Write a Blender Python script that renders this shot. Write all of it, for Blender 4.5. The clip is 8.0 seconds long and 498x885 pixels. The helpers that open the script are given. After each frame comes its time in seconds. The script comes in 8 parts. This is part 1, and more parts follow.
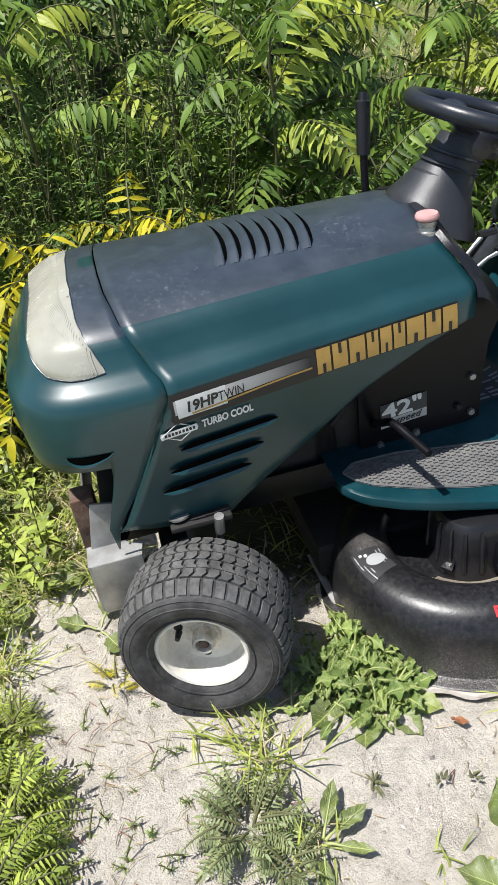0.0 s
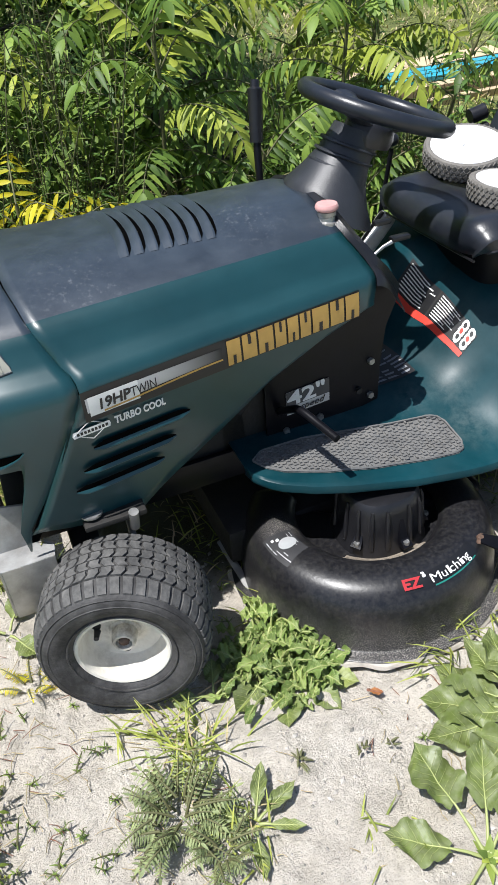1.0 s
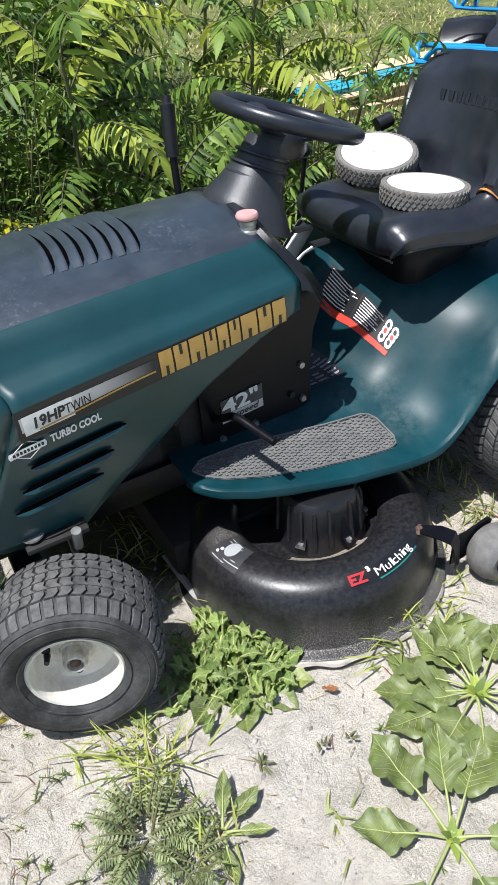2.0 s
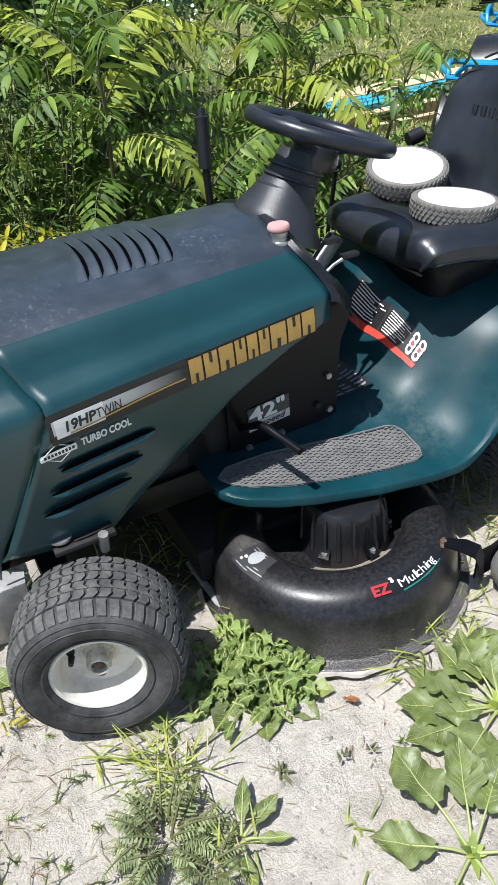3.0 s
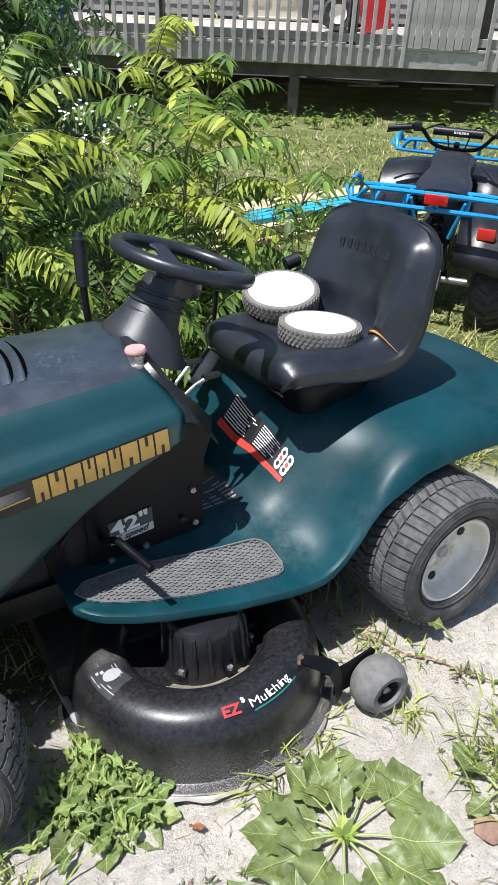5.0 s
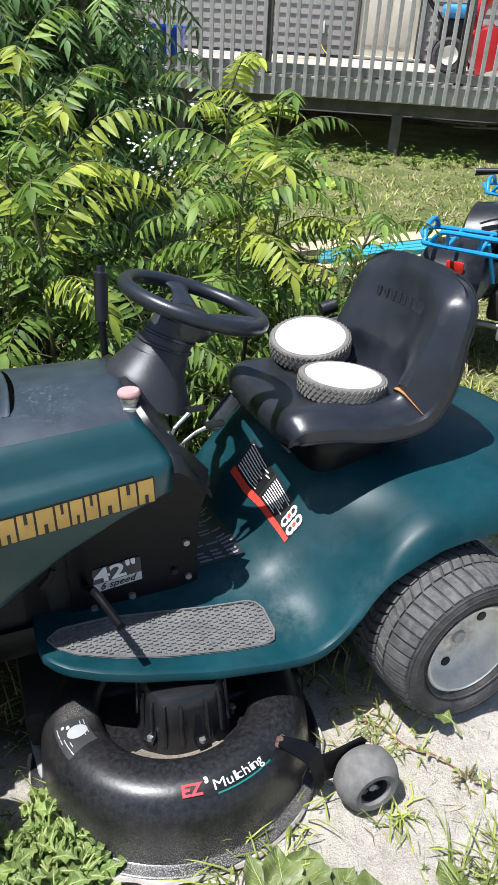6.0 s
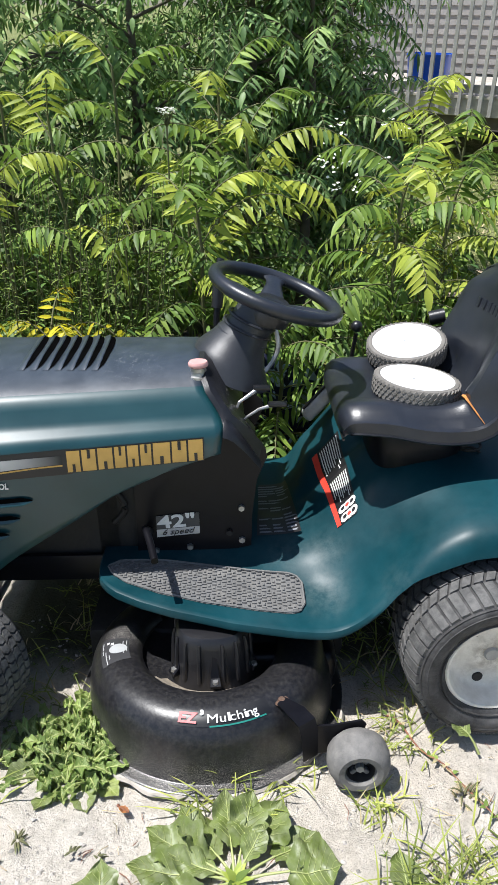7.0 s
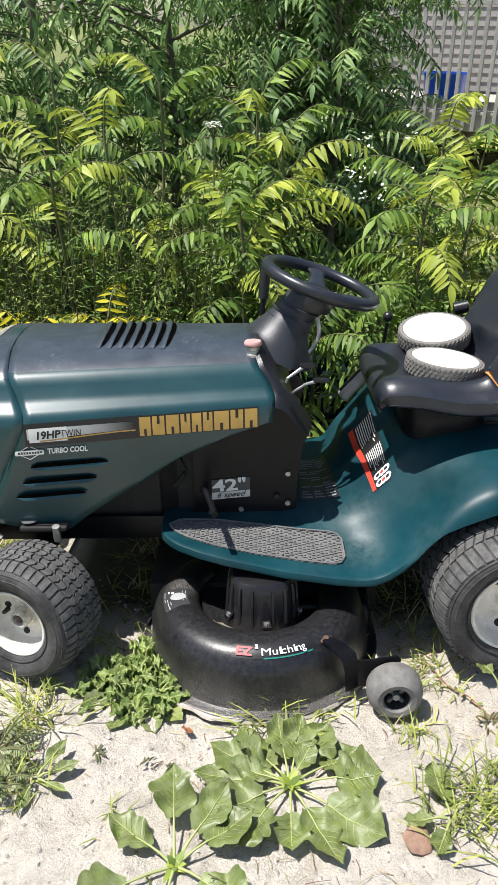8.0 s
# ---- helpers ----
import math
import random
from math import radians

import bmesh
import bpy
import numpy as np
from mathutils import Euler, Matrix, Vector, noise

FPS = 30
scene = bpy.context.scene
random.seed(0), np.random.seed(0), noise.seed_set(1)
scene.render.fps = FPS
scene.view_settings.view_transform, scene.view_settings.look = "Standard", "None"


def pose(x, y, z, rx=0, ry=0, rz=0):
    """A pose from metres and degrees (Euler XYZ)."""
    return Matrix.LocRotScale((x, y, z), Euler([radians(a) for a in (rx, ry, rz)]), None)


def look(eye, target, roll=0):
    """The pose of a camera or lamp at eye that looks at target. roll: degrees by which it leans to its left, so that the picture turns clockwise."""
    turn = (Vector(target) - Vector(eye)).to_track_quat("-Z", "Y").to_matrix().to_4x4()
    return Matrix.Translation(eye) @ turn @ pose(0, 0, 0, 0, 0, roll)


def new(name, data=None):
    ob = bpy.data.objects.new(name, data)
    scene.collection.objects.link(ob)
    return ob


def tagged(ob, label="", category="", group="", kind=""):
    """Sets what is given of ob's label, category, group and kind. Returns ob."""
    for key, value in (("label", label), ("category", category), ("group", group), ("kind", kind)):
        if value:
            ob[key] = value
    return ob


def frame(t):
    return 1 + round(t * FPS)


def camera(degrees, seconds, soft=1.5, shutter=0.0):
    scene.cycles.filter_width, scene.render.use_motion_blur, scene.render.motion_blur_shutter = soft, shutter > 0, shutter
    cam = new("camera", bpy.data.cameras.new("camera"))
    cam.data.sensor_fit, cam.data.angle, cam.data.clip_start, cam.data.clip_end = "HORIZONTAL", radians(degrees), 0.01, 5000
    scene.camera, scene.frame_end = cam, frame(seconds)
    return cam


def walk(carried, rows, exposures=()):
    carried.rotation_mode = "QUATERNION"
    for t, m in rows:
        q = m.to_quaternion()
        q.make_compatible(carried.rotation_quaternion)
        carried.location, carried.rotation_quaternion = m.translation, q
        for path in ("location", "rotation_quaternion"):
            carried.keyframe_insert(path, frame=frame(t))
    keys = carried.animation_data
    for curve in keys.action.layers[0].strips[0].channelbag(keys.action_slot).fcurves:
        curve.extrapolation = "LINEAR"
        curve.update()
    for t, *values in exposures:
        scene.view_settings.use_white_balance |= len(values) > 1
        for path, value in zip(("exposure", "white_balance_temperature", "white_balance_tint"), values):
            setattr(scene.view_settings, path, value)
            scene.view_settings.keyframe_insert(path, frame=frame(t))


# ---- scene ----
cam = camera(37.14, 8.0, soft=0.7)
# the mower stands on ground that falls away from the camera; its own frame leans by this much
LEAN = Matrix.Rotation(radians(6.6), 4, Vector((-0.9825, -0.1865, 0.0)))
PATH = [
    (0.0, (0.0110, -0.9599, 1.2634), (0.2308, 0.5213, 0.2645), -9.42),
    (0.5, (-0.0349, -0.9270, 1.2680), (0.2067, 0.4950, 0.1911), -7.72),
    (1.0, (-0.0405, -0.9292, 1.2915), (0.4398, 0.4337, 0.2183), -5.64),
    (1.5, (-0.0545, -0.9261, 1.2848), (0.5698, 0.3914, 0.2291), -6.11),
    (1.7, (-0.0506, -0.9417, 1.2831), (0.5839, 0.3713, 0.2278), -6.15),
    (2.8, (-0.0772, -0.9439, 1.2951), (0.5517, 0.3757, 0.2447), -5.74),
    (3.0, (-0.0719, -0.9489, 1.2880), (0.5283, 0.4014, 0.2602), -5.90),
    (3.5, (-0.0883, -0.9511, 1.2954), (0.5862, 0.3823, 0.2919), -5.50),
    (4.0, (-0.0477, -0.9468, 1.3033), (0.6864, 0.3894, 0.3466), -6.42),
    (4.5, (0.0107, -0.9819, 1.3579), (0.7942, 0.3708, 0.4655), -3.82),
    (4.7, (0.0535, -1.0318, 1.3568), (0.8320, 0.3267, 0.4689), -2.95),
    (5.8, (0.2726, -1.0192, 1.3469), (0.9322, 0.4543, 0.5509), -0.78),
    (6.0, (0.3384, -1.0090, 1.3471), (0.9178, 0.4962, 0.5478), -0.83),
    (6.5, (0.6173, -1.1194, 1.2799), (0.8043, 0.4968, 0.5100), -1.06),
    (7.0, (0.7027, -1.2588, 1.3120), (0.7110, 0.3832, 0.5745), -0.94),
    (7.5, (0.6217, -1.4038, 1.3051), (0.5913, 0.2503, 0.5957), -0.16),
    (8.0, (0.6048, -1.5078, 1.3010), (0.5884, 0.1487, 0.5968), -0.90),
]
walk(cam, [(t, LEAN @ look(eye, target, roll)) for t, eye, target, roll in PATH],
     exposures=[(0.0, 0.43, 6500, 10), (1.5, 0.44, 6280, 10), (4.5, 0.48, 6200, 10), (6.0, 0.58, 6200, 10), (7.0, 0.60, 6350, 10), (8.0, 0.60, 6600, 10)])

# ---- world and sun ----
SUN_DIR = Vector((-0.39, -0.01, 1.0)).normalized()
world = bpy.data.worlds.new("world")
scene.world = world
world.use_nodes = True
wn = world.node_tree.nodes
sky = wn.new("ShaderNodeTexSky")
sky.sky_type = "NISHITA"
sky.sun_disc = False
sky.sun_elevation = math.asin(SUN_DIR.z)
sky.sun_rotation = math.atan2(SUN_DIR.x, SUN_DIR.y)
wn["Background"].inputs["Strength"].default_value = 0.096
world.node_tree.links.new(sky.outputs[0], wn["Background"].inputs["Color"])
sun = new("sun", bpy.data.lights.new("sun", "SUN"))
sun.data.energy, sun.data.angle, sun.data.color = 5.0, radians(0.55), (1.0, 0.98, 0.955)
sun.matrix_world = Matrix.Translation((0, 0, 20)) @ SUN_DIR.to_track_quat("Z", "Y").to_matrix().to_4x4()

# ---- materials ----


def material(name, color, rough=0.5, metal=0.0, var=0.25, scale=8.0, bump=0.0, bump_scale=60.0, dust=0.0, dust_color=(0.45, 0.41, 0.35), coat=0.0, rvar=0.12,
             fine=0.0, fine_scale=240.0, object_random=0.0, island_random=0.0, spec=0.5, second=None, translucent=0.0):
    """A node material: base colour varied at two scales, roughness varied, fine relief, dust."""
    m = bpy.data.materials.new(name)
    m.use_nodes = True
    nt = m.node_tree
    n, l = nt.nodes, nt.links
    b = n["Principled BSDF"]
    tc = n.new("ShaderNodeTexCoord")
    no = n.new("ShaderNodeTexNoise")
    no.inputs["Scale"].default_value, no.inputs["Detail"].default_value, no.inputs["Roughness"].default_value = scale, 6.0, 0.62
    l.new(tc.outputs["Object"], no.inputs["Vector"])
    fi = n.new("ShaderNodeTexNoise")
    fi.inputs["Scale"].default_value, fi.inputs["Detail"].default_value = bump_scale, 5.0
    l.new(tc.outputs["Object"], fi.inputs["Vector"])
    dark = tuple(c * (1 - var) for c in color)
    lite = tuple(min(1, c * (1 + var)) for c in color) if second is None else second
    ramp = n.new("ShaderNodeMix")
    ramp.data_type = "RGBA"
    ramp.inputs[6].default_value, ramp.inputs[7].default_value = (*dark, 1), (*lite, 1)
    mr = n.new("ShaderNodeMapRange")
    mr.inputs["From Min"].default_value, mr.inputs["From Max"].default_value = 0.3, 0.7
    l.new(no.outputs["Fac"], mr.inputs["Value"])
    l.new(mr.outputs[0], ramp.inputs[0])
    col = ramp.outputs[2]
    if object_random or island_random:
        hs = n.new("ShaderNodeHueSaturation")
        src = n.new("ShaderNodeObjectInfo").outputs["Random"] if object_random else n.new("ShaderNodeNewGeometry").outputs["Random Per Island"]
        amount = object_random or island_random
        v = n.new("ShaderNodeMapRange")
        v.inputs["To Min"].default_value, v.inputs["To Max"].default_value = 1 - amount, 1 + amount
        l.new(src, v.inputs["Value"])
        l.new(v.outputs[0], hs.inputs["Value"])
        hu = n.new("ShaderNodeMapRange")
        hu.inputs["To Min"].default_value, hu.inputs["To Max"].default_value = 0.5 + 0.035 * amount, 0.5 - 0.035 * amount
        l.new(src, hu.inputs["Value"])
        l.new(hu.outputs[0], hs.inputs["Hue"])
        l.new(col, hs.inputs["Color"])
        col = hs.outputs[0]
    if dust:
        du = n.new("ShaderNodeTexNoise")
        du.inputs["Scale"].default_value, du.inputs["Detail"].default_value, du.inputs["Roughness"].default_value = scale * 1.7, 9.0, 0.7
        l.new(tc.outputs["Object"], du.inputs["Vector"])
        dm = n.new("ShaderNodeMapRange")
        dm.inputs["From Min"].default_value, dm.inputs["From Max"].default_value = 0.42, 0.75
        dm.inputs["To Max"].default_value = dust
        l.new(du.outputs["Fac"], dm.inputs["Value"])
        mx = n.new("ShaderNodeMix")
        mx.data_type = "RGBA"
        mx.inputs[7].default_value = (*dust_color, 1)
        l.new(dm.outputs[0], mx.inputs[0])
        l.new(col, mx.inputs[6])
        col = mx.outputs[2]
    l.new(col, b.inputs["Base Color"])
    rr = n.new("ShaderNodeMapRange")
    rr.inputs["To Min"].default_value, rr.inputs["To Max"].default_value = max(0.03, rough - rvar), min(1, rough + rvar)
    l.new(no.outputs["Fac"], rr.inputs["Value"])
    l.new(rr.outputs[0], b.inputs["Roughness"])
    b.inputs["Metallic"].default_value = metal
    b.inputs["Coat Weight"].default_value = coat
    b.inputs["Coat Roughness"].default_value = 0.15
    b.inputs["Specular IOR Level"].default_value = spec
    if bump:
        bu = n.new("ShaderNodeBump")
        bu.inputs["Strength"].default_value, bu.inputs["Distance"].default_value = bump, 0.004
        l.new(fi.outputs["Fac"], bu.inputs["Height"])
        l.new(bu.outputs[0], b.inputs["Normal"])
    if translucent:
        tr = n.new("ShaderNodeBsdfTranslucent")
        l.new(col, tr.inputs["Color"])
        ms = n.new("ShaderNodeMixShader")
        ms.inputs[0].default_value = translucent
        l.new(b.outputs[0], ms.inputs[1])
        l.new(tr.outputs[0], ms.inputs[2])
        l.new(ms.outputs[0], n["Material Output"].inputs["Surface"])
    return m


def add_stain(m, spots, color, scale=30.0, lo=0.40, hi=0.62, strength=0.8):
    """Worn, dusty patches around the given object points (x, y, z, radius, share)."""
    nt = m.node_tree
    n, l = nt.nodes, nt.links
    b = n["Principled BSDF"]
    tc = n.new("ShaderNodeTexCoord")
    no = n.new("ShaderNodeTexNoise")
    no.inputs["Scale"].default_value, no.inputs["Detail"].default_value, no.inputs["Roughness"].default_value = scale, 8.0, 0.72
    l.new(tc.outputs["Object"], no.inputs["Vector"])
    grain = n.new("ShaderNodeMapRange")
    grain.inputs["From Min"].default_value, grain.inputs["From Max"].default_value, grain.inputs["To Max"].default_value = lo, hi, strength
    l.new(no.outputs["Fac"], grain.inputs["Value"])
    total = None
    for x, y, z, r, share in spots:
        d = n.new("ShaderNodeVectorMath")
        d.operation = "DISTANCE"
        l.new(tc.outputs["Object"], d.inputs[0])
        d.inputs[1].default_value = (x, y, z)
        f = n.new("ShaderNodeMapRange")
        f.interpolation_type = "SMOOTHSTEP"
        f.inputs["From Min"].default_value, f.inputs["From Max"].default_value = r, r * 0.1
        f.inputs["To Max"].default_value = share
        l.new(d.outputs["Value"], f.inputs["Value"])
        if total is None:
            total = f.outputs[0]
        else:
            mx = n.new("ShaderNodeMath")
            mx.operation = "MAXIMUM"
            l.new(total, mx.inputs[0])
            l.new(f.outputs[0], mx.inputs[1])
            total = mx.outputs[0]
    fac = n.new("ShaderNodeMath")
    fac.operation = "MULTIPLY"
    l.new(grain.outputs[0], fac.inputs[0])
    l.new(total, fac.inputs[1])
    mix = n.new("ShaderNodeMix")
    mix.data_type = "RGBA"
    l.new(b.inputs["Base Color"].links[0].from_socket, mix.inputs[6])
    mix.inputs[7].default_value = (*color, 1)
    l.new(fac.outputs[0], mix.inputs[0])
    l.new(mix.outputs[2], b.inputs["Base Color"])


GREEN = material("green paint", (0.006, 0.042, 0.049), 0.36, 0.0, var=0.2, scale=5, dust=0.015, dust_color=(0.18, 0.23, 0.23), coat=0.32, spec=0.55, bump=0.03, bump_scale=18)
HOOD_BLACK = material("hood top dark paint", (0.024, 0.034, 0.047), 0.36, 0.0, var=0.22, scale=16, dust=0.07, dust_color=(0.17, 0.19, 0.20), spec=0.9, bump=0.06, bump_scale=500)
add_stain(HOOD_BLACK, [(0.45, 0.36, 0.79, 0.10, 0.7), (0.10, 0.28, 0.78, 0.14, 0.5), (0.25, 0.60, 0.79, 0.15, 0.4), (-0.08, 0.35, 0.79, 0.10, 0.5)], (0.20, 0.21, 0.22), 90, 0.54, 0.68, 0.75)
FENDER_GREEN = material("green fender paint", (0.004, 0.037, 0.047), 0.38, 0.0, var=0.30, scale=5, dust=0.14, dust_color=(0.08, 0.14, 0.15), coat=0.0, spec=0.17, bump=0.02, bump_scale=18)
add_stain(FENDER_GREEN, [(0.875, 0.175, 0.275, 0.11, 1.0), (0.885, 0.255, 0.33, 0.09, 0.85), (0.80, 0.27, 0.32, 0.09, 0.6), (0.60, 0.26, 0.32, 0.10, 0.35), (1.03, 0.075, 0.36, 0.10, 0.4)], (0.28, 0.32, 0.30), 48, 0.36, 0.78, 0.22)
GAUGE_GREY = material("scuffed grey plastic", (0.145, 0.14, 0.132), 0.8, var=0.25, scale=25, dust=0.4, dust_color=(0.30, 0.28, 0.25), bump=0.3, bump_scale=300)
BLACK_PAINT = material("black paint", (0.005, 0.005, 0.007), 0.36, 0.0, var=0.3, scale=9, dust=0.02, dust_color=(0.12, 0.12, 0.12), coat=0.05, spec=0.2, bump=0.05, bump_scale=90)
BLACK_PLASTIC = material("black plastic", (0.009, 0.009, 0.011), 0.36, var=0.25, scale=12, dust=0.04, dust_color=(0.16, 0.15, 0.14), bump=0.12, bump_scale=300)
GREY_PLASTIC = material("grey moulded plastic", (0.024, 0.026, 0.031), 0.42, var=0.2, scale=9, dust=0.08, dust_color=(0.15, 0.15, 0.16), bump=0.15, bump_scale=420)
VINYL = material("black vinyl", (0.013, 0.016, 0.023), 0.35, var=0.25, scale=8, dust=0.10, dust_color=(0.14, 0.13, 0.12), bump=0.07, bump_scale=300)
RUBBER = material("dusty tyre rubber", (0.027, 0.026, 0.026), 0.72, var=0.4, scale=14, dust=0.38, dust_color=(0.20, 0.195, 0.19), bump=0.35, bump_scale=170)
TREAD = material("worn tread rubber", (0.066, 0.065, 0.063), 0.8, var=0.35, scale=22, dust=0.45, dust_color=(0.27, 0.26, 0.245), bump=0.4, bump_scale=200)
WHITE_RIM = material("white rim paint", (0.80, 0.765, 0.68), 0.45, var=0.10, scale=16, dust=0.42, dust_color=(0.36, 0.30, 0.21), bump=0.05, bump_scale=80)
add_stain(WHITE_RIM, [(0.0, 0.0, -0.035, 0.075, 1.0), (0.05, 0.03, -0.03, 0.04, 0.7), (-0.04, -0.05, -0.03, 0.05, 0.5)], (0.20, 0.155, 0.10), 45, 0.36, 0.62, 0.9)
WHITE_PLASTIC = material("white plastic", (0.80, 0.80, 0.79), 0.4, var=0.05, scale=20, bump=0.04, bump_scale=60, dust=0.12, dust_color=(0.55, 0.52, 0.48))
LIGHT_RUBBER = material("grey wheel rubber", (0.16, 0.15, 0.135), 0.8, var=0.25, scale=25, dust=0.4, dust_color=(0.20, 0.18, 0.16), bump=0.3, bump_scale=300)
STEEL = material("bare steel", (0.42, 0.42, 0.41), 0.42, 0.85, var=0.25, scale=25, dust=0.2, dust_color=(0.22, 0.16, 0.11), bump=0.08, bump_scale=160)
DULL_STEEL = material("dull galvanised steel", (0.36, 0.36, 0.35), 0.55, 0.35, var=0.3, scale=18, dust=0.35, dust_color=(0.25, 0.21, 0.16), bump=0.12, bump_scale=120)
RUST = material("rusty steel", (0.10, 0.055, 0.035), 0.8, 0.1, var=0.5, scale=26, bump=0.4, bump_scale=120, dust=0.2)
SEAT_RUST = material("orange worn foam", (0.50, 0.20, 0.05), 0.8, var=0.3, scale=40)
LENS = material("clouded headlight lens", (0.37, 0.36, 0.30), 0.25, var=0.1, scale=12, coat=0.3, dust=0.15, dust_color=(0.35, 0.33, 0.28))
RED_CAP = material("faded red plastic", (0.62, 0.34, 0.32), 0.45, var=0.15, scale=30)
GOLD = material("gold decal", (0.48, 0.30, 0.08), 0.4, 0.2, var=0.15, scale=20)
DECAL_BLACK = material("black decal", (0.010, 0.010, 0.011), 0.38, var=0.2, scale=20)
DECAL_WHITE = material("white decal ink", (0.75, 0.75, 0.72), 0.45, var=0.08, scale=30)
DECAL_SILVER = material("silver decal", (0.50, 0.51, 0.51), 0.35, 0.3, var=0.12, scale=10)
DECAL_FADE = material("silver decal fading to black", (0.50, 0.51, 0.51), 0.35, 0.2, var=0.08, scale=10)
fn, fl = DECAL_FADE.node_tree.nodes, DECAL_FADE.node_tree.links
fade_at = fn.new("ShaderNodeSeparateXYZ")
fl.new(fn.new("ShaderNodeTexCoord").outputs["Object"], fade_at.inputs[0])
fade_range = fn.new("ShaderNodeMapRange")
fade_range.inputs["From Min"].default_value, fade_range.inputs["From Max"].default_value = 0.15, 0.31
fl.new(fade_at.outputs["X"], fade_range.inputs["Value"])
fade_mix = fn.new("ShaderNodeMix")
fade_mix.data_type = "RGBA"
fl.new(fn["Principled BSDF"].inputs["Base Color"].links[0].from_socket, fade_mix.inputs[6])
fade_mix.inputs[7].default_value = (0.012, 0.014, 0.015, 1)
fl.new(fade_range.outputs[0], fade_mix.inputs[0])
fl.new(fade_mix.outputs[2], fn["Principled BSDF"].inputs["Base Color"])
DARK_RED = material("dark red decal ink", (0.40, 0.018, 0.024), 0.45, var=0.1, scale=20)
FADED_PRINT = material("faded grey print", (0.20, 0.21, 0.23), 0.6, var=0.2, scale=60)
DECAL_RED = material("red decal", (0.62, 0.05, 0.03), 0.42, var=0.1, scale=20)
DECAL_TEAL = material("teal decal", (0.02, 0.20, 0.16), 0.42, var=0.1, scale=20)
MAT_RUBBER = material("grey foot mat rubber", (0.12, 0.12, 0.118), 0.8, var=0.2, scale=20, dust=0.4, dust_color=(0.28, 0.26, 0.23), bump=0.3, bump_scale=260)
DARK = material("dark greasy metal", (0.012, 0.011, 0.010), 0.7, 0.0, var=0.5, scale=18, bump=0.3, bump_scale=90, dust=0.15, dust_color=(0.08, 0.06, 0.045))
DECK_PAINT = material("black deck paint with dried dirt", (0.008, 0.008, 0.010), 0.37, 0.0, var=0.3, scale=60, dust=0.16, dust_color=(0.16, 0.15, 0.13), coat=0.08, bump=0.08, bump_scale=130)
add_stain(DECK_PAINT, [(0.615, -0.145, -0.01, 0.125, 1.0), (0.53, -0.125, -0.01, 0.125, 1.0), (0.45, -0.09, -0.01, 0.125, 1.0), (0.37, 0.0, -0.01, 0.13, 1.0), (0.335, 0.09, 0.0, 0.13, 1.0), (0.70, -0.13, -0.01, 0.125, 1.0), (0.79, -0.09, -0.01, 0.125, 1.0), (0.40, 0.18, 0.16, 0.06, 0.8), (0.88, 0.0, 0.05, 0.10, 0.7)], (0.45, 0.42, 0.38), 420, 0.48, 0.64, 0.9)
PALE_DUST = material("pale dried mud on steel", (0.45, 0.41, 0.355), 0.95, var=0.25, scale=30, dust=0.5, dust_color=(0.26, 0.23, 0.20), bump=0.4, bump_scale=160)
# near-black without gloss, stands in for shade inside slots, louvers and seam
OPENING_SHADE = material("painted shade of openings", (0.003, 0.003, 0.003), 0.9, var=0.3, scale=20, spec=0.0)
CLEAR = bpy.data.materials.new("clear plastic")
CLEAR.use_nodes = True
CLEAR.node_tree.nodes["Principled BSDF"].inputs["Transmission Weight"].default_value = 1.0
CLEAR.node_tree.nodes["Principled BSDF"].inputs["Roughness"].default_value = 0.095

# ---- mesh helpers ----


def part(name, bm, mats, parent=None, label="", smooth=True, matrix=None):
    """Links a bmesh as one mesh object under a thing or part."""
    me = bpy.data.meshes.new(name)
    bmesh.ops.recalc_face_normals(bm, faces=bm.faces)
    bm.to_mesh(me)
    bm.free()
    for m in (mats if isinstance(mats, (list, tuple)) else [mats]):
        me.materials.append(m)
    if smooth:
        me.polygons.foreach_set("use_smooth", [True] * len(me.polygons))
        me.set_sharp_from_angle(angle=radians(38))
    ob = new(name, me)
    if parent is not None:
        ob.parent = parent
    if matrix is not None:
        ob.matrix_basis = matrix
    if label:
        ob["label"] = label
    return ob


def thing(name, label, category, matrix=None, group=""):
    """An Empty that parents the parts of one thing."""
    ob = new(name)
    ob.empty_display_size = 0.1
    if matrix is not None:
        ob.matrix_basis = matrix
    return tagged(ob, label, category, group)


def loft(rings, closed=False, cap=False, mat_of=None, bm=None):
    bm = bm or bmesh.new()
    vs = [[bm.verts.new(p) for p in r] for r in rings]
    n = len(rings[0])
    for i in range(len(vs) - 1):
        for j in range(n if closed else n - 1):
            k = (j + 1) % n
            try:
                f = bm.faces.new((vs[i][j], vs[i + 1][j], vs[i + 1][k], vs[i][k]))
                if mat_of:
                    f.material_index = mat_of(i, j)
            except ValueError:
                pass
    if cap:
        for r in (vs[0], vs[-1]):
            try:
                bm.faces.new(r)
            except ValueError:
                pass
    return bm


def smooth_line(points, steps=6, closed=False):
    """Catmull-Rom through points."""
    pts = [Vector(p) for p in points]
    n = len(pts)
    out = []
    for i in range(n if closed else n - 1):
        a, b, c, d = (pts[(i + k) % n] if closed else pts[min(max(i + k, 0), n - 1)] for k in (-1, 0, 1, 2))
        for s in range(steps):
            t = s / steps
            out.append(0.5 * (2 * b + (c - a) * t + (2 * a - 5 * b + 4 * c - d) * t * t + (3 * b - a - 3 * c + d) * t ** 3))
    if not closed:
        out.append(pts[-1])
    return out


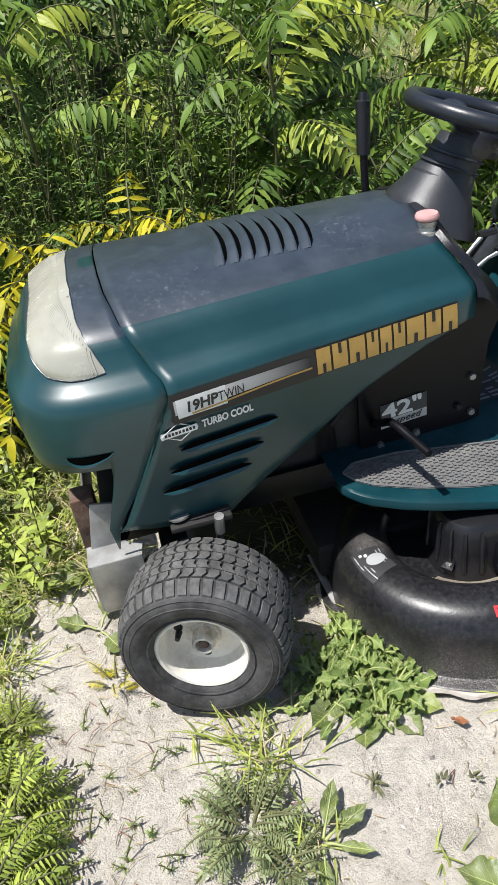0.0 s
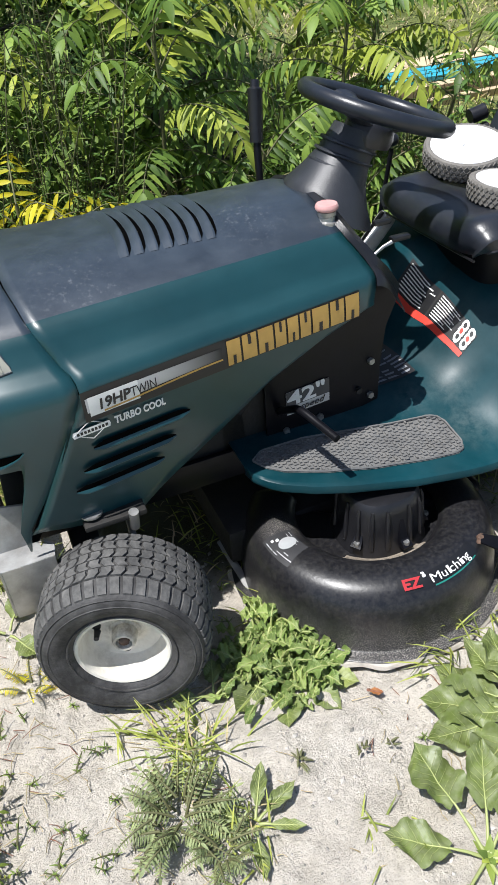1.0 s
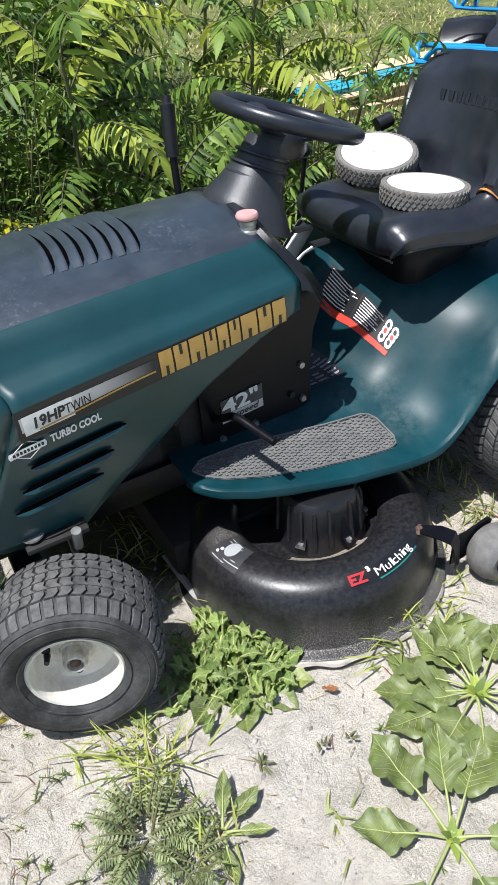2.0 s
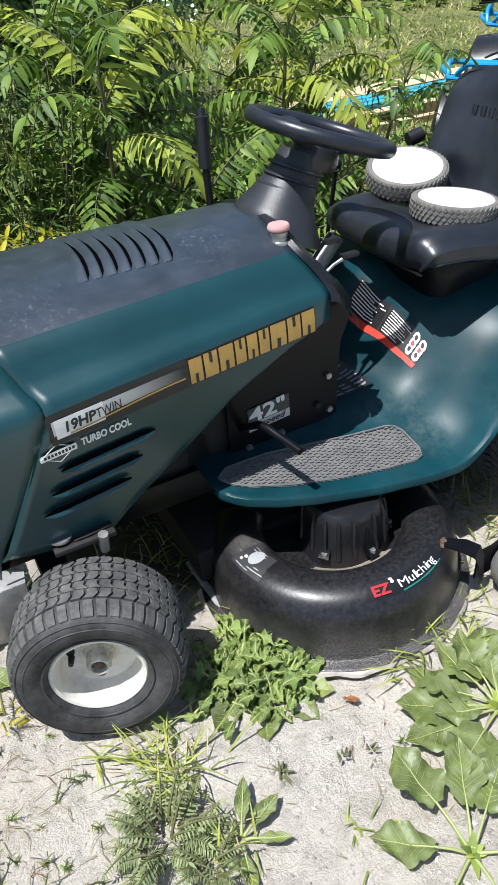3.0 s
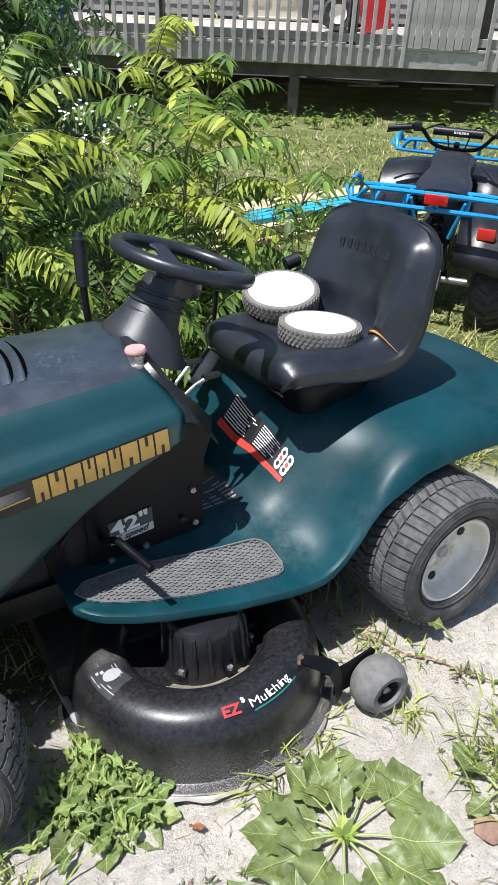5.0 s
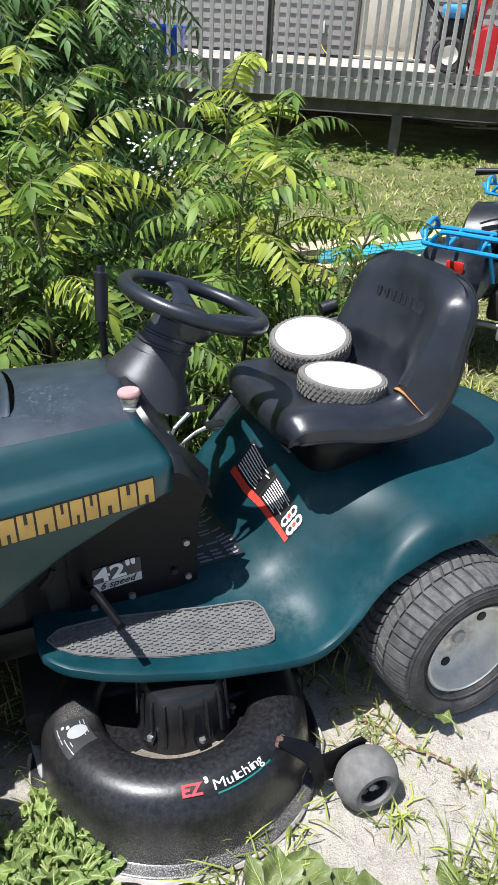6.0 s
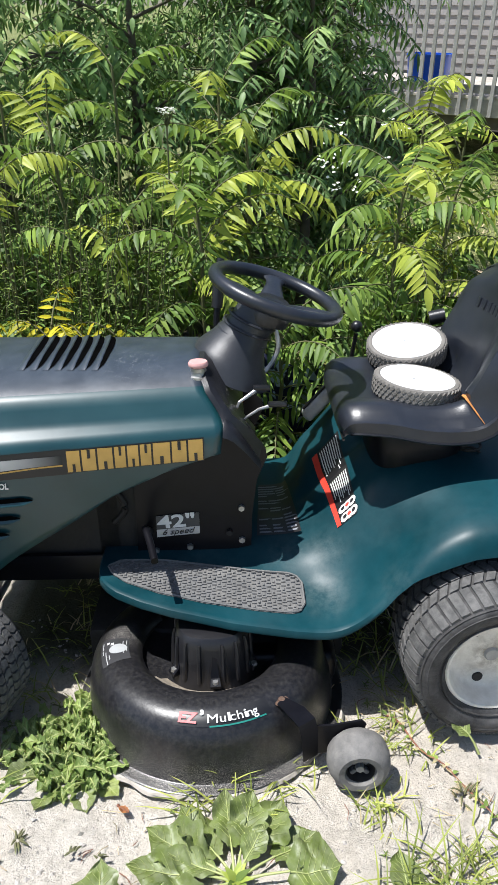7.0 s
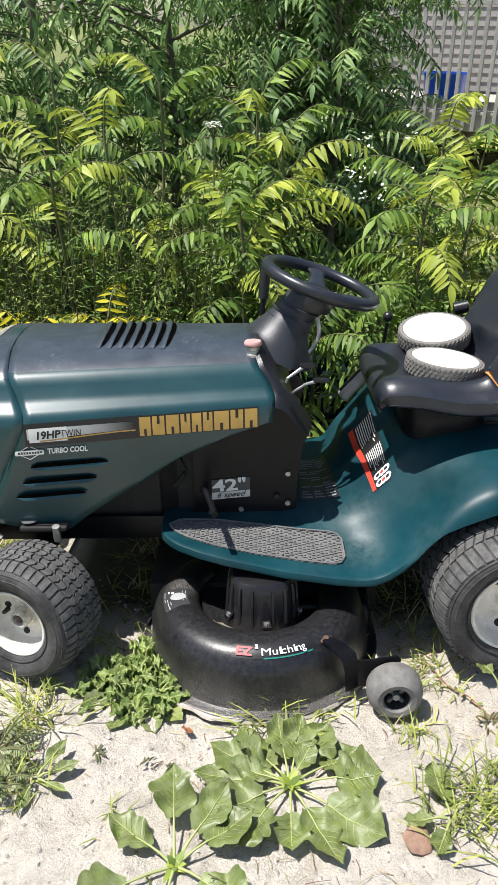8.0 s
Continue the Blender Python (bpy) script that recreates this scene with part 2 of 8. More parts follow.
def tube(points, radius, sides=10, closed=False, bm=None, flat=1.0):
    """A round bar along points; radius a number or a list."""
    pts = [Vector(p) for p in points]
    n = len(pts)
    rings = []
    ref = Vector((0, 0, 1))
    for i, p in enumerate(pts):
        a, b = (pts[(i - 1) % n], pts[(i + 1) % n]) if closed else (pts[max(i - 1, 0)], pts[min(i + 1, n - 1)])
        d = (b - a).normalized()
        side = d.cross(ref)
        if side.length < 1e-3:
            side = d.cross(Vector((1, 0, 0)))
        side.normalize()
        up = side.cross(d).normalized()
        r = radius[i] if isinstance(radius, (list, tuple)) else radius
        rings.append([p + side * (r * math.cos(2 * math.pi * k / sides)) + up * (r * flat * math.sin(2 * math.pi * k / sides)) for k in range(sides)])
    if closed:
        rings.append(rings[0])
        bm = loft(rings, closed=True, bm=bm)
        bmesh.ops.remove_doubles(bm, verts=bm.verts, dist=1e-5)
        return bm
    return loft(rings, closed=True, cap=True, bm=bm)


def box(size, at=(0, 0, 0), bevel=0.003, bm=None, rot=None, segments=2):
    one = bmesh.new()
    bmesh.ops.create_cube(one, size=1.0)
    bmesh.ops.scale(one, vec=size, verts=one.verts)
    if bevel:
        bmesh.ops.bevel(one, geom=one.edges[:], offset=min(bevel, 0.45 * min(size)), segments=segments, affect="EDGES", profile=0.6)
    m = Matrix.Translation(at) @ (rot if rot is not None else Matrix.Identity(4))
    bmesh.ops.transform(one, matrix=m, verts=one.verts)
    if bm is None:
        return one
    me = bpy.data.meshes.new("tmp")
    one.to_mesh(me)
    one.free()
    bm.from_mesh(me)
    bpy.data.meshes.remove(me)
    return bm


def lathe(profile, sides=48, a0=0.0, a1=2 * math.pi, mat_of=None, closed_profile=False):
    """Turns (radius, height) pairs about z."""
    full = abs(a1 - a0 - 2 * math.pi) < 1e-6
    n = sides if full else sides + 1
    rings = []
    for k in range(n):
        a = a0 + (a1 - a0) * k / sides
        rings.append([Vector((r * math.cos(a), r * math.sin(a), h)) for r, h in profile])
    if full:
        rings.append([p.copy() for p in rings[0]])
    bm = loft(rings, closed=closed_profile, mat_of=mat_of)
    bmesh.ops.remove_doubles(bm, verts=bm.verts, dist=1e-5)
    return bm


def lerp(a, b, t):
    return a + (b - a) * t


def curve1(points, x):
    """Smooth interpolation of (x, value) pairs."""
    if x <= points[0][0]:
        return points[0][1]
    for (a, va), (b, vb) in zip(points, points[1:]):
        if x <= b:
            return lerp(va, vb, (x - a) / (b - a))
    return points[-1][1]


def sstep(a, b, x):
    t = min(1.0, max(0.0, (x - a) / (b - a)))
    return t * t * (3 - 2 * t)


def lettering(text, size, mat, parent, m, name="lettering", label="", depth=0.0004, shear=0.0, bold=0.0, width=None):
    """Flat letters in the built-in font as one mesh part; m maps the text's plane into the parent's frame."""
    cu = bpy.data.curves.new("text", "FONT")
    cu.body, cu.size, cu.extrude, cu.shear, cu.offset = text, size, depth, shear, bold
    cu.resolution_u = 3
    cu.align_x = "LEFT"
    tmp = bpy.data.objects.new("text", cu)
    scene.collection.objects.link(tmp)
    bpy.context.view_layer.update()
    me = bpy.data.meshes.new_from_object(tmp.evaluated_get(bpy.context.evaluated_depsgraph_get()))
    bpy.data.objects.remove(tmp)
    xs = [v.co.x for v in me.vertices]
    stretch = width / (max(xs) - min(xs)) if width else 1.0
    me.transform(m @ Matrix.Diagonal((stretch, 1, 1, 1)))
    me.materials.clear()
    me.materials.append(mat)
    ob = new(name, me)
    ob.parent = parent
    if label:
        ob["label"] = label
    return ob


def plane_at(origin, right, up):
    """A matrix whose x runs along right and y along up."""
    r = Vector(right).normalized()
    n = r.cross(Vector(up)).normalized()
    u = n.cross(r).normalized()
    m = Matrix((r, u, n)).transposed().to_4x4()
    m.translation = Vector(origin)
    return m

# ---- ground ----


def ground_z(x, y):
    """Height of the ground: it falls away behind the mower and levels out in the yard."""
    xx = max(-1.2, min(2.6, x))
    yy = y if -1.2 < y < 1.1 else (-1.2 + (y + 1.2) * 0.3 * math.exp(-abs(y + 1.2)) if y <= -1.2 else 1.1 + 0.35 * (1 - math.exp(-(y - 1.1) / 0.8)))
    z = 0.0216 * xx - 0.1136 * yy
    for wx, wy, rise in ((0.02, 0.06, 0.010), (0.02, 0.88, 0.010), (1.236, 0.08, 0.020), (1.236, 0.85, 0.020)):
        z += rise * math.exp(-((x - wx) ** 2 + (y - wy) ** 2) / 0.022)
    return z + 0.13 * sstep(2.5, 7.0, math.hypot(x, y))


def ground_rough(x, y):
    near = 1 - sstep(2.2, 5.0, math.hypot(x - 0.6, y + 0.2))
    return near * (0.012 * noise.noise((x * 3.1, y * 3.1, 0.3)) + 0.010 * noise.noise((x * 11, y * 11, 1.7)) + 0.009 * noise.noise((x * 27, y * 27, 4.1)))


def build_ground():
    def axis(lo, hi, step):
        inner = list(np.arange(lo, hi + 1e-6, step))
        d, out_hi, out_lo = step, [], []
        p = hi
        while p < 420:
            d *= 1.16
            p += d
            out_hi.append(p)
        d, p = step, lo
        while p > -420:
            d *= 1.16
            p -= d
            out_lo.append(p)
        return out_lo[::-1] + inner + out_hi
    xs, ys = axis(-1.0, 1.9, 0.018), axis(-1.15, 0.75, 0.018)
    verts = [(x, y, ground_z(x, y) + ground_rough(x, y) - 0.004) for y in ys for x in xs]
    n = len(xs)
    faces = [(j * n + i, j * n + i + 1, (j + 1) * n + i + 1, (j + 1) * n + i) for j in range(len(ys) - 1) for i in range(n - 1)]
    me = bpy.data.meshes.new("ground")
    me.from_pydata(verts, [], faces)
    me.polygons.foreach_set("use_smooth", [True] * len(faces))
    m = bpy.data.materials.new("pale sandy soil and grass")
    m.use_nodes = True
    nt = m.node_tree
    nn, l = nt.nodes, nt.links
    b = nn["Principled BSDF"]
    tc = nn.new("ShaderNodeTexCoord")

    def nz(scale, detail=6.0, rough=0.6):
        t = nn.new("ShaderNodeTexNoise")
        t.inputs["Scale"].default_value, t.inputs["Detail"].default_value, t.inputs["Roughness"].default_value = scale, detail, rough
        l.new(tc.outputs["Object"], t.inputs["Vector"])
        return t.outputs["Fac"]

    def mix(fac, a, c):
        t = nn.new("ShaderNodeMix")
        t.data_type = "RGBA"
        for s, v in ((6, a), (7, c)):
            if isinstance(v, tuple):
                t.inputs[s].default_value = (*v, 1)
            else:
                l.new(v, t.inputs[s])
        l.new(fac, t.inputs[0])
        return t.outputs[2]

    def rng(v, a, c, lo=0.0, hi=1.0):
        t = nn.new("ShaderNodeMapRange")
        t.inputs["From Min"].default_value, t.inputs["From Max"].default_value = a, c
        t.inputs["To Min"].default_value, t.inputs["To Max"].default_value = lo, hi
        l.new(v, t.inputs["Value"])
        return t.outputs[0]

    def math_(op, a, c):
        t = nn.new("ShaderNodeMath")
        t.operation = op
        for s, v in enumerate((a, c)):
            if isinstance(v, (int, float)):
                t.inputs[s].default_value = v
            else:
                l.new(v, t.inputs[s])
        return t.outputs[0]

    soil = mix(rng(nz(2.2), 0.35, 0.65), (0.58, 0.52, 0.44), (0.70, 0.645, 0.565))
    soil = mix(rng(nz(26, 8, 0.7), 0.46, 0.70, 0, 0.55), soil, (0.36, 0.32, 0.265))
    soil = mix(rng(nz(140, 4, 0.7), 0.55, 0.75, 0, 0.45), soil, (0.76, 0.73, 0.68))
    soil = mix(rng(nz(75, 6, 0.75), 0.56, 0.68, 0, 0.6), soil, (0.25, 0.22, 0.18))
    soil = mix(rng(nz(9, 9, 0.8), 0.52, 0.64, 0, 0.55), soil, (0.34, 0.305, 0.25))
    grass = mix(rng(nz(3.0), 0.35, 0.65), (0.15, 0.175, 0.055), (0.30, 0.30, 0.13))
    grass = mix(rng(nz(40, 8, 0.8), 0.4, 0.7), grass, (0.05, 0.075, 0.018))
    sep = nn.new("ShaderNodeSeparateXYZ")
    l.new(tc.outputs["Object"], sep.inputs[0])
    wob = math_("MULTIPLY", math_("SUBTRACT", nz(2.6, 7, 0.7), 0.5), 0.9)
    far = rng(math_("ADD", sep.outputs["Y"], wob), 0.75, 0.95)
    left = rng(math_("ADD", math_("MULTIPLY", sep.outputs["X"], -1.0), wob), 0.58, 0.85)
    broad = math_("MULTIPLY", math_("SUBTRACT", nz(0.7, 5, 0.6), 0.5), 5.0)
    right = rng(math_("ADD", math_("ADD", sep.outputs["X"], math_("MULTIPLY", sep.outputs["Y"], 0.45)), math_("ADD", wob, math_("MULTIPLY", broad, 0.35))), 1.9, 2.3)
    back = rng(math_("ADD", math_("MULTIPLY", sep.outputs["Y"], -1.0), math_("ADD", wob, broad)), 3.2, 3.6)
    # soil under the machine painted darker, its shade put into the colour
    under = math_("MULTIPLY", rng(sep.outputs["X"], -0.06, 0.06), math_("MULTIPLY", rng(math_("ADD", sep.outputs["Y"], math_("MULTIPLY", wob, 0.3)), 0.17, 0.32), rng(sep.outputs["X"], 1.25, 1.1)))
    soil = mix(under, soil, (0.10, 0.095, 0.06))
    g = math_("MAXIMUM", math_("MAXIMUM", far, left), math_("MAXIMUM", right, back))
    # brown leaf debris below the shrubs, darkened to carry their shade
    litter_shade = math_("MULTIPLY", math_("MULTIPLY", rng(math_("ADD", sep.outputs["Y"], math_("MULTIPLY", wob, 0.3)), 1.05, 1.25), rng(sep.outputs["Y"], 3.4, 2.8)), rng(math_("ADD", sep.outputs["X"], math_("MULTIPLY", wob, 0.4)), 1.75, 1.5))
    litter_shade = math_("MULTIPLY", litter_shade, rng(math_("ADD", sep.outputs["X"], math_("MULTIPLY", wob, 0.6)), -2.7, -2.2))
    grass = mix(litter_shade, grass, mix(rng(nz(30, 7, 0.75), 0.4, 0.7), (0.030, 0.024, 0.016), (0.075, 0.060, 0.038)))
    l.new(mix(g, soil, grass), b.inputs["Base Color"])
    b.inputs["Roughness"].default_value = 0.95
    b.inputs["Specular IOR Level"].default_value = 0.2
    bu = nn.new("ShaderNodeBump")
    bu.inputs["Strength"].default_value, bu.inputs["Distance"].default_value = 0.85, 0.016
    l.new(math_("ADD", math_("ADD", nz(60, 8, 0.75), math_("MULTIPLY", nz(24, 6, 0.7), 1.1)), math_("MULTIPLY", nz(220, 4, 0.7), 0.5)), bu.inputs["Height"])
    l.new(bu.outputs[0], b.inputs["Normal"])
    me.materials.append(m)
    return tagged(new("ground", me), "pale sandy soil turning to green grass in the yard", "ground", kind="structure")


build_ground()

# ---- riding mower (built in its own frame: x to its rear, y to its far side) ----
YC = 0.455
mower = thing("riding_mower", "worn dark green and black riding lawn mower on sandy soil", "lawn mower", LEAN)


def mirrored(half):
    """A half profile from the centre outwards, given as (x, half width, z), to a full ring from near to far."""
    near = [Vector((x, YC - w, z)) for x, w, z in reversed(half)]
    far = [Vector((x, YC + w, z)) for x, w, z in half[1:]]
    return near + far


HOOD_LOW = [(-0.08, 0.385), (-0.02, 0.365), (0.14, 0.328), (0.17, 0.345), (0.203, 0.387), (0.26, 0.435), (0.317, 0.478), (0.413, 0.540), (0.529, 0.590), (0.64, 0.624)]


def hood_half(f):
    """Half section of the hood at f = 0 (seam) to 1 (rear edge)."""
    def at(seam_x, w0, w1, z0, z1, rear_x=0.635):
        return (lerp(seam_x, rear_x, f), lerp(w0, w1, f), lerp(z0, z1, f))
    top = [at(-0.016, 0.0, 0.0, 0.806, 0.802, 0.60), at(-0.015, 0.07, 0.06, 0.803, 0.800, 0.60), at(-0.012, 0.14, 0.12, 0.790, 0.786, 0.602),
           at(-0.003, 0.20, 0.155, 0.773, 0.770, 0.606), at(0.003, 0.236, 0.172, 0.758, 0.758, 0.612)]
    side = [at(0.008, 0.252, 0.183, 0.748, 0.749, 0.616), at(0.016, 0.262, 0.194, 0.730, 0.733, 0.628), at(0.028, 0.274, 0.205, 0.705, 0.709, 0.644), at(0.036, 0.286, 0.212, 0.692, 0.697, 0.650), at(0.046, 0.303, 0.224, 0.682, 0.688, 0.654),
            at(0.050, 0.315, 0.234, 0.671, 0.678, 0.654), at(0.051, 0.320, 0.239, 0.655, 0.663, 0.653)]
    x0 = lerp(0.036, 0.648, f)
    low = curve1(HOOD_LOW, lerp(-0.03, 0.640, f))
    z_mid = 0.625
    rows = [(x0, lerp(0.322, 0.2415, f), z_mid + 0.01 * f)]
    for k in range(1, 9):
        t = k / 8
        z = lerp(z_mid, low, t)
        xb = lerp(lerp(0.036, -0.085, (z_mid - z) / (z_mid - 0.385)) if z > 0.3 else -0.085, 0.648, f)
        rows.append((xb, lerp(0.322, 0.2415, f) - 0.10 * (z_mid - z) ** 1.2, min(z, z_mid + 0.01 * f) if k > 1 else z))
    return top + side + rows


def build_hood():
    n = 30
    rings = []
    for i in range(n + 1):
        f = i / n
        half = hood_half(f)
        # trim the lower rows to the lower edge at their own x
        half = half[:13] + [(x, w, max(z, curve1(HOOD_LOW, x))) for x, w, z in half[13:]]
        rings.append(mirrored(half))
    m = len(rings[0])
    mid = m // 2

    def which(i, j):
        return 1 if abs(j + 0.5 - mid) < 4 else 0
    bm = loft(rings, mat_of=which)
    bmesh.ops.remove_doubles(bm, verts=bm.verts, dist=0.0006)
    ob = part("hood", bm, [GREEN, HOOD_BLACK], mower, "dark green hood with a scuffed black top")
    so = ob.modifiers.new("thick", "SOLIDIFY")
    so.thickness, so.offset = 0.004, -1
    return ob


hood = build_hood()
# backing strip added behind the seam, near-black for the shade in its gap
part("seam_shade", loft([mirrored([(x + dx, max(0.0, w - 0.005), z - 0.005) for x, w, z in hood_half(0.0)]) for dx in (-0.008, 0.010)]), OPENING_SHADE, hood)

NOSE = [  # z, front x, half width, seam x
    (0.345, -0.120, 0.2985, -0.100), (0.375, -0.150, 0.3015, -0.094), (0.40, -0.178, 0.3040, -0.088), (0.44, -0.197, 0.3080, -0.062), (0.50, -0.213, 0.3130, -0.022), (0.56, -0.224, 0.3180, 0.010), (0.61, -0.229, 0.322, 0.032),
    (0.645, -0.229, 0.322, 0.048), (0.660, -0.227, 0.319, 0.050), (0.671, -0.222, 0.314, 0.049), (0.682, -0.212, 0.302, 0.045), (0.692, -0.203, 0.286, 0.036), (0.705, -0.196, 0.274, 0.028), (0.730, -0.183, 0.262, 0.016), (0.748, -0.166, 0.252, 0.008), (0.762, -0.147, 0.226, 0.0),
    (0.775, -0.125, 0.196, -0.005), (0.790, -0.095, 0.140, -0.014), (0.800, -0.066, 0.08, -0.017), (0.805, -0.048, 0.03, -0.018)]


def nose_point(z, a, out=0.0):
    """A point of the nose at height z and angle a (0 near seam, pi far seam)."""
    vals = [curve1([(r[0], r[k]) for r in NOSE], z) for k in (1, 2, 3)]
    xf, w, xs = vals
    e = 0.52
    c, s = math.cos(a), math.sin(a)
    depth = xs - 0.0006 - xf
    return Vector((xs - 0.0006 - (depth + out) * abs(s) ** e, YC - (w + out) * math.copysign(abs(c) ** e, c), z))


def build_nose():
    angles = [0.0, 0.02, 0.04, 0.06, 0.08, 0.10, 0.13, 0.17, 0.22] + [lerp(0.28, math.pi / 2, k / 14) for k in range(15)]
    angles = [a for p, q in zip(angles, angles[1:]) for a in (p, (p + q) / 2)] + [angles[-1]]
    angles += [math.pi - a for a in reversed(angles[:-1])]
    rings = []
    for z, *_ in NOSE:
        # the lower edge rises from the corner tips to the open front
        rings.append([nose_point(max(z, 0.345 + 0.195 * sstep(0.03, 0.12, min(a, math.pi - a))), a) for a in angles])
    bm = loft(rings, mat_of=lambda i, j: 1 if i >= 14 else 0)
    bm.faces.new([v for v in bm.verts if abs(v.co.z - 0.805) < 1e-6])
    bmesh.ops.remove_doubles(bm, verts=bm.verts, dist=0.0004)
    ob = part("grille_nose", bm, [GREEN, HOOD_BLACK], hood, "rounded green front cowl")
    so = ob.modifiers.new("thick", "SOLIDIFY")
    so.thickness, so.offset = 0.004, -1
    # headlight band: narrow at the middle, sweeping down to a tip on either side
    LO = [(0.10, 0.703), (0.20, 0.6995), (0.34, 0.6995), (0.58, 0.706), (0.90, 0.734), (1.25, 0.750), (1.58, 0.757)]
    HI = [(0.10, 0.712), (0.13, 0.743), (0.21, 0.764), (0.34, 0.7805), (0.47, 0.7895), (0.7, 0.7945), (0.95, 0.7965), (1.32, 0.798), (1.58, 0.7985)]
    spread = [0.10 + 1.4708 * (k / 34) ** 1.5 for k in range(35)]
    spread += [math.pi - a for a in reversed(spread[:-1])]

    def lens_point(a, t, out):
        b = min(a, math.pi - a)
        return nose_point(lerp(curve1(LO, b), curve1(HI, b), t), a, out)
    rings = [[lens_point(a, i / 10, 0.006 * (1 - abs(2 * i / 10 - 1) ** 6) * min(1, 12 * (min(a, math.pi - a) - 0.09)) + 0.0015) for a in spread] for i in range(11)]
    lens = part("headlight_lens", loft(rings), LENS, hood, "clouded ribbed headlight lens across the nose")
    bm = bmesh.new()
    for a in spread[3:-3]:
        tube([lens_point(a, t, 0.0056) for t in (0.10, 0.3, 0.5, 0.7, 0.90)], 0.0012, 4, bm=bm)
    part("lens_rib", bm, LENS, lens)
    for t, r in ((0.0, 0.0012), (1.0, 0.0012)):
        part("lens_edge", tube([lens_point(a, t, 0.002) for a in spread], r, 5), HOOD_BLACK, lens)
    # air slot in the lower cowl
    for a0, a1, z in ((0.11, 0.46, 0.570),):
        rows, line = [], []
        for k in range(25):
            t = k / 24
            a = lerp(a0, a1, t)
            drop = 0.020 * math.sin(math.pi * min(1, max(0, t))) ** 0.55
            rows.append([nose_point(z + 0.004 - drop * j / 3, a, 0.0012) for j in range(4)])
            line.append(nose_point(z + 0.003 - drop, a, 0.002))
        # near-black sheet on the cowl paints the shade within the slot
        part("air_slot", loft(rows), OPENING_SHADE, hood)
        part("slot_lip", tube(line, [0.0012 + 0.0022 * math.sin(math.pi * (k + 0.5) / 25) for k in range(25)], 6), GREEN, hood)


build_nose()


def hood_surface(x, w_ratio=None, z=None, y=None):
    """Point of the near hood side at x and height z, or of its top at x and y."""
    f = min(1.0, max(0.0, (x - 0.04) / 0.61))
    half = hood_half(f)
    if z is not None:
        rows = half[4:]
        for (xa, wa, za), (xb, wb, zb) in zip(rows, rows[1:]):
            if za >= z >= zb and za > zb:
                return Vector((x, YC - lerp(wa, wb, (za - z) / (za - zb)), z))
        return Vector((x, YC - rows[-1][1], z))
    w = abs(y - YC)
    rows = half[:5]
    for (xa, wa, za), (xb, wb, zb) in zip(rows, rows[1:]):
        if wa <= w <= wb:
            return Vector((x, y, lerp(za, zb, (w - wa) / (wb - wa))))
    return Vector((x, y, rows[-1][2]))


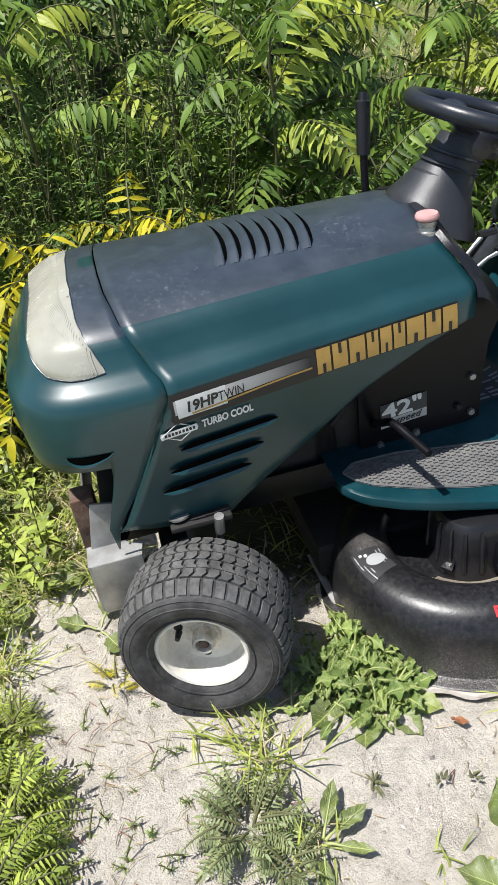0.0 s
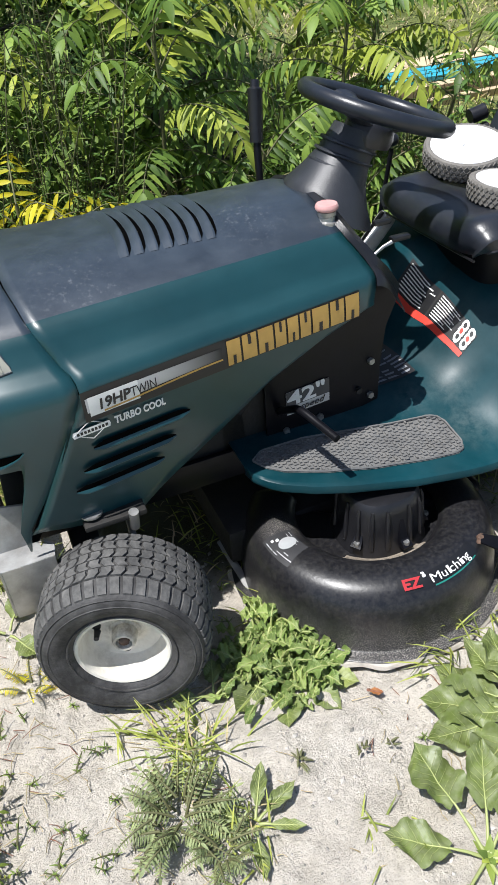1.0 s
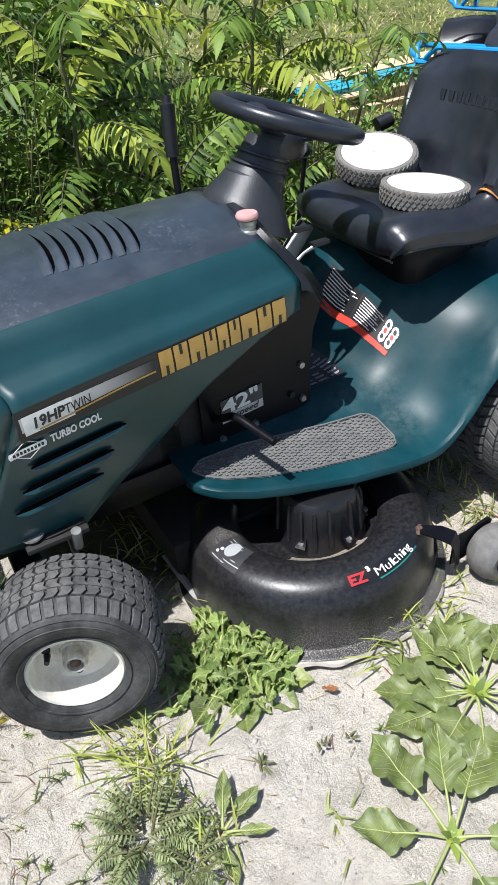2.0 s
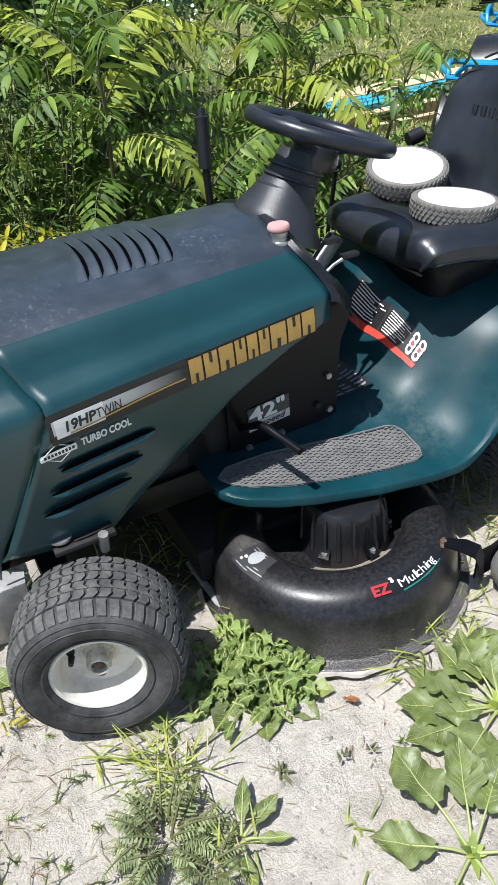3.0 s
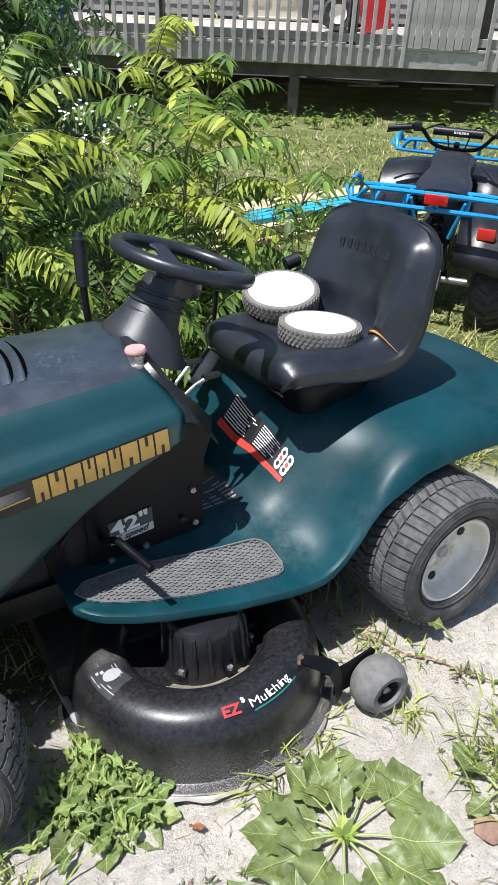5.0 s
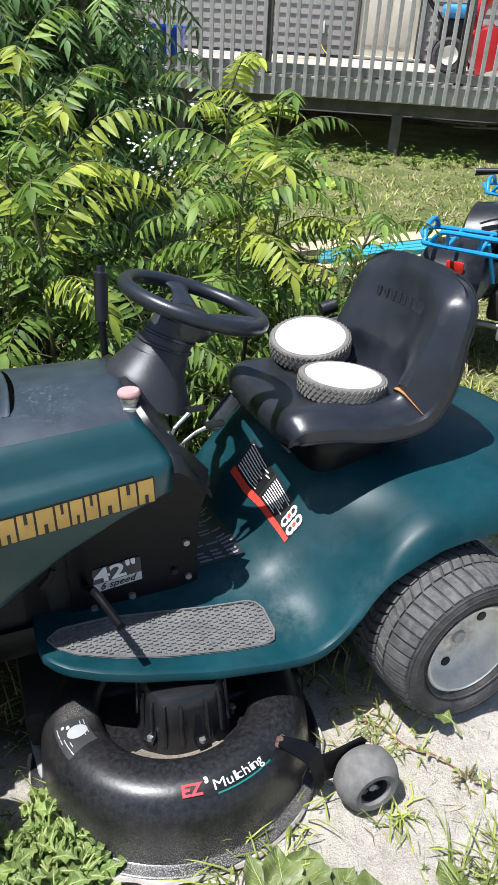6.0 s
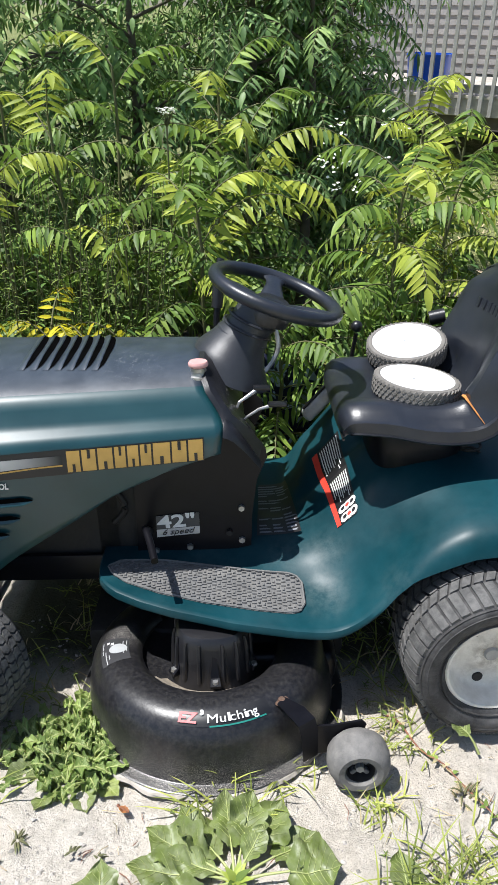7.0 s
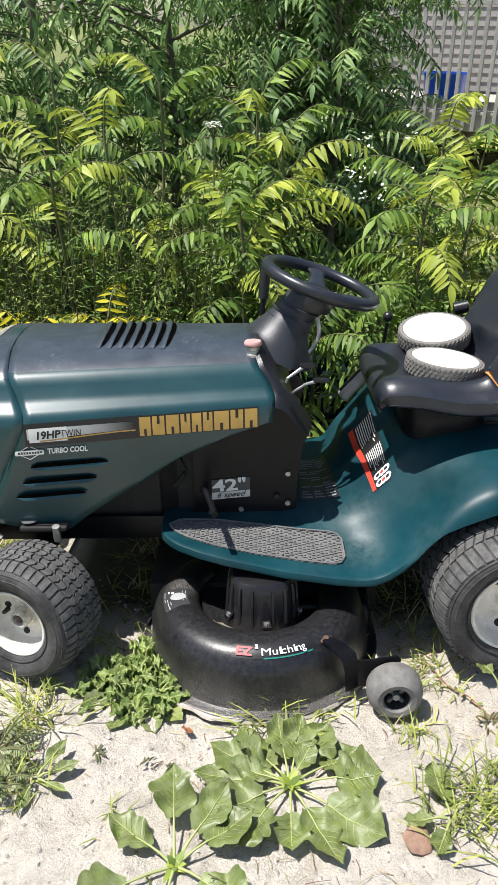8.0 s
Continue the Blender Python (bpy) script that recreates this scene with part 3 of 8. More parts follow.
def build_hood_details():
    # louvers on the top: scoops that rise from the front and open to the rear
    for k in range(7):
        x0 = 0.206 + 0.0275 * k
        rows, mouth = [], []
        for i in range(15):
            t = i / 14
            y = lerp(0.322, 0.590, t)
            bulge = math.sin(math.pi * min(1, max(0, t))) ** 0.4
            x = x0 - 0.014 * t - 0.014 * (2 * t - 1) ** 2 + 0.012
            z = hood_surface(x, y=y).z
            rows.append([Vector((x - 0.012, y, z - 0.001)), Vector((x - 0.004, y, z + 0.006 * bulge)), Vector((x + 0.003, y, z + 0.0105 * bulge)), Vector((x + 0.006, y, z + 0.0105 * bulge)), Vector((x + 0.0075, y, z + 0.0085 * bulge))])
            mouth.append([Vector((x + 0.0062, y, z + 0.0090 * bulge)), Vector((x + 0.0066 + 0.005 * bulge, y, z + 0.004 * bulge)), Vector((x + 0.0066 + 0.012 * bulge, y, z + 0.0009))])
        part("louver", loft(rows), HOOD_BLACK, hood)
        # the mouth is no hole: its inner shade is a near-black sheet
        part("louver_mouth", loft(mouth), OPENING_SHADE, hood)
    # three vent slots in the side
    for x0, x1, z in ((0.052, 0.238, 0.540), (0.026, 0.205, 0.496), (0.004, 0.176, 0.455)):
        slot, scoop = [], []
        for i in range(21):
            t = i / 20
            x = lerp(x0, x1, t)
            b = min(1, 0.25 + 7.0 * min(t, 1 - t))

            def at(dz, out):
                return hood_surface(x, z=z + dz * b + 0.004 * t) + Vector((0, -out, 0))
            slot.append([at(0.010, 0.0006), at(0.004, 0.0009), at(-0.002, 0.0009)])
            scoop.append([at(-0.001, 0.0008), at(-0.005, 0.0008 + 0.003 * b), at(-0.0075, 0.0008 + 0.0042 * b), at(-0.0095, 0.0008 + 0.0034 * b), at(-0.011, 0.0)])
        # shade of the vent opening, painted as a near-black strip on the side
        part("vent_slot", loft(slot), OPENING_SHADE, hood)
        part("vent_lip", loft(scoop), GREEN, hood)
    # the big decal: dark band, silver stripe, gold line, gold blocks for the maker's name
    def strip(x0, x1, zlo, zhi, out, mat, name, label="", n=14, slant=0.0):
        rows = []
        for i in range(n + 1):
            t = i / n
            x = lerp(x0, x1, t)
            lo, hi = zlo(x) if callable(zlo) else zlo, zhi(x) if callable(zhi) else zhi
            row = []
            for k in range(4):
                z = lerp(lo, hi, k / 3)
                p = hood_surface(x, z=z)
                row.append(p + Vector((slant * (z - lo), -out, 0)))
            rows.append(row)
        return part(name, loft(rows), mat, hood, label)
    mid = lambda x: 0.628 + (x - 0.06) * 0.022
    strip(0.050, 0.330, lambda x: mid(x) - 0.030, lambda x: mid(x) + 0.028, 0.0022, DECAL_BLACK, "decal_band", "black decal band")
    strip(0.318, 0.612, lambda x: mid(x) - 0.0275, lambda x: mid(x) + 0.0265, 0.0022, DECAL_BLACK, "decal_band")
    strip(0.056, 0.312, lambda x: mid(x) - 0.012 + 0.007 * sstep(0.06, 0.3, x), lambda x: mid(x) + 0.015, 0.0032, DECAL_FADE, "silver_stripe", "silver stripe fading to black")
    strip(0.060, 0.150, lambda x: mid(x) - 0.020, lambda x: mid(x) + 0.016, 0.0036, DECAL_WHITE, "white_field")
    strip(0.085, 0.312, lambda x: mid(x) - 0.019 + 0.010 * sstep(0.06, 0.3, x), lambda x: mid(x) - 0.0155 + 0.010 * sstep(0.06, 0.3, x), 0.0040, GOLD, "gold_line")
    # nine gold blocks with their cut-outs where the maker's name stands
    x = 0.322
    for k, wdt in enumerate((0.030, 0.032, 0.034, 0.026, 0.026, 0.026, 0.039, 0.034, 0.034)):
        zm = mid(x + wdt / 2)
        strip(x, x + wdt - 0.003, zm - 0.025, zm + 0.024, 0.0040, GOLD, "gold_block", n=3)
        low = k % 2 == 0
        strip(x + wdt * 0.36, x + wdt * 0.56, zm - (0.025 if low else -0.004), zm + (-0.006 if low else 0.024), 0.0048, DECAL_BLACK, "block_gap", n=2)
        x += wdt + 0.0012
    # lettering
    p, q = hood_surface(0.074, z=0.617), hood_surface(0.180, z=0.621)
    m = plane_at(p + Vector((0, -0.0046, 0)), q - p, (0, 0.03, 1))
    lettering("19HP", 0.027, DECAL_BLACK, hood, m, label="black printed lettering 19HP", bold=0.0008, width=0.058, shear=0.15)
    lettering("TWIN", 0.026, DECAL_BLACK, hood, m @ Matrix.Translation((0.061, 0, 0)), label="black printed lettering TWIN", width=0.048, shear=0.1)
    p, q = hood_surface(0.098, z=0.577), hood_surface(0.200, z=0.579)
    m = plane_at(p + Vector((0, -0.003, 0)), q - p, (0, 0.05, 1))
    lettering("TURBO COOL", 0.019, DECAL_WHITE, hood, m, label="white printed lettering TURBO COOL", bold=0.0006, width=0.096, shear=0.1)
    # diamond badge of the engine maker as plain shapes
    c = hood_surface(0.056, z=0.582) + Vector((0, -0.0026, 0))
    u, v = Vector((1, 0.16, 0)).normalized(), Vector((0, 0.08, 1)).normalized()
    line = [c + u * 0.032, c + v * 0.017, c - u * 0.032, c - v * 0.017]
    part("diamond_badge", tube(line, 0.0014, 4, closed=True), DECAL_WHITE, hood, "white diamond badge")
    bm = bmesh.new()
    bm.faces.new([bm.verts.new(c + u * a + v * b + Vector((0, -0.0006, 0))) for a, b in ((-0.033, -0.006), (0.033, -0.006), (0.035, 0), (0.033, 0.006), (-0.033, 0.006), (-0.035, 0))])
    part("badge_bar", bm, DECAL_WHITE, hood)
    bm = bmesh.new()
    for k in range(9):
        a = -0.027 + 0.0065 * k
        bm.faces.new([bm.verts.new(c + u * (a + da) + v * b + Vector((0, -0.0012, 0))) for da, b in ((0, -0.0028), (0.0045, -0.0028), (0.0045, 0.0028), (0, 0.0028))])
    part("badge_print", bm, DECAL_BLACK, hood)


build_hood_details()


def build_dash():
    # black cowl behind the hood, with the raised lip
    rings = []
    for f, dz, grow in ((0.0, 0.0, 0.004), (0.12, 0.004, 0.007), (0.3, -0.006, 0.006), (0.6, -0.050, 0.0), (1.0, -0.125, -0.012)):
        x = lerp(0.606, 0.704, f)
        half = []
        for xx, w, z in hood_half(1.0)[:12]:
            zz = z + dz * (0.4 + 0.6 * sstep(0.62, 0.80, z)) - (0.03 * f if z < 0.7 else 0)
            half.append((xx + (x - 0.606) * (1.0 if z > 0.7 else 0.85), max(0, w + grow - (0.01 if w > 0.1 else 0) * f), zz))
        rings.append(mirrored(half))
    part("dash_cowl", loft(rings), BLACK_PLASTIC, mower, "glossy black dash cowl")
    # side panels of the frame below the hood
    for s in (-1, 1):
        y = YC + s * (YC - 0.296)
        outline = [(0.435, 0.320), (0.438, 0.520), (0.442, 0.600), (0.47, 0.625), (0.62, 0.665), (0.700, 0.640), (0.748, 0.600), (0.752, 0.575), (0.728, 0.520), (0.716, 0.430), (0.712, 0.338), (0.600, 0.312), (0.48, 0.318)]
        bm = bmesh.new()
        a = [bm.verts.new((x, y, z)) for x, z in outline]
        f = bm.faces.new(a)
        r = bmesh.ops.extrude_face_region(bm, geom=[f])
        bmesh.ops.translate(bm, verts=[v for v in r["geom"] if isinstance(v, bmesh.types.BMVert)], vec=(0, -s * 0.006 if s > 0 else 0.006, 0))
        part("side_panel", bm, BLACK_PAINT, mower, "black steel side panel with bolts")
    for x, z in ((0.690, 0.445), (0.690, 0.357), (0.664, 0.640), (0.570, 0.608), (0.563, 0.340), (0.480, 0.330), (0.660, 0.378), (0.49, 0.60)):
        bm = bmesh.new()
        bmesh.ops.create_cone(bm, cap_ends=True, segments=6, radius1=0.0085, radius2=0.0075, depth=0.008)
        part("bolt", bm, STEEL if (x, z) != (0.660, 0.378) else DARK, mower, "steel bolt", smooth=False, matrix=Matrix.Translation((x, 0.290, z)) @ Matrix.Rotation(radians(90), 4, "X"))
    # decal with the cutting width
    bm = bmesh.new()
    y = 0.2935
    bm.faces.new([bm.verts.new((x, y, z)) for x, z in ((0.484, 0.367), (0.588, 0.376), (0.588, 0.434), (0.484, 0.425))])
    decal = part("width_decal", bm, DECAL_SILVER, mower, "silver and black decal with the cutting width")
    bm = bmesh.new()
    bm.faces.new([bm.verts.new((x, y - 0.0006, z)) for x, z in ((0.484, 0.388), (0.588, 0.397), (0.588, 0.434), (0.484, 0.425))])
    part("decal_shade", bm, material("grey decal", (0.055, 0.057, 0.06), 0.4), decal)
    m = plane_at((0.488, y - 0.0015, 0.392), (1, 0, 0.087), (0, 0, 1))
    lettering('42"', 0.048, DECAL_WHITE, decal, m, label='white lettering 42"', width=0.092, bold=0.0012)
    m = plane_at((0.496, y - 0.0018, 0.373), (1, 0, 0.087), (0, 0, 1))
    lettering("6 speed", 0.022, DECAL_BLACK, decal, m, label="black slanted lettering 6 speed", width=0.080, shear=0.45)
    # pedal bar
    part("pedal_rod", tube(smooth_line([(0.468, 0.30, 0.380), (0.466, 0.235, 0.425), (0.473, 0.199, 0.443), (0.488, 0.150, 0.435), (0.502, 0.096, 0.427)], 4), 0.0085, 10), BLACK_PAINT, mower, "black pedal rod")
    # filler cap with its neck
    base = Vector((0.6006, 0.316, 0.763))
    cap = part("filler_neck", lathe([(0.0, 0.0), (0.022, 0.0), (0.022, 0.009), (0.017, 0.011), (0.016, 0.018), (0.018, 0.020), (0.018, 0.028), (0.0, 0.028)], 24), STEEL, mower, "steel filler neck", matrix=Matrix.Translation(base))
    part("cap", lathe([(0.0, 0.027), (0.015, 0.027), (0.017, 0.030), (0.021, 0.031), (0.0225, 0.033), (0.0225, 0.038), (0.020, 0.042), (0.0, 0.043)], 28), RED_CAP, cap, "faded red cap")


build_dash()


def build_steering():
    # column: a broad boot that tapers to the hub
    path = [((0.665, YC, 0.735), 0.105, 0.115), ((0.672, YC, 0.775), 0.088, 0.098), ((0.690, YC, 0.808), 0.068, 0.075), ((0.712, YC, 0.840), 0.056, 0.058), ((0.735, YC, 0.872), 0.053, 0.052), ((0.752, YC, 0.892), 0.052, 0.052)]
    axis = Vector((0.42, 0, 0.9)).normalized()
    side = Vector((0, 1, 0))
    fwd = side.cross(axis)
    rings = []
    fine = []
    for i in range(len(path) - 1):
        for k in range(4):
            t = k / 4
            a, b = path[i], path[i + 1]
            fine.append((Vector(a[0]).lerp(Vector(b[0]), t), lerp(a[1], b[1], t), lerp(a[2], b[2], t)))
    for c, rx, ry in fine:
        rings.append([Vector(c) + fwd * (rx * math.cos(2 * math.pi * k / 28)) + side * (ry * math.sin(2 * math.pi * k / 28)) for k in range(28)])
    part("steering_column", loft(rings, closed=True, cap=True), GREY_PLASTIC, mower, "grey moulded steering column boot")
    for k in range(3):
        c = Vector((0.700 + 0.012 * k, YC, 0.822 + 0.019 * k))
        r = 0.062 - 0.002 * k
        part("boot_ring", tube([c + fwd * (r * math.cos(2 * math.pi * j / 28)) + side * (r * math.sin(2 * math.pi * j / 28)) for j in range(28)], 0.0035, 6, closed=True), GREY_PLASTIC, mower)
    # the wheel itself: a tilted ring with three spokes
    c = Vector((0.780, 0.442, 0.926))
    n = Vector((0.35, -0.05, 1.0)).normalized()
    ex = side.cross(n).normalized()
    sd = n.cross(ex).normalized()
    wheel = part("steering_wheel", tube([c + ex * (0.1475 * math.cos(2 * math.pi * k / 64)) + sd * (0.1475 * math.sin(2 * math.pi * k / 64)) for k in range(64)], 0.0160, 14, closed=True), VINYL, mower, "black plastic steering wheel")
    for ang in (200, 340, 90):
        d = ex * math.cos(radians(ang)) + sd * math.sin(radians(ang))
        s = n.cross(d)
        rows = []
        for i in range(9):
            t = i / 8
            p = c - n * (0.034 * (1 - t) ** 1.5 + 0.002) + d * lerp(0.02, 0.140, t)
            wd, th = lerp(0.036, 0.020, min(1, t * 1.6)) + 0.014 * sstep(0.75, 1, t), lerp(0.014, 0.008, t)
            rows.append([p + s * (wd * math.cos(2 * math.pi * k / 12)) + n * (th * math.sin(2 * math.pi * k / 12)) for k in range(12)])
        part("spoke", loft(rows, closed=True, cap=True), VINYL, wheel)
    m = Matrix.Translation(c - n * 0.035) @ n.to_track_quat("Z", "Y").to_matrix().to_4x4()
    part("hub", lathe([(0.0, 0.022), (0.034, 0.020), (0.046, 0.012), (0.050, 0.0), (0.054, -0.018), (0.050, -0.036), (0.0, -0.036)], 32), BLACK_PLASTIC, wheel, matrix=m)
    # small control levers on the dash
    part("throttle_lever", tube([(0.672, 0.330, 0.660), (0.690, 0.330, 0.700), (0.728, 0.345, 0.722)], [0.004, 0.0035, 0.005], 8), STEEL, mower, "bent steel control lever")
    part("lever_knob", box((0.04, 0.016, 0.012), (0.742, 0.348, 0.728), 0.005), BLACK_PLASTIC, mower)
    part("choke_lever", tube([(0.690, 0.335, 0.650), (0.735, 0.33, 0.682), (0.765, 0.332, 0.690)], [0.0035, 0.0035, 0.005], 8), STEEL, mower)
    part("lever_knob", box((0.044, 0.02, 0.011), (0.778, 0.335, 0.692), 0.005), BLACK_PLASTIC, mower)
    part("lever_plate", box((0.075, 0.045, 0.010), (0.700, 0.345, 0.650), 0.004, rot=Matrix.Rotation(radians(52), 4, "Y")), BLACK_PLASTIC, mower)
    part("ignition_plate", box((0.05, 0.06, 0.006), (0.668, 0.375, 0.690), 0.003, rot=Matrix.Rotation(radians(48), 4, "Y")), DULL_STEEL, mower)
    # bent rod behind the column
    part("clutch_rod", tube(smooth_line([(0.70, 0.53, 0.66), (0.76, 0.56, 0.70), (0.79, 0.57, 0.75), (0.785, 0.58, 0.80)], 5), 0.006, 8), STEEL, mower, "bent steel rod")
    # lift lever on the far side with a long grip
    part("lift_lever", tube([(0.628, 0.70, 0.50), (0.630, 0.715, 0.80), (0.640, 0.735, 0.90)], 0.009, 10), BLACK_PAINT, mower, "black lift lever")
    part("lever_grip", tube([(0.632, 0.722, 0.825), (0.643, 0.738, 0.935), (0.6435, 0.7385, 0.938), (0.646, 0.742, 0.952)], [0.0155, 0.0175, 0.011, 0.010], 14), BLACK_PLASTIC, mower, "ribbed black grip")


build_steering()

# ---- fender and footrest: one pressed sheet ----
EDGE = [(0.350, 0.225), (0.356, 0.19), (0.372, 0.165), (0.40, 0.140), (0.46, 0.110), (0.53, 0.088), (0.67, 0.062), (0.80, 0.052), (0.88, 0.050), (0.95, 0.055), (1.05, 0.060), (1.45, 0.060), (1.56, 0.075), (1.62, 0.12), (1.645, 0.18)]
SHEET = [  # y, [(x, z)]
    (0.05, [(0.35, 0.318), (0.60, 0.288), (0.83, 0.263), (0.90, 0.259), (0.95, 0.273), (1.00, 0.335), (1.04, 0.388), (1.10, 0.428), (1.20, 0.458), (1.37, 0.470), (1.50, 0.463), (1.65, 0.44)]),
    (0.12, [(0.35, 0.322), (0.60, 0.300), (0.83, 0.274), (0.90, 0.268), (0.95, 0.276), (1.00, 0.345), (1.06, 0.420), (1.13, 0.478), (1.22, 0.503), (1.37, 0.512), (1.50, 0.506), (1.65, 0.485)]),
    (0.19, [(0.35, 0.326), (0.60, 0.306), (0.83, 0.284), (0.90, 0.289), (0.96, 0.332), (1.05, 0.432), (1.13, 0.500), (1.22, 0.526), (1.37, 0.530), (1.50, 0.516), (1.65, 0.50)]),
    (0.26, [(0.35, 0.328), (0.60, 0.318), (0.78, 0.318), (0.86, 0.328), (0.92, 0.360), (1.00, 0.435), (1.10, 0.515), (1.22, 0.545), (1.37, 0.548), (1.50, 0.540), (1.65, 0.52)]),
    (0.33, [(0.35, 0.330), (0.60, 0.335), (0.78, 0.342), (0.85, 0.346), (0.88, 0.360), (0.925, 0.405), (0.966, 0.465), (1.03, 0.525), (1.12, 0.556), (1.37, 0.562), (1.50, 0.552), (1.65, 0.53)]),
    (0.455, [(0.35, 0.335), (0.60, 0.345), (0.76, 0.350), (0.835, 0.352), (0.86, 0.378), (0.91, 0.450), (0.95, 0.503), (1.0, 0.548), (1.08, 0.568), (1.37, 0.568), (1.50, 0.556), (1.65, 0.535)])]


def sheet_z(x, y):
    """Height of the pressed sheet; the console beyond the middle stands a little higher."""
    rise = min(0.062, 0.62 * max(0.0, y - YC)) * (1 - sstep(0.68, 0.80, y)) * sstep(0.80, 0.87, x) * (1 - sstep(0.95, 1.12, x))
    return pressed_z(x, y) + rise


def pressed_z(x, y):
    if y > YC:
        # the far half rises as a console before it falls to the other footrest
        far = 2 * YC - y
        flat = YC if y < 0.72 else max(0.05, YC - (y - 0.72) * 2.1)
        y = lerp(flat, far, sstep(1.0, 1.15, x))
    y = min(max(y, 0.05), 0.455)

    def row(r):
        # softened polyline
        pts = SHEET[r][1]
        return sum(curve1(pts, x + d) for d in (-0.06, -0.045, -0.03, -0.015, 0, 0.015, 0.03, 0.045, 0.06)) / 9
    n = len(SHEET)
    for r in range(n - 1):
        y0, y1 = SHEET[r][0], SHEET[r + 1][0]
        if y <= y1 or r == n - 2:
            t = (y - y0) / (y1 - y0)
            p1, p2 = row(r), row(r + 1)
            h = y1 - y0
            m1 = (p2 - row(r - 1)) / (y1 - SHEET[r - 1][0]) * h if r > 0 else (p2 - p1)
            m2 = (row(r + 2) - p1) / (SHEET[r + 2][0] - y0) * h if r + 2 < n else 0.0
            t2, t3 = t * t, t ** 3
            return (2 * t3 - 3 * t2 + 1) * p1 + (t3 - 2 * t2 + t) * m1 + (-2 * t3 + 3 * t2) * p2 + (t3 - t2) * m2


ARCH = [(0.95, 0.250), (0.98, 0.290), (1.024, 0.350), (1.064, 0.386), (1.106, 0.405), (1.183, 0.435), (1.24, 0.442), (1.33, 0.447), (1.45, 0.445), (1.65, 0.40)]


def build_fender():
    rings = []
    xs = [0.350 + 0.0006] + [lerp(0.356, 1.645, i / 110) for i in range(111)]
    for x in xs:
        e = curve1(EDGE, x)
        ring = []
        lip = 0.024 - 0.004 * sstep(0.98, 1.08, x)
        z_e = sheet_z(x, e + 0.012)
        ring.append(Vector((x, e + 0.006, z_e - lip)))
        ring.append(Vector((x, e + 0.001, z_e - lip + 0.003)))
        ring.append(Vector((x, e, z_e - 0.014)))
        ring.append(Vector((x, e + 0.004, z_e - 0.004)))
        ring.append(Vector((x, e + 0.012, z_e)))
        start = e + 0.012
        w = sstep(0.95, 1.06, x)
        if w > 0:
            # over the wheel a rounded crest turns down into a flank
            start = e + lerp(0.012, 0.080, w)
            top_z, low_z = sheet_z(x, start), curve1(ARCH, x)
            flank = ((0.004, 0.0), (0.0, 0.04), (0.003, 0.22), (0.014, 0.56), (0.040, 0.88))
            ring = [r.lerp(Vector((x, e + dy, lerp(low_z, top_z, t))), w) for r, (dy, t) in zip(ring, flank)]
        for k in range(29):
            y = lerp(start, YC, k / 28)
            ring.append(Vector((x, y + (0.001 if k == 0 and w == 0 else 0), sheet_z(x, y))))
        shift = sheet_z(x, 2 * YC - start) - sheet_z(x, start)
        far = [Vector((p.x, 2 * YC - p.y, sheet_z(x, 2 * YC - p.y) if i > 4 else p.z + shift)) for i, p in reversed(list(enumerate(ring[:-1])))]
        rings.append(ring + far)
    ob = part("fender", loft(rings), FENDER_GREEN, mower, "dark green pressed fender and footrest with dusty scuffs")
    so = ob.modifiers.new("thick", "SOLIDIFY")
    so.thickness, so.offset = 0.003, -1
    # rear closing skirt
    bm = bmesh.new()
    row = [Vector((1.645, p, sheet_z(1.645, p))) for p in np.linspace(0.18, 2 * YC - 0.18, 24)]
    loft([row, [p + Vector((0.012, 0, -0.05)) for p in row], [p + Vector((0.005, 0, -0.16)) for p in row]], bm=bm)
    part("rear_skirt", bm, FENDER_GREEN, mower)
    # foot mats with raised studs
    for side in (0, 1):
        def place(p):
            return Vector((p.x, 2 * YC - p.y, p.z)) if side else p

        def near_y(x):
            return curve1([(0.372, 0.226), (0.385, 0.200), (0.42, 0.172), (0.50, 0.139), (0.60, 0.116), (0.72, 0.104), (0.80, 0.102), (0.822, 0.110), (0.832, 0.135)], x)

        def far_y(x):
            return curve1([(0.372, 0.232), (0.40, 0.255), (0.50, 0.258), (0.60, 0.244), (0.70, 0.230), (0.80, 0.222), (0.825, 0.210), (0.832, 0.190)], x)
        rows = []
        for i in range(60):
            x = lerp(0.372, 0.832, i / 59)
            a, b = near_y(x), far_y(x)
            rows.append([place(Vector((x, lerp(a, b, k / 8), sheet_z(x, lerp(a, b, k / 8)) + (0.0015 if k in (0, 8) else 0.004)))) for k in range(9)])
        mat_ob = part("foot_mat", loft(rows), MAT_RUBBER, mower, "grey studded rubber foot mat")
        if side == 0:
            bm = bmesh.new()
            i = 0
            for c in range(40):
                for r in range(16):
                    x = 0.382 + c * 0.0115
                    y = 0.096 + r * 0.0108 + (0.0054 if c % 2 else 0)
                    if near_y(x) + 0.007 < y < far_y(x) - 0.006 and x < 0.824:
                        if (c + r) % 3 == 0:
                            box((0.0045, 0.0095, 0.003), (x, y, sheet_z(x, y) + 0.0055), 0, bm=bm)
                        else:
                            box((0.0095, 0.0045, 0.003), (x, y, sheet_z(x, y) + 0.0055), 0, bm=bm)
            tagged(part("mat_studs", bm, MAT_RUBBER, mat_ob), kind="stuff")
            line = [Vector((x, near_y(x) + 0.003, sheet_z(x, near_y(x)) + 0.0045)) for x in np.linspace(0.373, 0.831, 40)] + [Vector((x, far_y(x) - 0.003, sheet_z(x, far_y(x)) + 0.0045)) for x in np.linspace(0.829, 0.374, 40)]
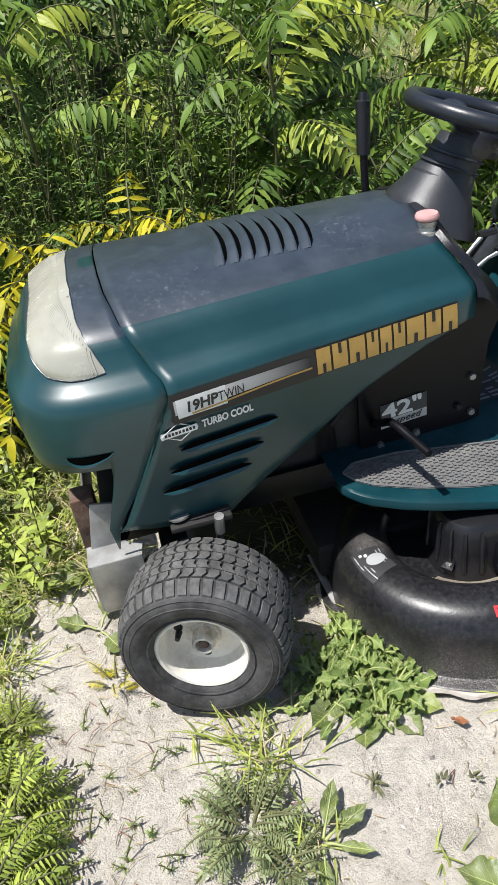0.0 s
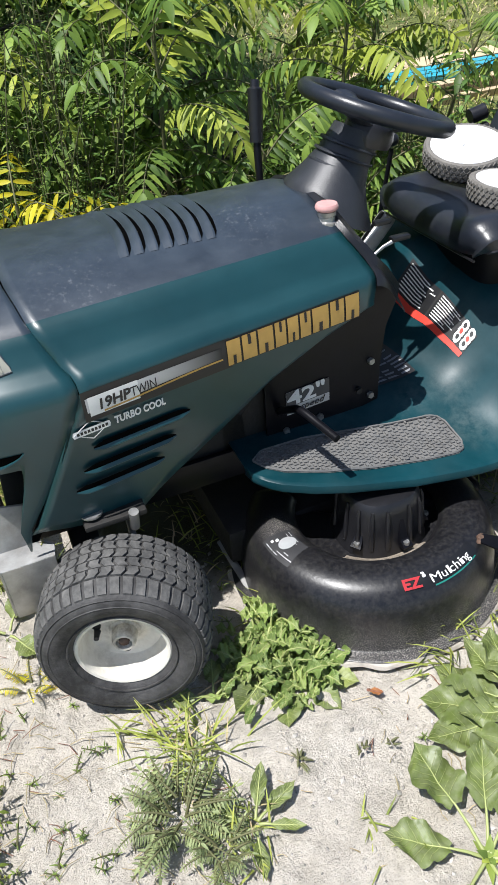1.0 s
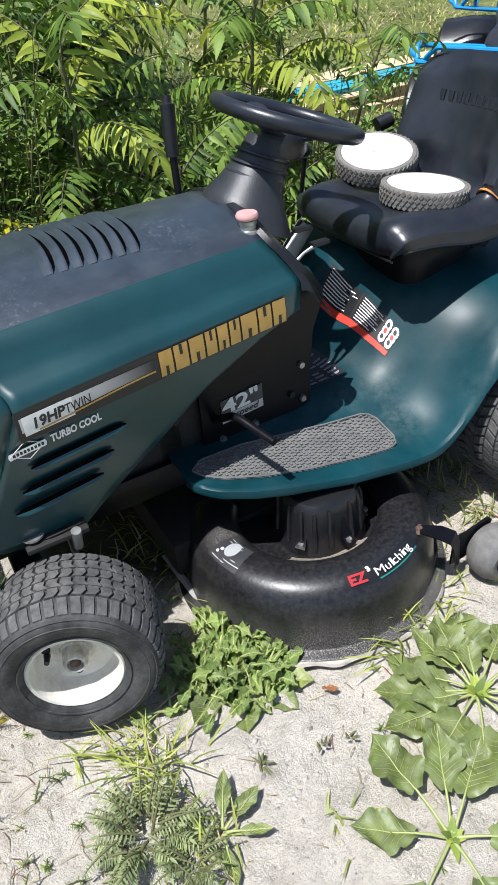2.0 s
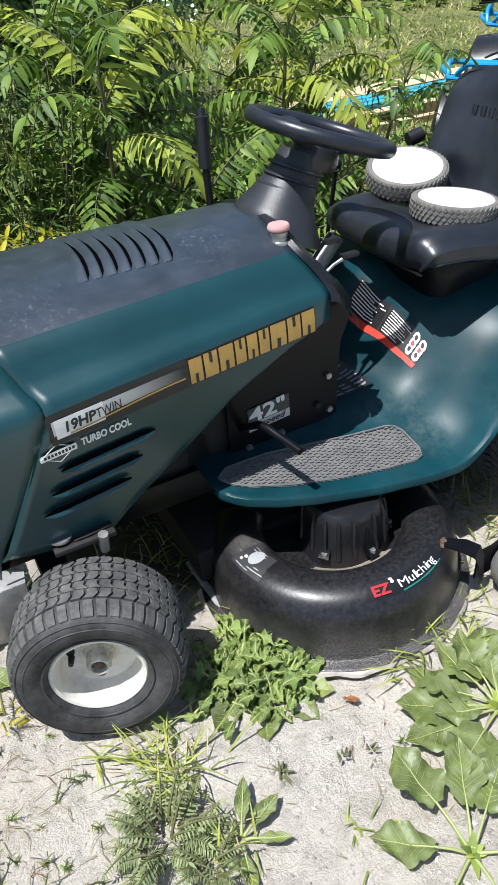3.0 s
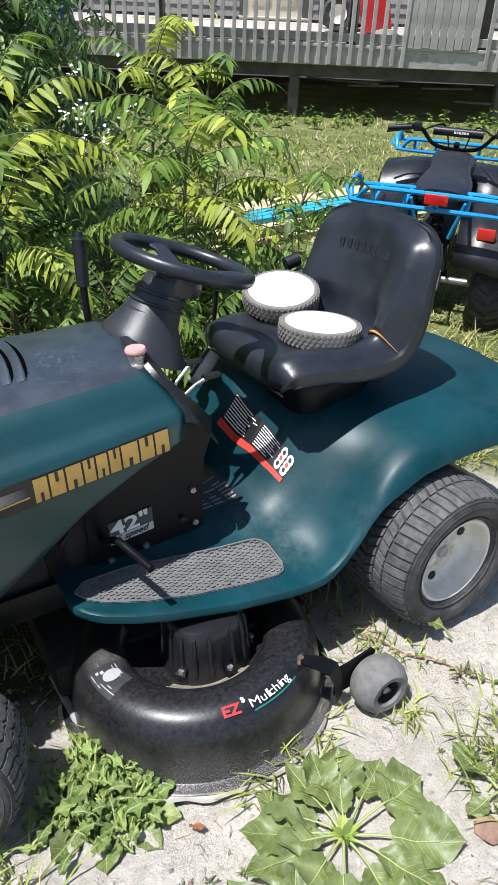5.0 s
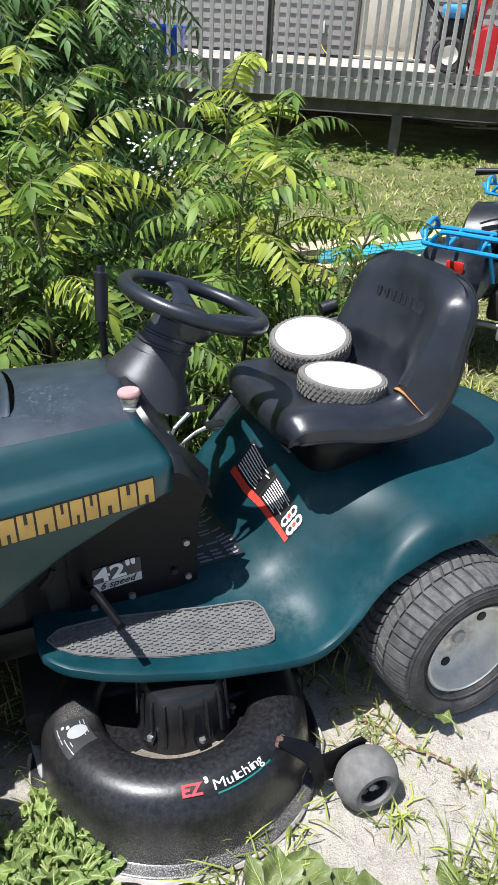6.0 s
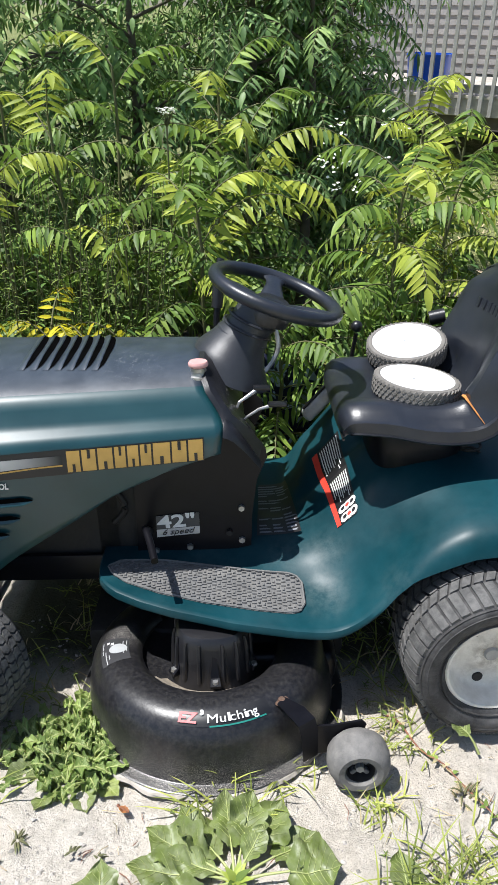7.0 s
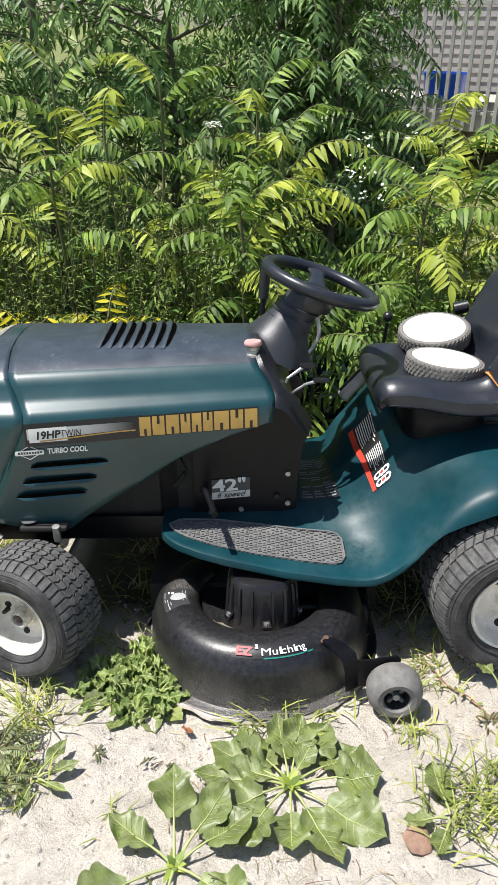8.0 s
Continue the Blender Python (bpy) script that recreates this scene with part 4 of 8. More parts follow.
            part("mat_rim", tube(line, 0.0028, 5, closed=True), MAT_RUBBER, mat_ob)

    def sticker(name, corners, mat, out, label="", parent=mower, n=8):
        """A label that follows the sheet; corners (x, y) in order."""
        (ax, ay), (bx, by), (cx, cy), (dx, dy) = corners
        rows = []
        for i in range(n + 1):
            t = i / n
            row = []
            for k in range(n + 1):
                s = k / n
                x = lerp(lerp(ax, bx, t), lerp(dx, cx, t), s)
                y = lerp(lerp(ay, by, t), lerp(dy, cy, t), s)
                e = 0.004
                nx = (sheet_z(x - e, y) - sheet_z(x + e, y)) / (2 * e)
                ny = (sheet_z(x, y - e) - sheet_z(x, y + e)) / (2 * e)
                row.append(Vector((x, y, sheet_z(x, y))) + Vector((nx, ny, 1)).normalized() * out)
            rows.append(row)
        return part(name, loft(rows), mat, parent, label)
    # warning label on the front slope: black field, red edge, print bars, round pictograms
    A, B, C, D = (0.880, 0.530), (0.922, 0.288), (0.968, 0.288), (0.946, 0.530)

    def at(u, v):
        return (lerp(lerp(A[0], D[0], v), lerp(B[0], C[0], v), u), lerp(lerp(A[1], D[1], v), lerp(B[1], C[1], v), u))

    def patch(u0, u1, v0, v1):
        return [at(u0, v0), at(u1, v0), at(u1, v1), at(u0, v1)]
    warn = sticker("warning_label", patch(0, 1, 0, 1), DECAL_BLACK, 0.0012, "black warning label with red edge and white print")
    sticker("red_edge", patch(0, 1, 0, 0.2), DECAL_RED, 0.0020, parent=warn)
    sticker("label_fold", patch(0.47, 0.49, 0.2, 1), DARK, 0.0020, parent=warn, n=3)
    rnd = random.Random(5)
    for half in ((0.03, 0.45), (0.51, 0.80)):
        for k in range(9):
            v = 0.27 + k * 0.078
            u1 = half[1] - rnd.random() * 0.12
            sticker("print_bar", patch(half[0], u1, v, v + 0.032), DECAL_WHITE, 0.0022, parent=warn, n=3)
    for i in range(2):
        for k in range(3):
            x, y = at(0.87 + 0.09 * i, 0.40 + 0.21 * k)
            rows = []
            for r in (0.0001, 0.0095):
                rows.append([Vector((x + r * math.cos(2 * math.pi * j / 14), y + r * math.sin(2 * math.pi * j / 14), 0)) for j in range(15)])
            for row in rows:
                for p in row:
                    p.z = sheet_z(p.x, p.y) + 0.0036
            part("pictogram", loft(rows), DECAL_WHITE, warn)
            rows = [[Vector((p.x * 0.45 + x * 0.55, p.y * 0.45 + y * 0.55, 0)) for p in row] for row in rows]
            for row in rows:
                for p in row:
                    p.z = sheet_z(p.x, p.y) + 0.0046
            part("pictogram_mark", loft(rows), DECAL_RED if k == 1 else DECAL_BLACK, warn)
    # instruction label on the tunnel floor
    lab = sticker("instruction_label", [(0.727, 0.334), (0.838, 0.334), (0.812, 0.590), (0.737, 0.590)], DECAL_BLACK, 0.0012, "dark instruction label with faded print")
    for c in range(3):
        for k in range(18):
            x = 0.734 + (0.036 - 0.0008 * k) * c
            y = 0.342 + 0.0134 * k
            if rnd.random() < 0.85 and k not in (6, 12):
                sticker("print_bar", [(x, y), (x + 0.034 * (0.5 + 0.5 * rnd.random()), y), (x + 0.03 * (0.6 + 0.4 * rnd.random()), y + 0.006), (x, y + 0.006)], FADED_PRINT, 0.0020, parent=lab, n=2)
    # black shroud under the seat
    rings = []
    for z, g in ((0.50, 0.0), (0.56, 0.012), (0.60, 0.012), (0.635, 0.0)):
        ring = []
        for k in range(40):
            a = 2 * math.pi * k / 40
            c, s = math.cos(a), math.sin(a)
            ring.append(Vector((1.115 + (0.105 + g) * math.copysign(abs(c) ** 0.6, c), YC + (0.130 + g) * math.copysign(abs(s) ** 0.6, s), z)))
        rings.append(ring)
    part("seat_pan", loft(rings, closed=True, cap=True), BLACK_PAINT, mower, "black seat pan in shadow")
    for y in (0.33, 0.58):
        line = [Vector((1.235 + 0.022 * math.cos(a), y + 0.022 * math.sin(a), 0.562 + 0.0032 * a)) for a in np.linspace(0, 8 * math.pi, 80)]
        part("seat_spring", tube(line, 0.0035, 6), DARK, mower)
    # fuel-cap housing and slider plate beside the seat
    part("shift_housing", box((0.11, 0.045, 0.035), (0.905, 0.640, 0.575), 0.014, rot=Matrix.Rotation(radians(-48), 4, "Y"), segments=4), DULL_STEEL, mower, "grey shift gate housing")
    part("shift_slot", box((0.09, 0.012, 0.006), (0.893, 0.640, 0.592), 0.002, rot=Matrix.Rotation(radians(-48), 4, "Y")), DARK, mower)
    part("height_lever", tube([(0.99, 0.775, 0.52), (1.018, 0.760, 0.735)], 0.006, 8), BLACK_PAINT, mower, "black height lever")
    bm = bmesh.new()
    bmesh.ops.create_uvsphere(bm, u_segments=20, v_segments=12, radius=0.0165, matrix=Matrix.Translation((1.019, 0.759, 0.755)))
    part("ball_knob", bm, BLACK_PLASTIC, mower)


build_fender()


def build_seat():
    def cushion(rows):
        return loft(rows, closed=True, cap=True)
    # one bucket: the cushion sections run from front to rear and up the backrest
    # each: centre (x, z) of the upper skin, direction of thickness, half width, bolster height, thickness
    spine = [((0.918, 0.632), (1.0, 0.10), 0.165, 0.000, 0.02), ((0.913, 0.662), (0.85, -0.45), 0.188, 0.002, 0.05), ((0.938, 0.694), (0.35, -0.95), 0.203, 0.010, 0.070), ((1.02, 0.696), (0.03, -1.0), 0.211, 0.012, 0.075), ((1.10, 0.680), (0.05, -1.0), 0.213, 0.016, 0.075),
             ((1.17, 0.676), (0.15, -1.0), 0.215, 0.022, 0.075), ((1.222, 0.684), (0.6, -0.8), 0.217, 0.036, 0.07), ((1.255, 0.725), (0.97, -0.25), 0.218, 0.052, 0.065), ((1.274, 0.78), (0.97, -0.22), 0.218, 0.050, 0.058), ((1.288, 0.83), (0.97, -0.2), 0.215, 0.040, 0.05),
             ((1.300, 0.868), (0.97, -0.2), 0.215, 0.036, 0.045), ((1.311, 0.908), (0.95, -0.1), 0.206, 0.026, 0.042), ((1.320, 0.934), (0.9, 0.2), 0.175, 0.005, 0.034), ((1.330, 0.946), (0.6, 0.8), 0.125, 0.0, 0.02)]
    fine = []
    for i in range(len(spine) - 1):
        a0, b0, c0, d0 = (spine[min(max(i + k, 0), len(spine) - 1)] for k in (-1, 0, 1, 2))
        for s in range(3):
            t = s / 3

            def cr(f):
                a, b, c, d = f(a0), f(b0), f(c0), f(d0)
                return 0.5 * (2 * b + (c - a) * t + (2 * a - 5 * b + 4 * c - d) * t * t + (3 * b - a - 3 * c + d) * t ** 3)
            fine.append(((cr(lambda q: q[0][0]), cr(lambda q: q[0][1])), (cr(lambda q: q[1][0]), cr(lambda q: q[1][1])), cr(lambda q: q[2]), max(0, cr(lambda q: q[3])), max(0.012, cr(lambda q: q[4]))))
    fine.append(spine[-1])
    rings = []
    for (x, z), (tx, tz), hw, bol, th in fine:
        d = Vector((tx, 0, tz)).normalized()
        o = Vector((x, YC, z))
        ring = []
        for k in range(29):
            u = -1 + 2 * k / 28
            back = sstep(0.70, 0.78, z)
            roll = lerp(1.25 * (sstep(0.46, 0.78, abs(u)) - 1.1 * sstep(0.82, 1.02, abs(u))), 1.0 * sstep(0.10, 0.86, abs(u)) - 0.75 * sstep(0.86, 1.02, abs(u)), back)
            up = bol * roll
            crease = -0.005 * math.exp(-((abs(u) - 0.52) / 0.05) ** 2) * (1 if bol > 0.02 else 0) * (1 - back)
            ring.append(o + Vector((0, u * hw, 0)) - d * (up + crease - 0.012 * abs(u) ** 8))
        ring.append(o + Vector((0, hw + 0.013, 0)) + d * (0.22 * th))
        ring.append(o + Vector((0, hw + 0.014, 0)) + d * (0.58 * th))
        for k in range(15):
            u = 1 - 2 * k / 14
            ring.append(o + Vector((0, u * (hw - 0.010), 0)) + d * (th * (1.05 - 0.30 * abs(u) ** 6)))
        ring.append(o + Vector((0, -hw - 0.014, 0)) + d * (0.58 * th))
        ring.append(o + Vector((0, -hw - 0.013, 0)) + d * (0.22 * th))
        rings.append(ring)
    seat = part("seat", cushion(rings), VINYL, mower, "black vinyl bucket seat with a rusty tear")
    # piping along the lower front seam
    line = []
    for (x, z), (tx, tz), hw, bol, th in fine[3:]:
        d = Vector((tx, 0, tz)).normalized()
        line.append(Vector((x, YC - hw - 0.0135, z)) + d * th * 0.6)
    part("piping", tube(line, 0.0035, 6), BLACK_PLASTIC, seat)
    line = [Vector((x, YC - hw * c, z - 0.03 + 0.0)) for (x, z, hw, c) in [(0.925, 0.655, 0.19, u) for u in np.linspace(-0.9, 0.95, 14)]]
    part("front_piping", tube(line, 0.003, 6), BLACK_PLASTIC, seat)
    # pressed marks where the maker's name is embossed
    for k in range(9):
        f = 8 + 1.5 * k
        q = rings[30][int(f)].lerp(rings[30][int(f) + 1], f - int(f))
        part("embossed_mark", box((0.005, 0.016, 0.024), (0, 0, 0), 0.0015), VINYL, seat, matrix=Matrix.Translation(q) @ Matrix.Rotation(radians(14), 4, "Y"))
    # the split in the bolster
    p = [rings[i][k] + Vector((-0.002, -0.001, 0.002)) for i, k in ((18, 6), (18, 4), (18, 3), (18, 2), (18, 1), (18, 0))]
    part("tear", tube(smooth_line(p, 3), [0.003, 0.005, 0.0065, 0.007, 0.006, 0.005, 0.0045, 0.004, 0.0038, 0.0034, 0.003, 0.0028, 0.0025, 0.002, 0.0015, 0.001], 6, flat=0.5), SEAT_RUST, seat, "orange torn edge")
    # hinge lugs at the far side
    part("hinge_lug", tube([(1.205, 0.700, 0.790), (1.245, 0.695, 0.800)], 0.019, 14), BLACK_PLASTIC, seat)
    part("hinge_lug", tube([(1.215, 0.690, 0.752), (1.250, 0.685, 0.760)], 0.017, 14), BLACK_PLASTIC, seat)


build_seat()


def build_wheel(name, centre, radius, width, rim_r, steer, chevron, label, out, camber=0.0):
    """A wheel with tyre, tread blocks, dished rim and hub; its axis runs along y, the outer face to -y when out is -1."""
    m = Matrix.Translation(centre) @ Matrix.Rotation(steer, 4, "Z") @ Matrix.Rotation(camber, 4, "X") @ Matrix.Rotation(radians(90) if out < 0 else radians(-90), 4, "X")
    # local z points outwards, the rim's outer flange at z = 0
    wh = new(name)
    wh.parent = mower
    wh.matrix_basis = m
    wh["label"] = label
    w = width
    prof = [(rim_r * 0.97, -0.004), (rim_r * 1.04, 0.006), (rim_r * 1.14, 0.013), (lerp(rim_r, radius, 0.42), 0.022), (lerp(rim_r, radius, 0.66), 0.022), (lerp(rim_r, radius, 0.83), 0.012), (radius * 0.972, -0.008), (radius * 0.988, -0.030),
            (radius * 0.992, -w * 0.5 + 0.01), (radius * 0.988, -w + 0.050), (radius * 0.965, -w + 0.030), (lerp(rim_r, radius, 0.7), -w + 0.012), (rim_r * 1.1, -w + 0.02), (rim_r * 0.97, -w + 0.04)]
    pts = smooth_line([(r, 0, h) for r, h in prof], 3)
    part("tyre", lathe([(p.x, p.z) for p in pts], 72), RUBBER, wh, "dusty black tyre")
    # raised rings on the sidewall
    for rr, hh, tt in ((lerp(rim_r, radius, 0.16), 0.0145, 0.0022), (lerp(rim_r, radius, 0.60), 0.0225, 0.0016), (lerp(rim_r, radius, 0.78), 0.0175, 0.0018)):
        part("sidewall_ring", tube([(rr * math.cos(a), rr * math.sin(a), hh) for a in np.linspace(0, 2 * math.pi, 65)[:-1]], tt, 5, closed=True), RUBBER, wh)
    # tread blocks

    def on(z, lift):
        for (ra, ha), (rb, hb) in zip(prof[5:], prof[6:]):
            if ha >= z >= hb:
                return lerp(ra, rb, (ha - z) / (ha - hb)) + lift
        return radius + lift
    bm = bmesh.new()

    def block(z0, z1, a0, a1, skew, lift=0.0055, bend=0.0):
        vs = []
        for lf in (-0.004, lift):
            inset = 0.0 if lf < 0 else 0.06
            for z, s in ((z0, 0.0), (0.5 * (z0 + z1), bend), (z1, 0.0)):
                sk = skew * (0 if z == z0 else (0.5 if z != z1 else 1.0)) + s
                for a in (a0 + inset * (a1 - a0), a1 - inset * (a1 - a0)):
                    r = on(min(0.012, max(z, -w + 0.03)), lf)
                    vs.append(bm.verts.new((r * math.cos(a + sk), r * math.sin(a + sk), z)))
        b, t = vs[:6], vs[6:]
        bm.faces.new((t[0], t[1], t[3], t[2]))
        bm.faces.new((t[2], t[3], t[5], t[4]))
        for i, k in ((0, 1), (1, 3), (3, 5), (5, 4), (4, 2), (2, 0)):
            bm.faces.new((b[i], b[k], t[k], t[i]))
    if chevron:
        nb = 44
        da = 2 * math.pi / nb
        lanes = 5
        for k in range(nb):
            a = k * da
            block(0.010, -0.022, a, a + da * 0.80, 0.10 * da, 0.004)
            for q in range(lanes):
                z0 = -0.026 - q * (w - 0.056) / lanes
                z1 = z0 - (w - 0.056) / lanes + 0.0024
                s = 1 if q % 2 else -1
                off = (0.5 * da if q % 2 else 0.0)
                block(z0, z1, a + off, a + off + da * 0.86, 0.22 * da * s, 0.0055, bend=0.20 * da * s)
    else:
        nb = 46
        da = 2 * math.pi / nb
        for k in range(nb):
            a = k * da
            block(0.014, -0.048, a, a + da * 0.86, 0.25 * da, 0.005)
            for q in range(4):
                z0 = -0.052 - q * (w - 0.093) / 4
                block(z0, z0 - (w - 0.093) / 4 + 0.004, a + 0.5 * da * (q % 2), a + 0.5 * da * (q % 2) + da * 0.82, 0.45 * da * (1 if q % 2 else -1), 0.006)
    tagged(part("tread", bm, TREAD, wh, "grey worn tread blocks", smooth=False), kind="stuff")
    # rim: flange, barrel and dish
    d = 0.052 if chevron else 0.046
    rim = part("rim", lathe([(rim_r + 0.003, -0.006), (rim_r + 0.004, 0.002), (rim_r - 0.001, 0.0055), (rim_r - 0.006, 0.004), (rim_r - 0.008, -0.004), (rim_r * 0.895, -0.014), (rim_r * 0.875, -d * 0.62), (rim_r * 0.85, -d * 0.84), (rim_r * 0.80, -d * 0.97), (rim_r * 0.72, -d),
                             (rim_r * 0.52, -d - 0.002), (rim_r * 0.44, -d), (rim_r * 0.36, -d + 0.004), (0.0, -d + 0.004)], 64), WHITE_RIM, wh, "cream white steel rim with dirt")
    if chevron:
        part("hub", lathe([(0.032, -d), (0.030, -d + 0.008), (0.025, -d + 0.010), (0.0235, -0.020), (0.020, -0.014), (0.0155, -0.014), (0.0145, -0.026), (0.0, -0.026)], 28), WHITE_RIM, rim)
        part("axle_end", lathe([(0.0, -0.014), (0.007, -0.015), (0.010, -0.018), (0.011, -0.030)], 16), RUST, rim)
        bm = bmesh.new()
        bmesh.ops.create_cone(bm, cap_ends=True, segments=12, radius1=0.007, radius2=0.005, depth=0.020, matrix=Matrix.Translation((-rim_r * 0.60, rim_r * 0.02, -d + 0.012)))
        part("valve", bm, BLACK_PLASTIC, rim)
        for a in (1.4, 2.9, 4.6):
            part("rim_slot", lathe([(0.0, 0.0), (0.009, 0.0), (0.009, -0.004)], 12), DARK, rim, matrix=Matrix.Translation((rim_r * 0.62 * math.cos(a), rim_r * 0.62 * math.sin(a), -d + 0.0015)))
    else:
        part("axle_end", lathe([(0.0, -d + 0.010), (0.014, -d + 0.010), (0.017, -d + 0.007), (0.018, -d + 0.003), (0.030, -d + 0.003), (0.032, -d - 0.004)], 20), DULL_STEEL, rim)
        for a, r in ((2.2, 0.62), (0.5, 0.62), (4.4, 0.64)):
            part("rim_hole", lathe([(0.0, 0.0), (0.011, 0.0), (0.013, -0.003)], 16), DARK, rim, matrix=Matrix.Translation((rim_r * r * math.cos(a), rim_r * r * math.sin(a), -d + 0.0020)))
    return wh


build_wheel("front_wheel", (0.001, 0.005, 0.177), 0.165, 0.170, 0.089, -0.328, True, "front wheel with cream rim and worn turf tyre", -1, -0.041)
build_wheel("front_wheel", (0.001, 2 * YC - 0.005, 0.177), 0.165, 0.170, 0.089, -0.328, True, "front wheel with cream rim and worn turf tyre", 1, 0.041)
build_wheel("rear_wheel", (1.236, -0.012, 0.2135), 0.190, 0.215, 0.1140, 0.042, False, "rear wheel with cream rim and ribbed tyre", -1, 0.03)
build_wheel("rear_wheel", (1.236, 2 * YC + 0.012, 0.2135), 0.190, 0.215, 0.1140, -0.042, False, "rear wheel with cream rim and ribbed tyre", 1, -0.03)


def build_chassis():
    part("front_axle", box((0.06, 0.62, 0.05), (0.0, YC, 0.215), 0.008), DARK, mower, "dark greasy front axle")
    part("axle_bracket", box((0.10, 0.10, 0.16), (0.0, YC, 0.28), 0.01), DARK, mower)
    for s in (-1, 1):
        part("frame_rail", box((1.55, 0.012, 0.070), (0.66, YC + s * 0.155, 0.283), 0.004), BLACK_PAINT, mower, "dark steel frame rail")
        part("spindle", tube([(0.0, YC + s * 0.29, 0.16), (0.0, YC + s * 0.29, 0.30)], 0.014, 12), DARK, mower)
    part("tie_rod", tube([(0.085, 0.13, 0.225), (0.10, 0.30, 0.24), (0.10, 0.62, 0.24)], 0.0075, 8), STEEL, mower, "steel steering tie rod")
    part("steering_arm", box((0.12, 0.05, 0.012), (0.06, 0.165, 0.365), 0.004), DARK, mower)
    part("king_pin", tube([(0.092, 0.150, 0.330), (0.094, 0.140, 0.375)], 0.010, 10), STEEL, mower)
    part("pin_washer", lathe([(0.0, 0.004), (0.022, 0.004), (0.022, 0.0)], 18), STEEL, mower, matrix=Matrix.Translation((0.02, 0.17, 0.378)))
    # engine block seen through the gap
    part("engine_block", box((0.38, 0.28, 0.40), (0.23, YC, 0.45), 0.03), DARK, mower, "dark engine under the hood")
    # plain dark box added to keep bright background out of the engine bay
    part("bay_filler", box((0.20, 0.28, 0.34), (0.42, YC, 0.42), 0.02), DARK, mower)
    bm = bmesh.new()
    bmesh.ops.create_uvsphere(bm, u_segments=20, v_segments=10, radius=0.035, matrix=Matrix.Translation((0.315, 0.315, 0.505)) @ Matrix.Diagonal((0.7, 0.7, 1.1, 1)))
    part("oil_filter", bm, DULL_STEEL, mower, "pale grey oil filter")
    part("red_hose", tube([(0.36, 0.32, 0.55), (0.385, 0.315, 0.545), (0.40, 0.32, 0.53)], 0.010, 8), DECAL_RED, mower)
    part("wire_loom", tube(smooth_line([(0.36, 0.31, 0.52), (0.39, 0.308, 0.49), (0.41, 0.31, 0.44), (0.38, 0.31, 0.40)], 5), 0.008, 8), DARK, mower)
    # front bumper plate and hanger
    part("front_plate", box((0.10, 0.006, 0.125), (-0.115, 0.152, 0.262), 0.002), STEEL, mower, "bent galvanised front bracket")
    bm = bmesh.new()
    outline = [(-0.170, 0.150), (-0.065, 0.150), (-0.060, 0.185), (-0.075, 0.20), (-0.085, 0.185), (-0.09, 0.225), (-0.105, 0.25), (-0.125, 0.26), (-0.13, 0.29), (-0.155, 0.29), (-0.168, 0.24)]
    a = [bm.verts.new((x, y, 0.325)) for x, y in outline]
    bm.faces.new(a)
    r = bmesh.ops.extrude_face_region(bm, geom=bm.faces[:])
    bmesh.ops.translate(bm, verts=[v for v in r["geom"] if isinstance(v, bmesh.types.BMVert)], vec=(0, 0, -0.005))
    part("bracket_top", bm, DULL_STEEL, mower, "bare galvanised bracket top")
    part("bracket_end", box((0.005, 0.60, 0.125), (-0.168, YC, 0.262), 0.002), STEEL, mower)
    part("bumper_post", box((0.045, 0.05, 0.13), (-0.150, 0.235, 0.375), 0.004), RUST, mower, "rusty front post")
    part("post_strap", box((0.060, 0.006, 0.11), (-0.120, 0.205, 0.37), 0.002, rot=Matrix.Rotation(radians(12), 4, "Y")), DULL_STEEL, mower)
    part("cross_tube", box((0.05, 0.50, 0.05), (-0.10, YC, 0.36), 0.006), DARK, mower)


build_chassis()


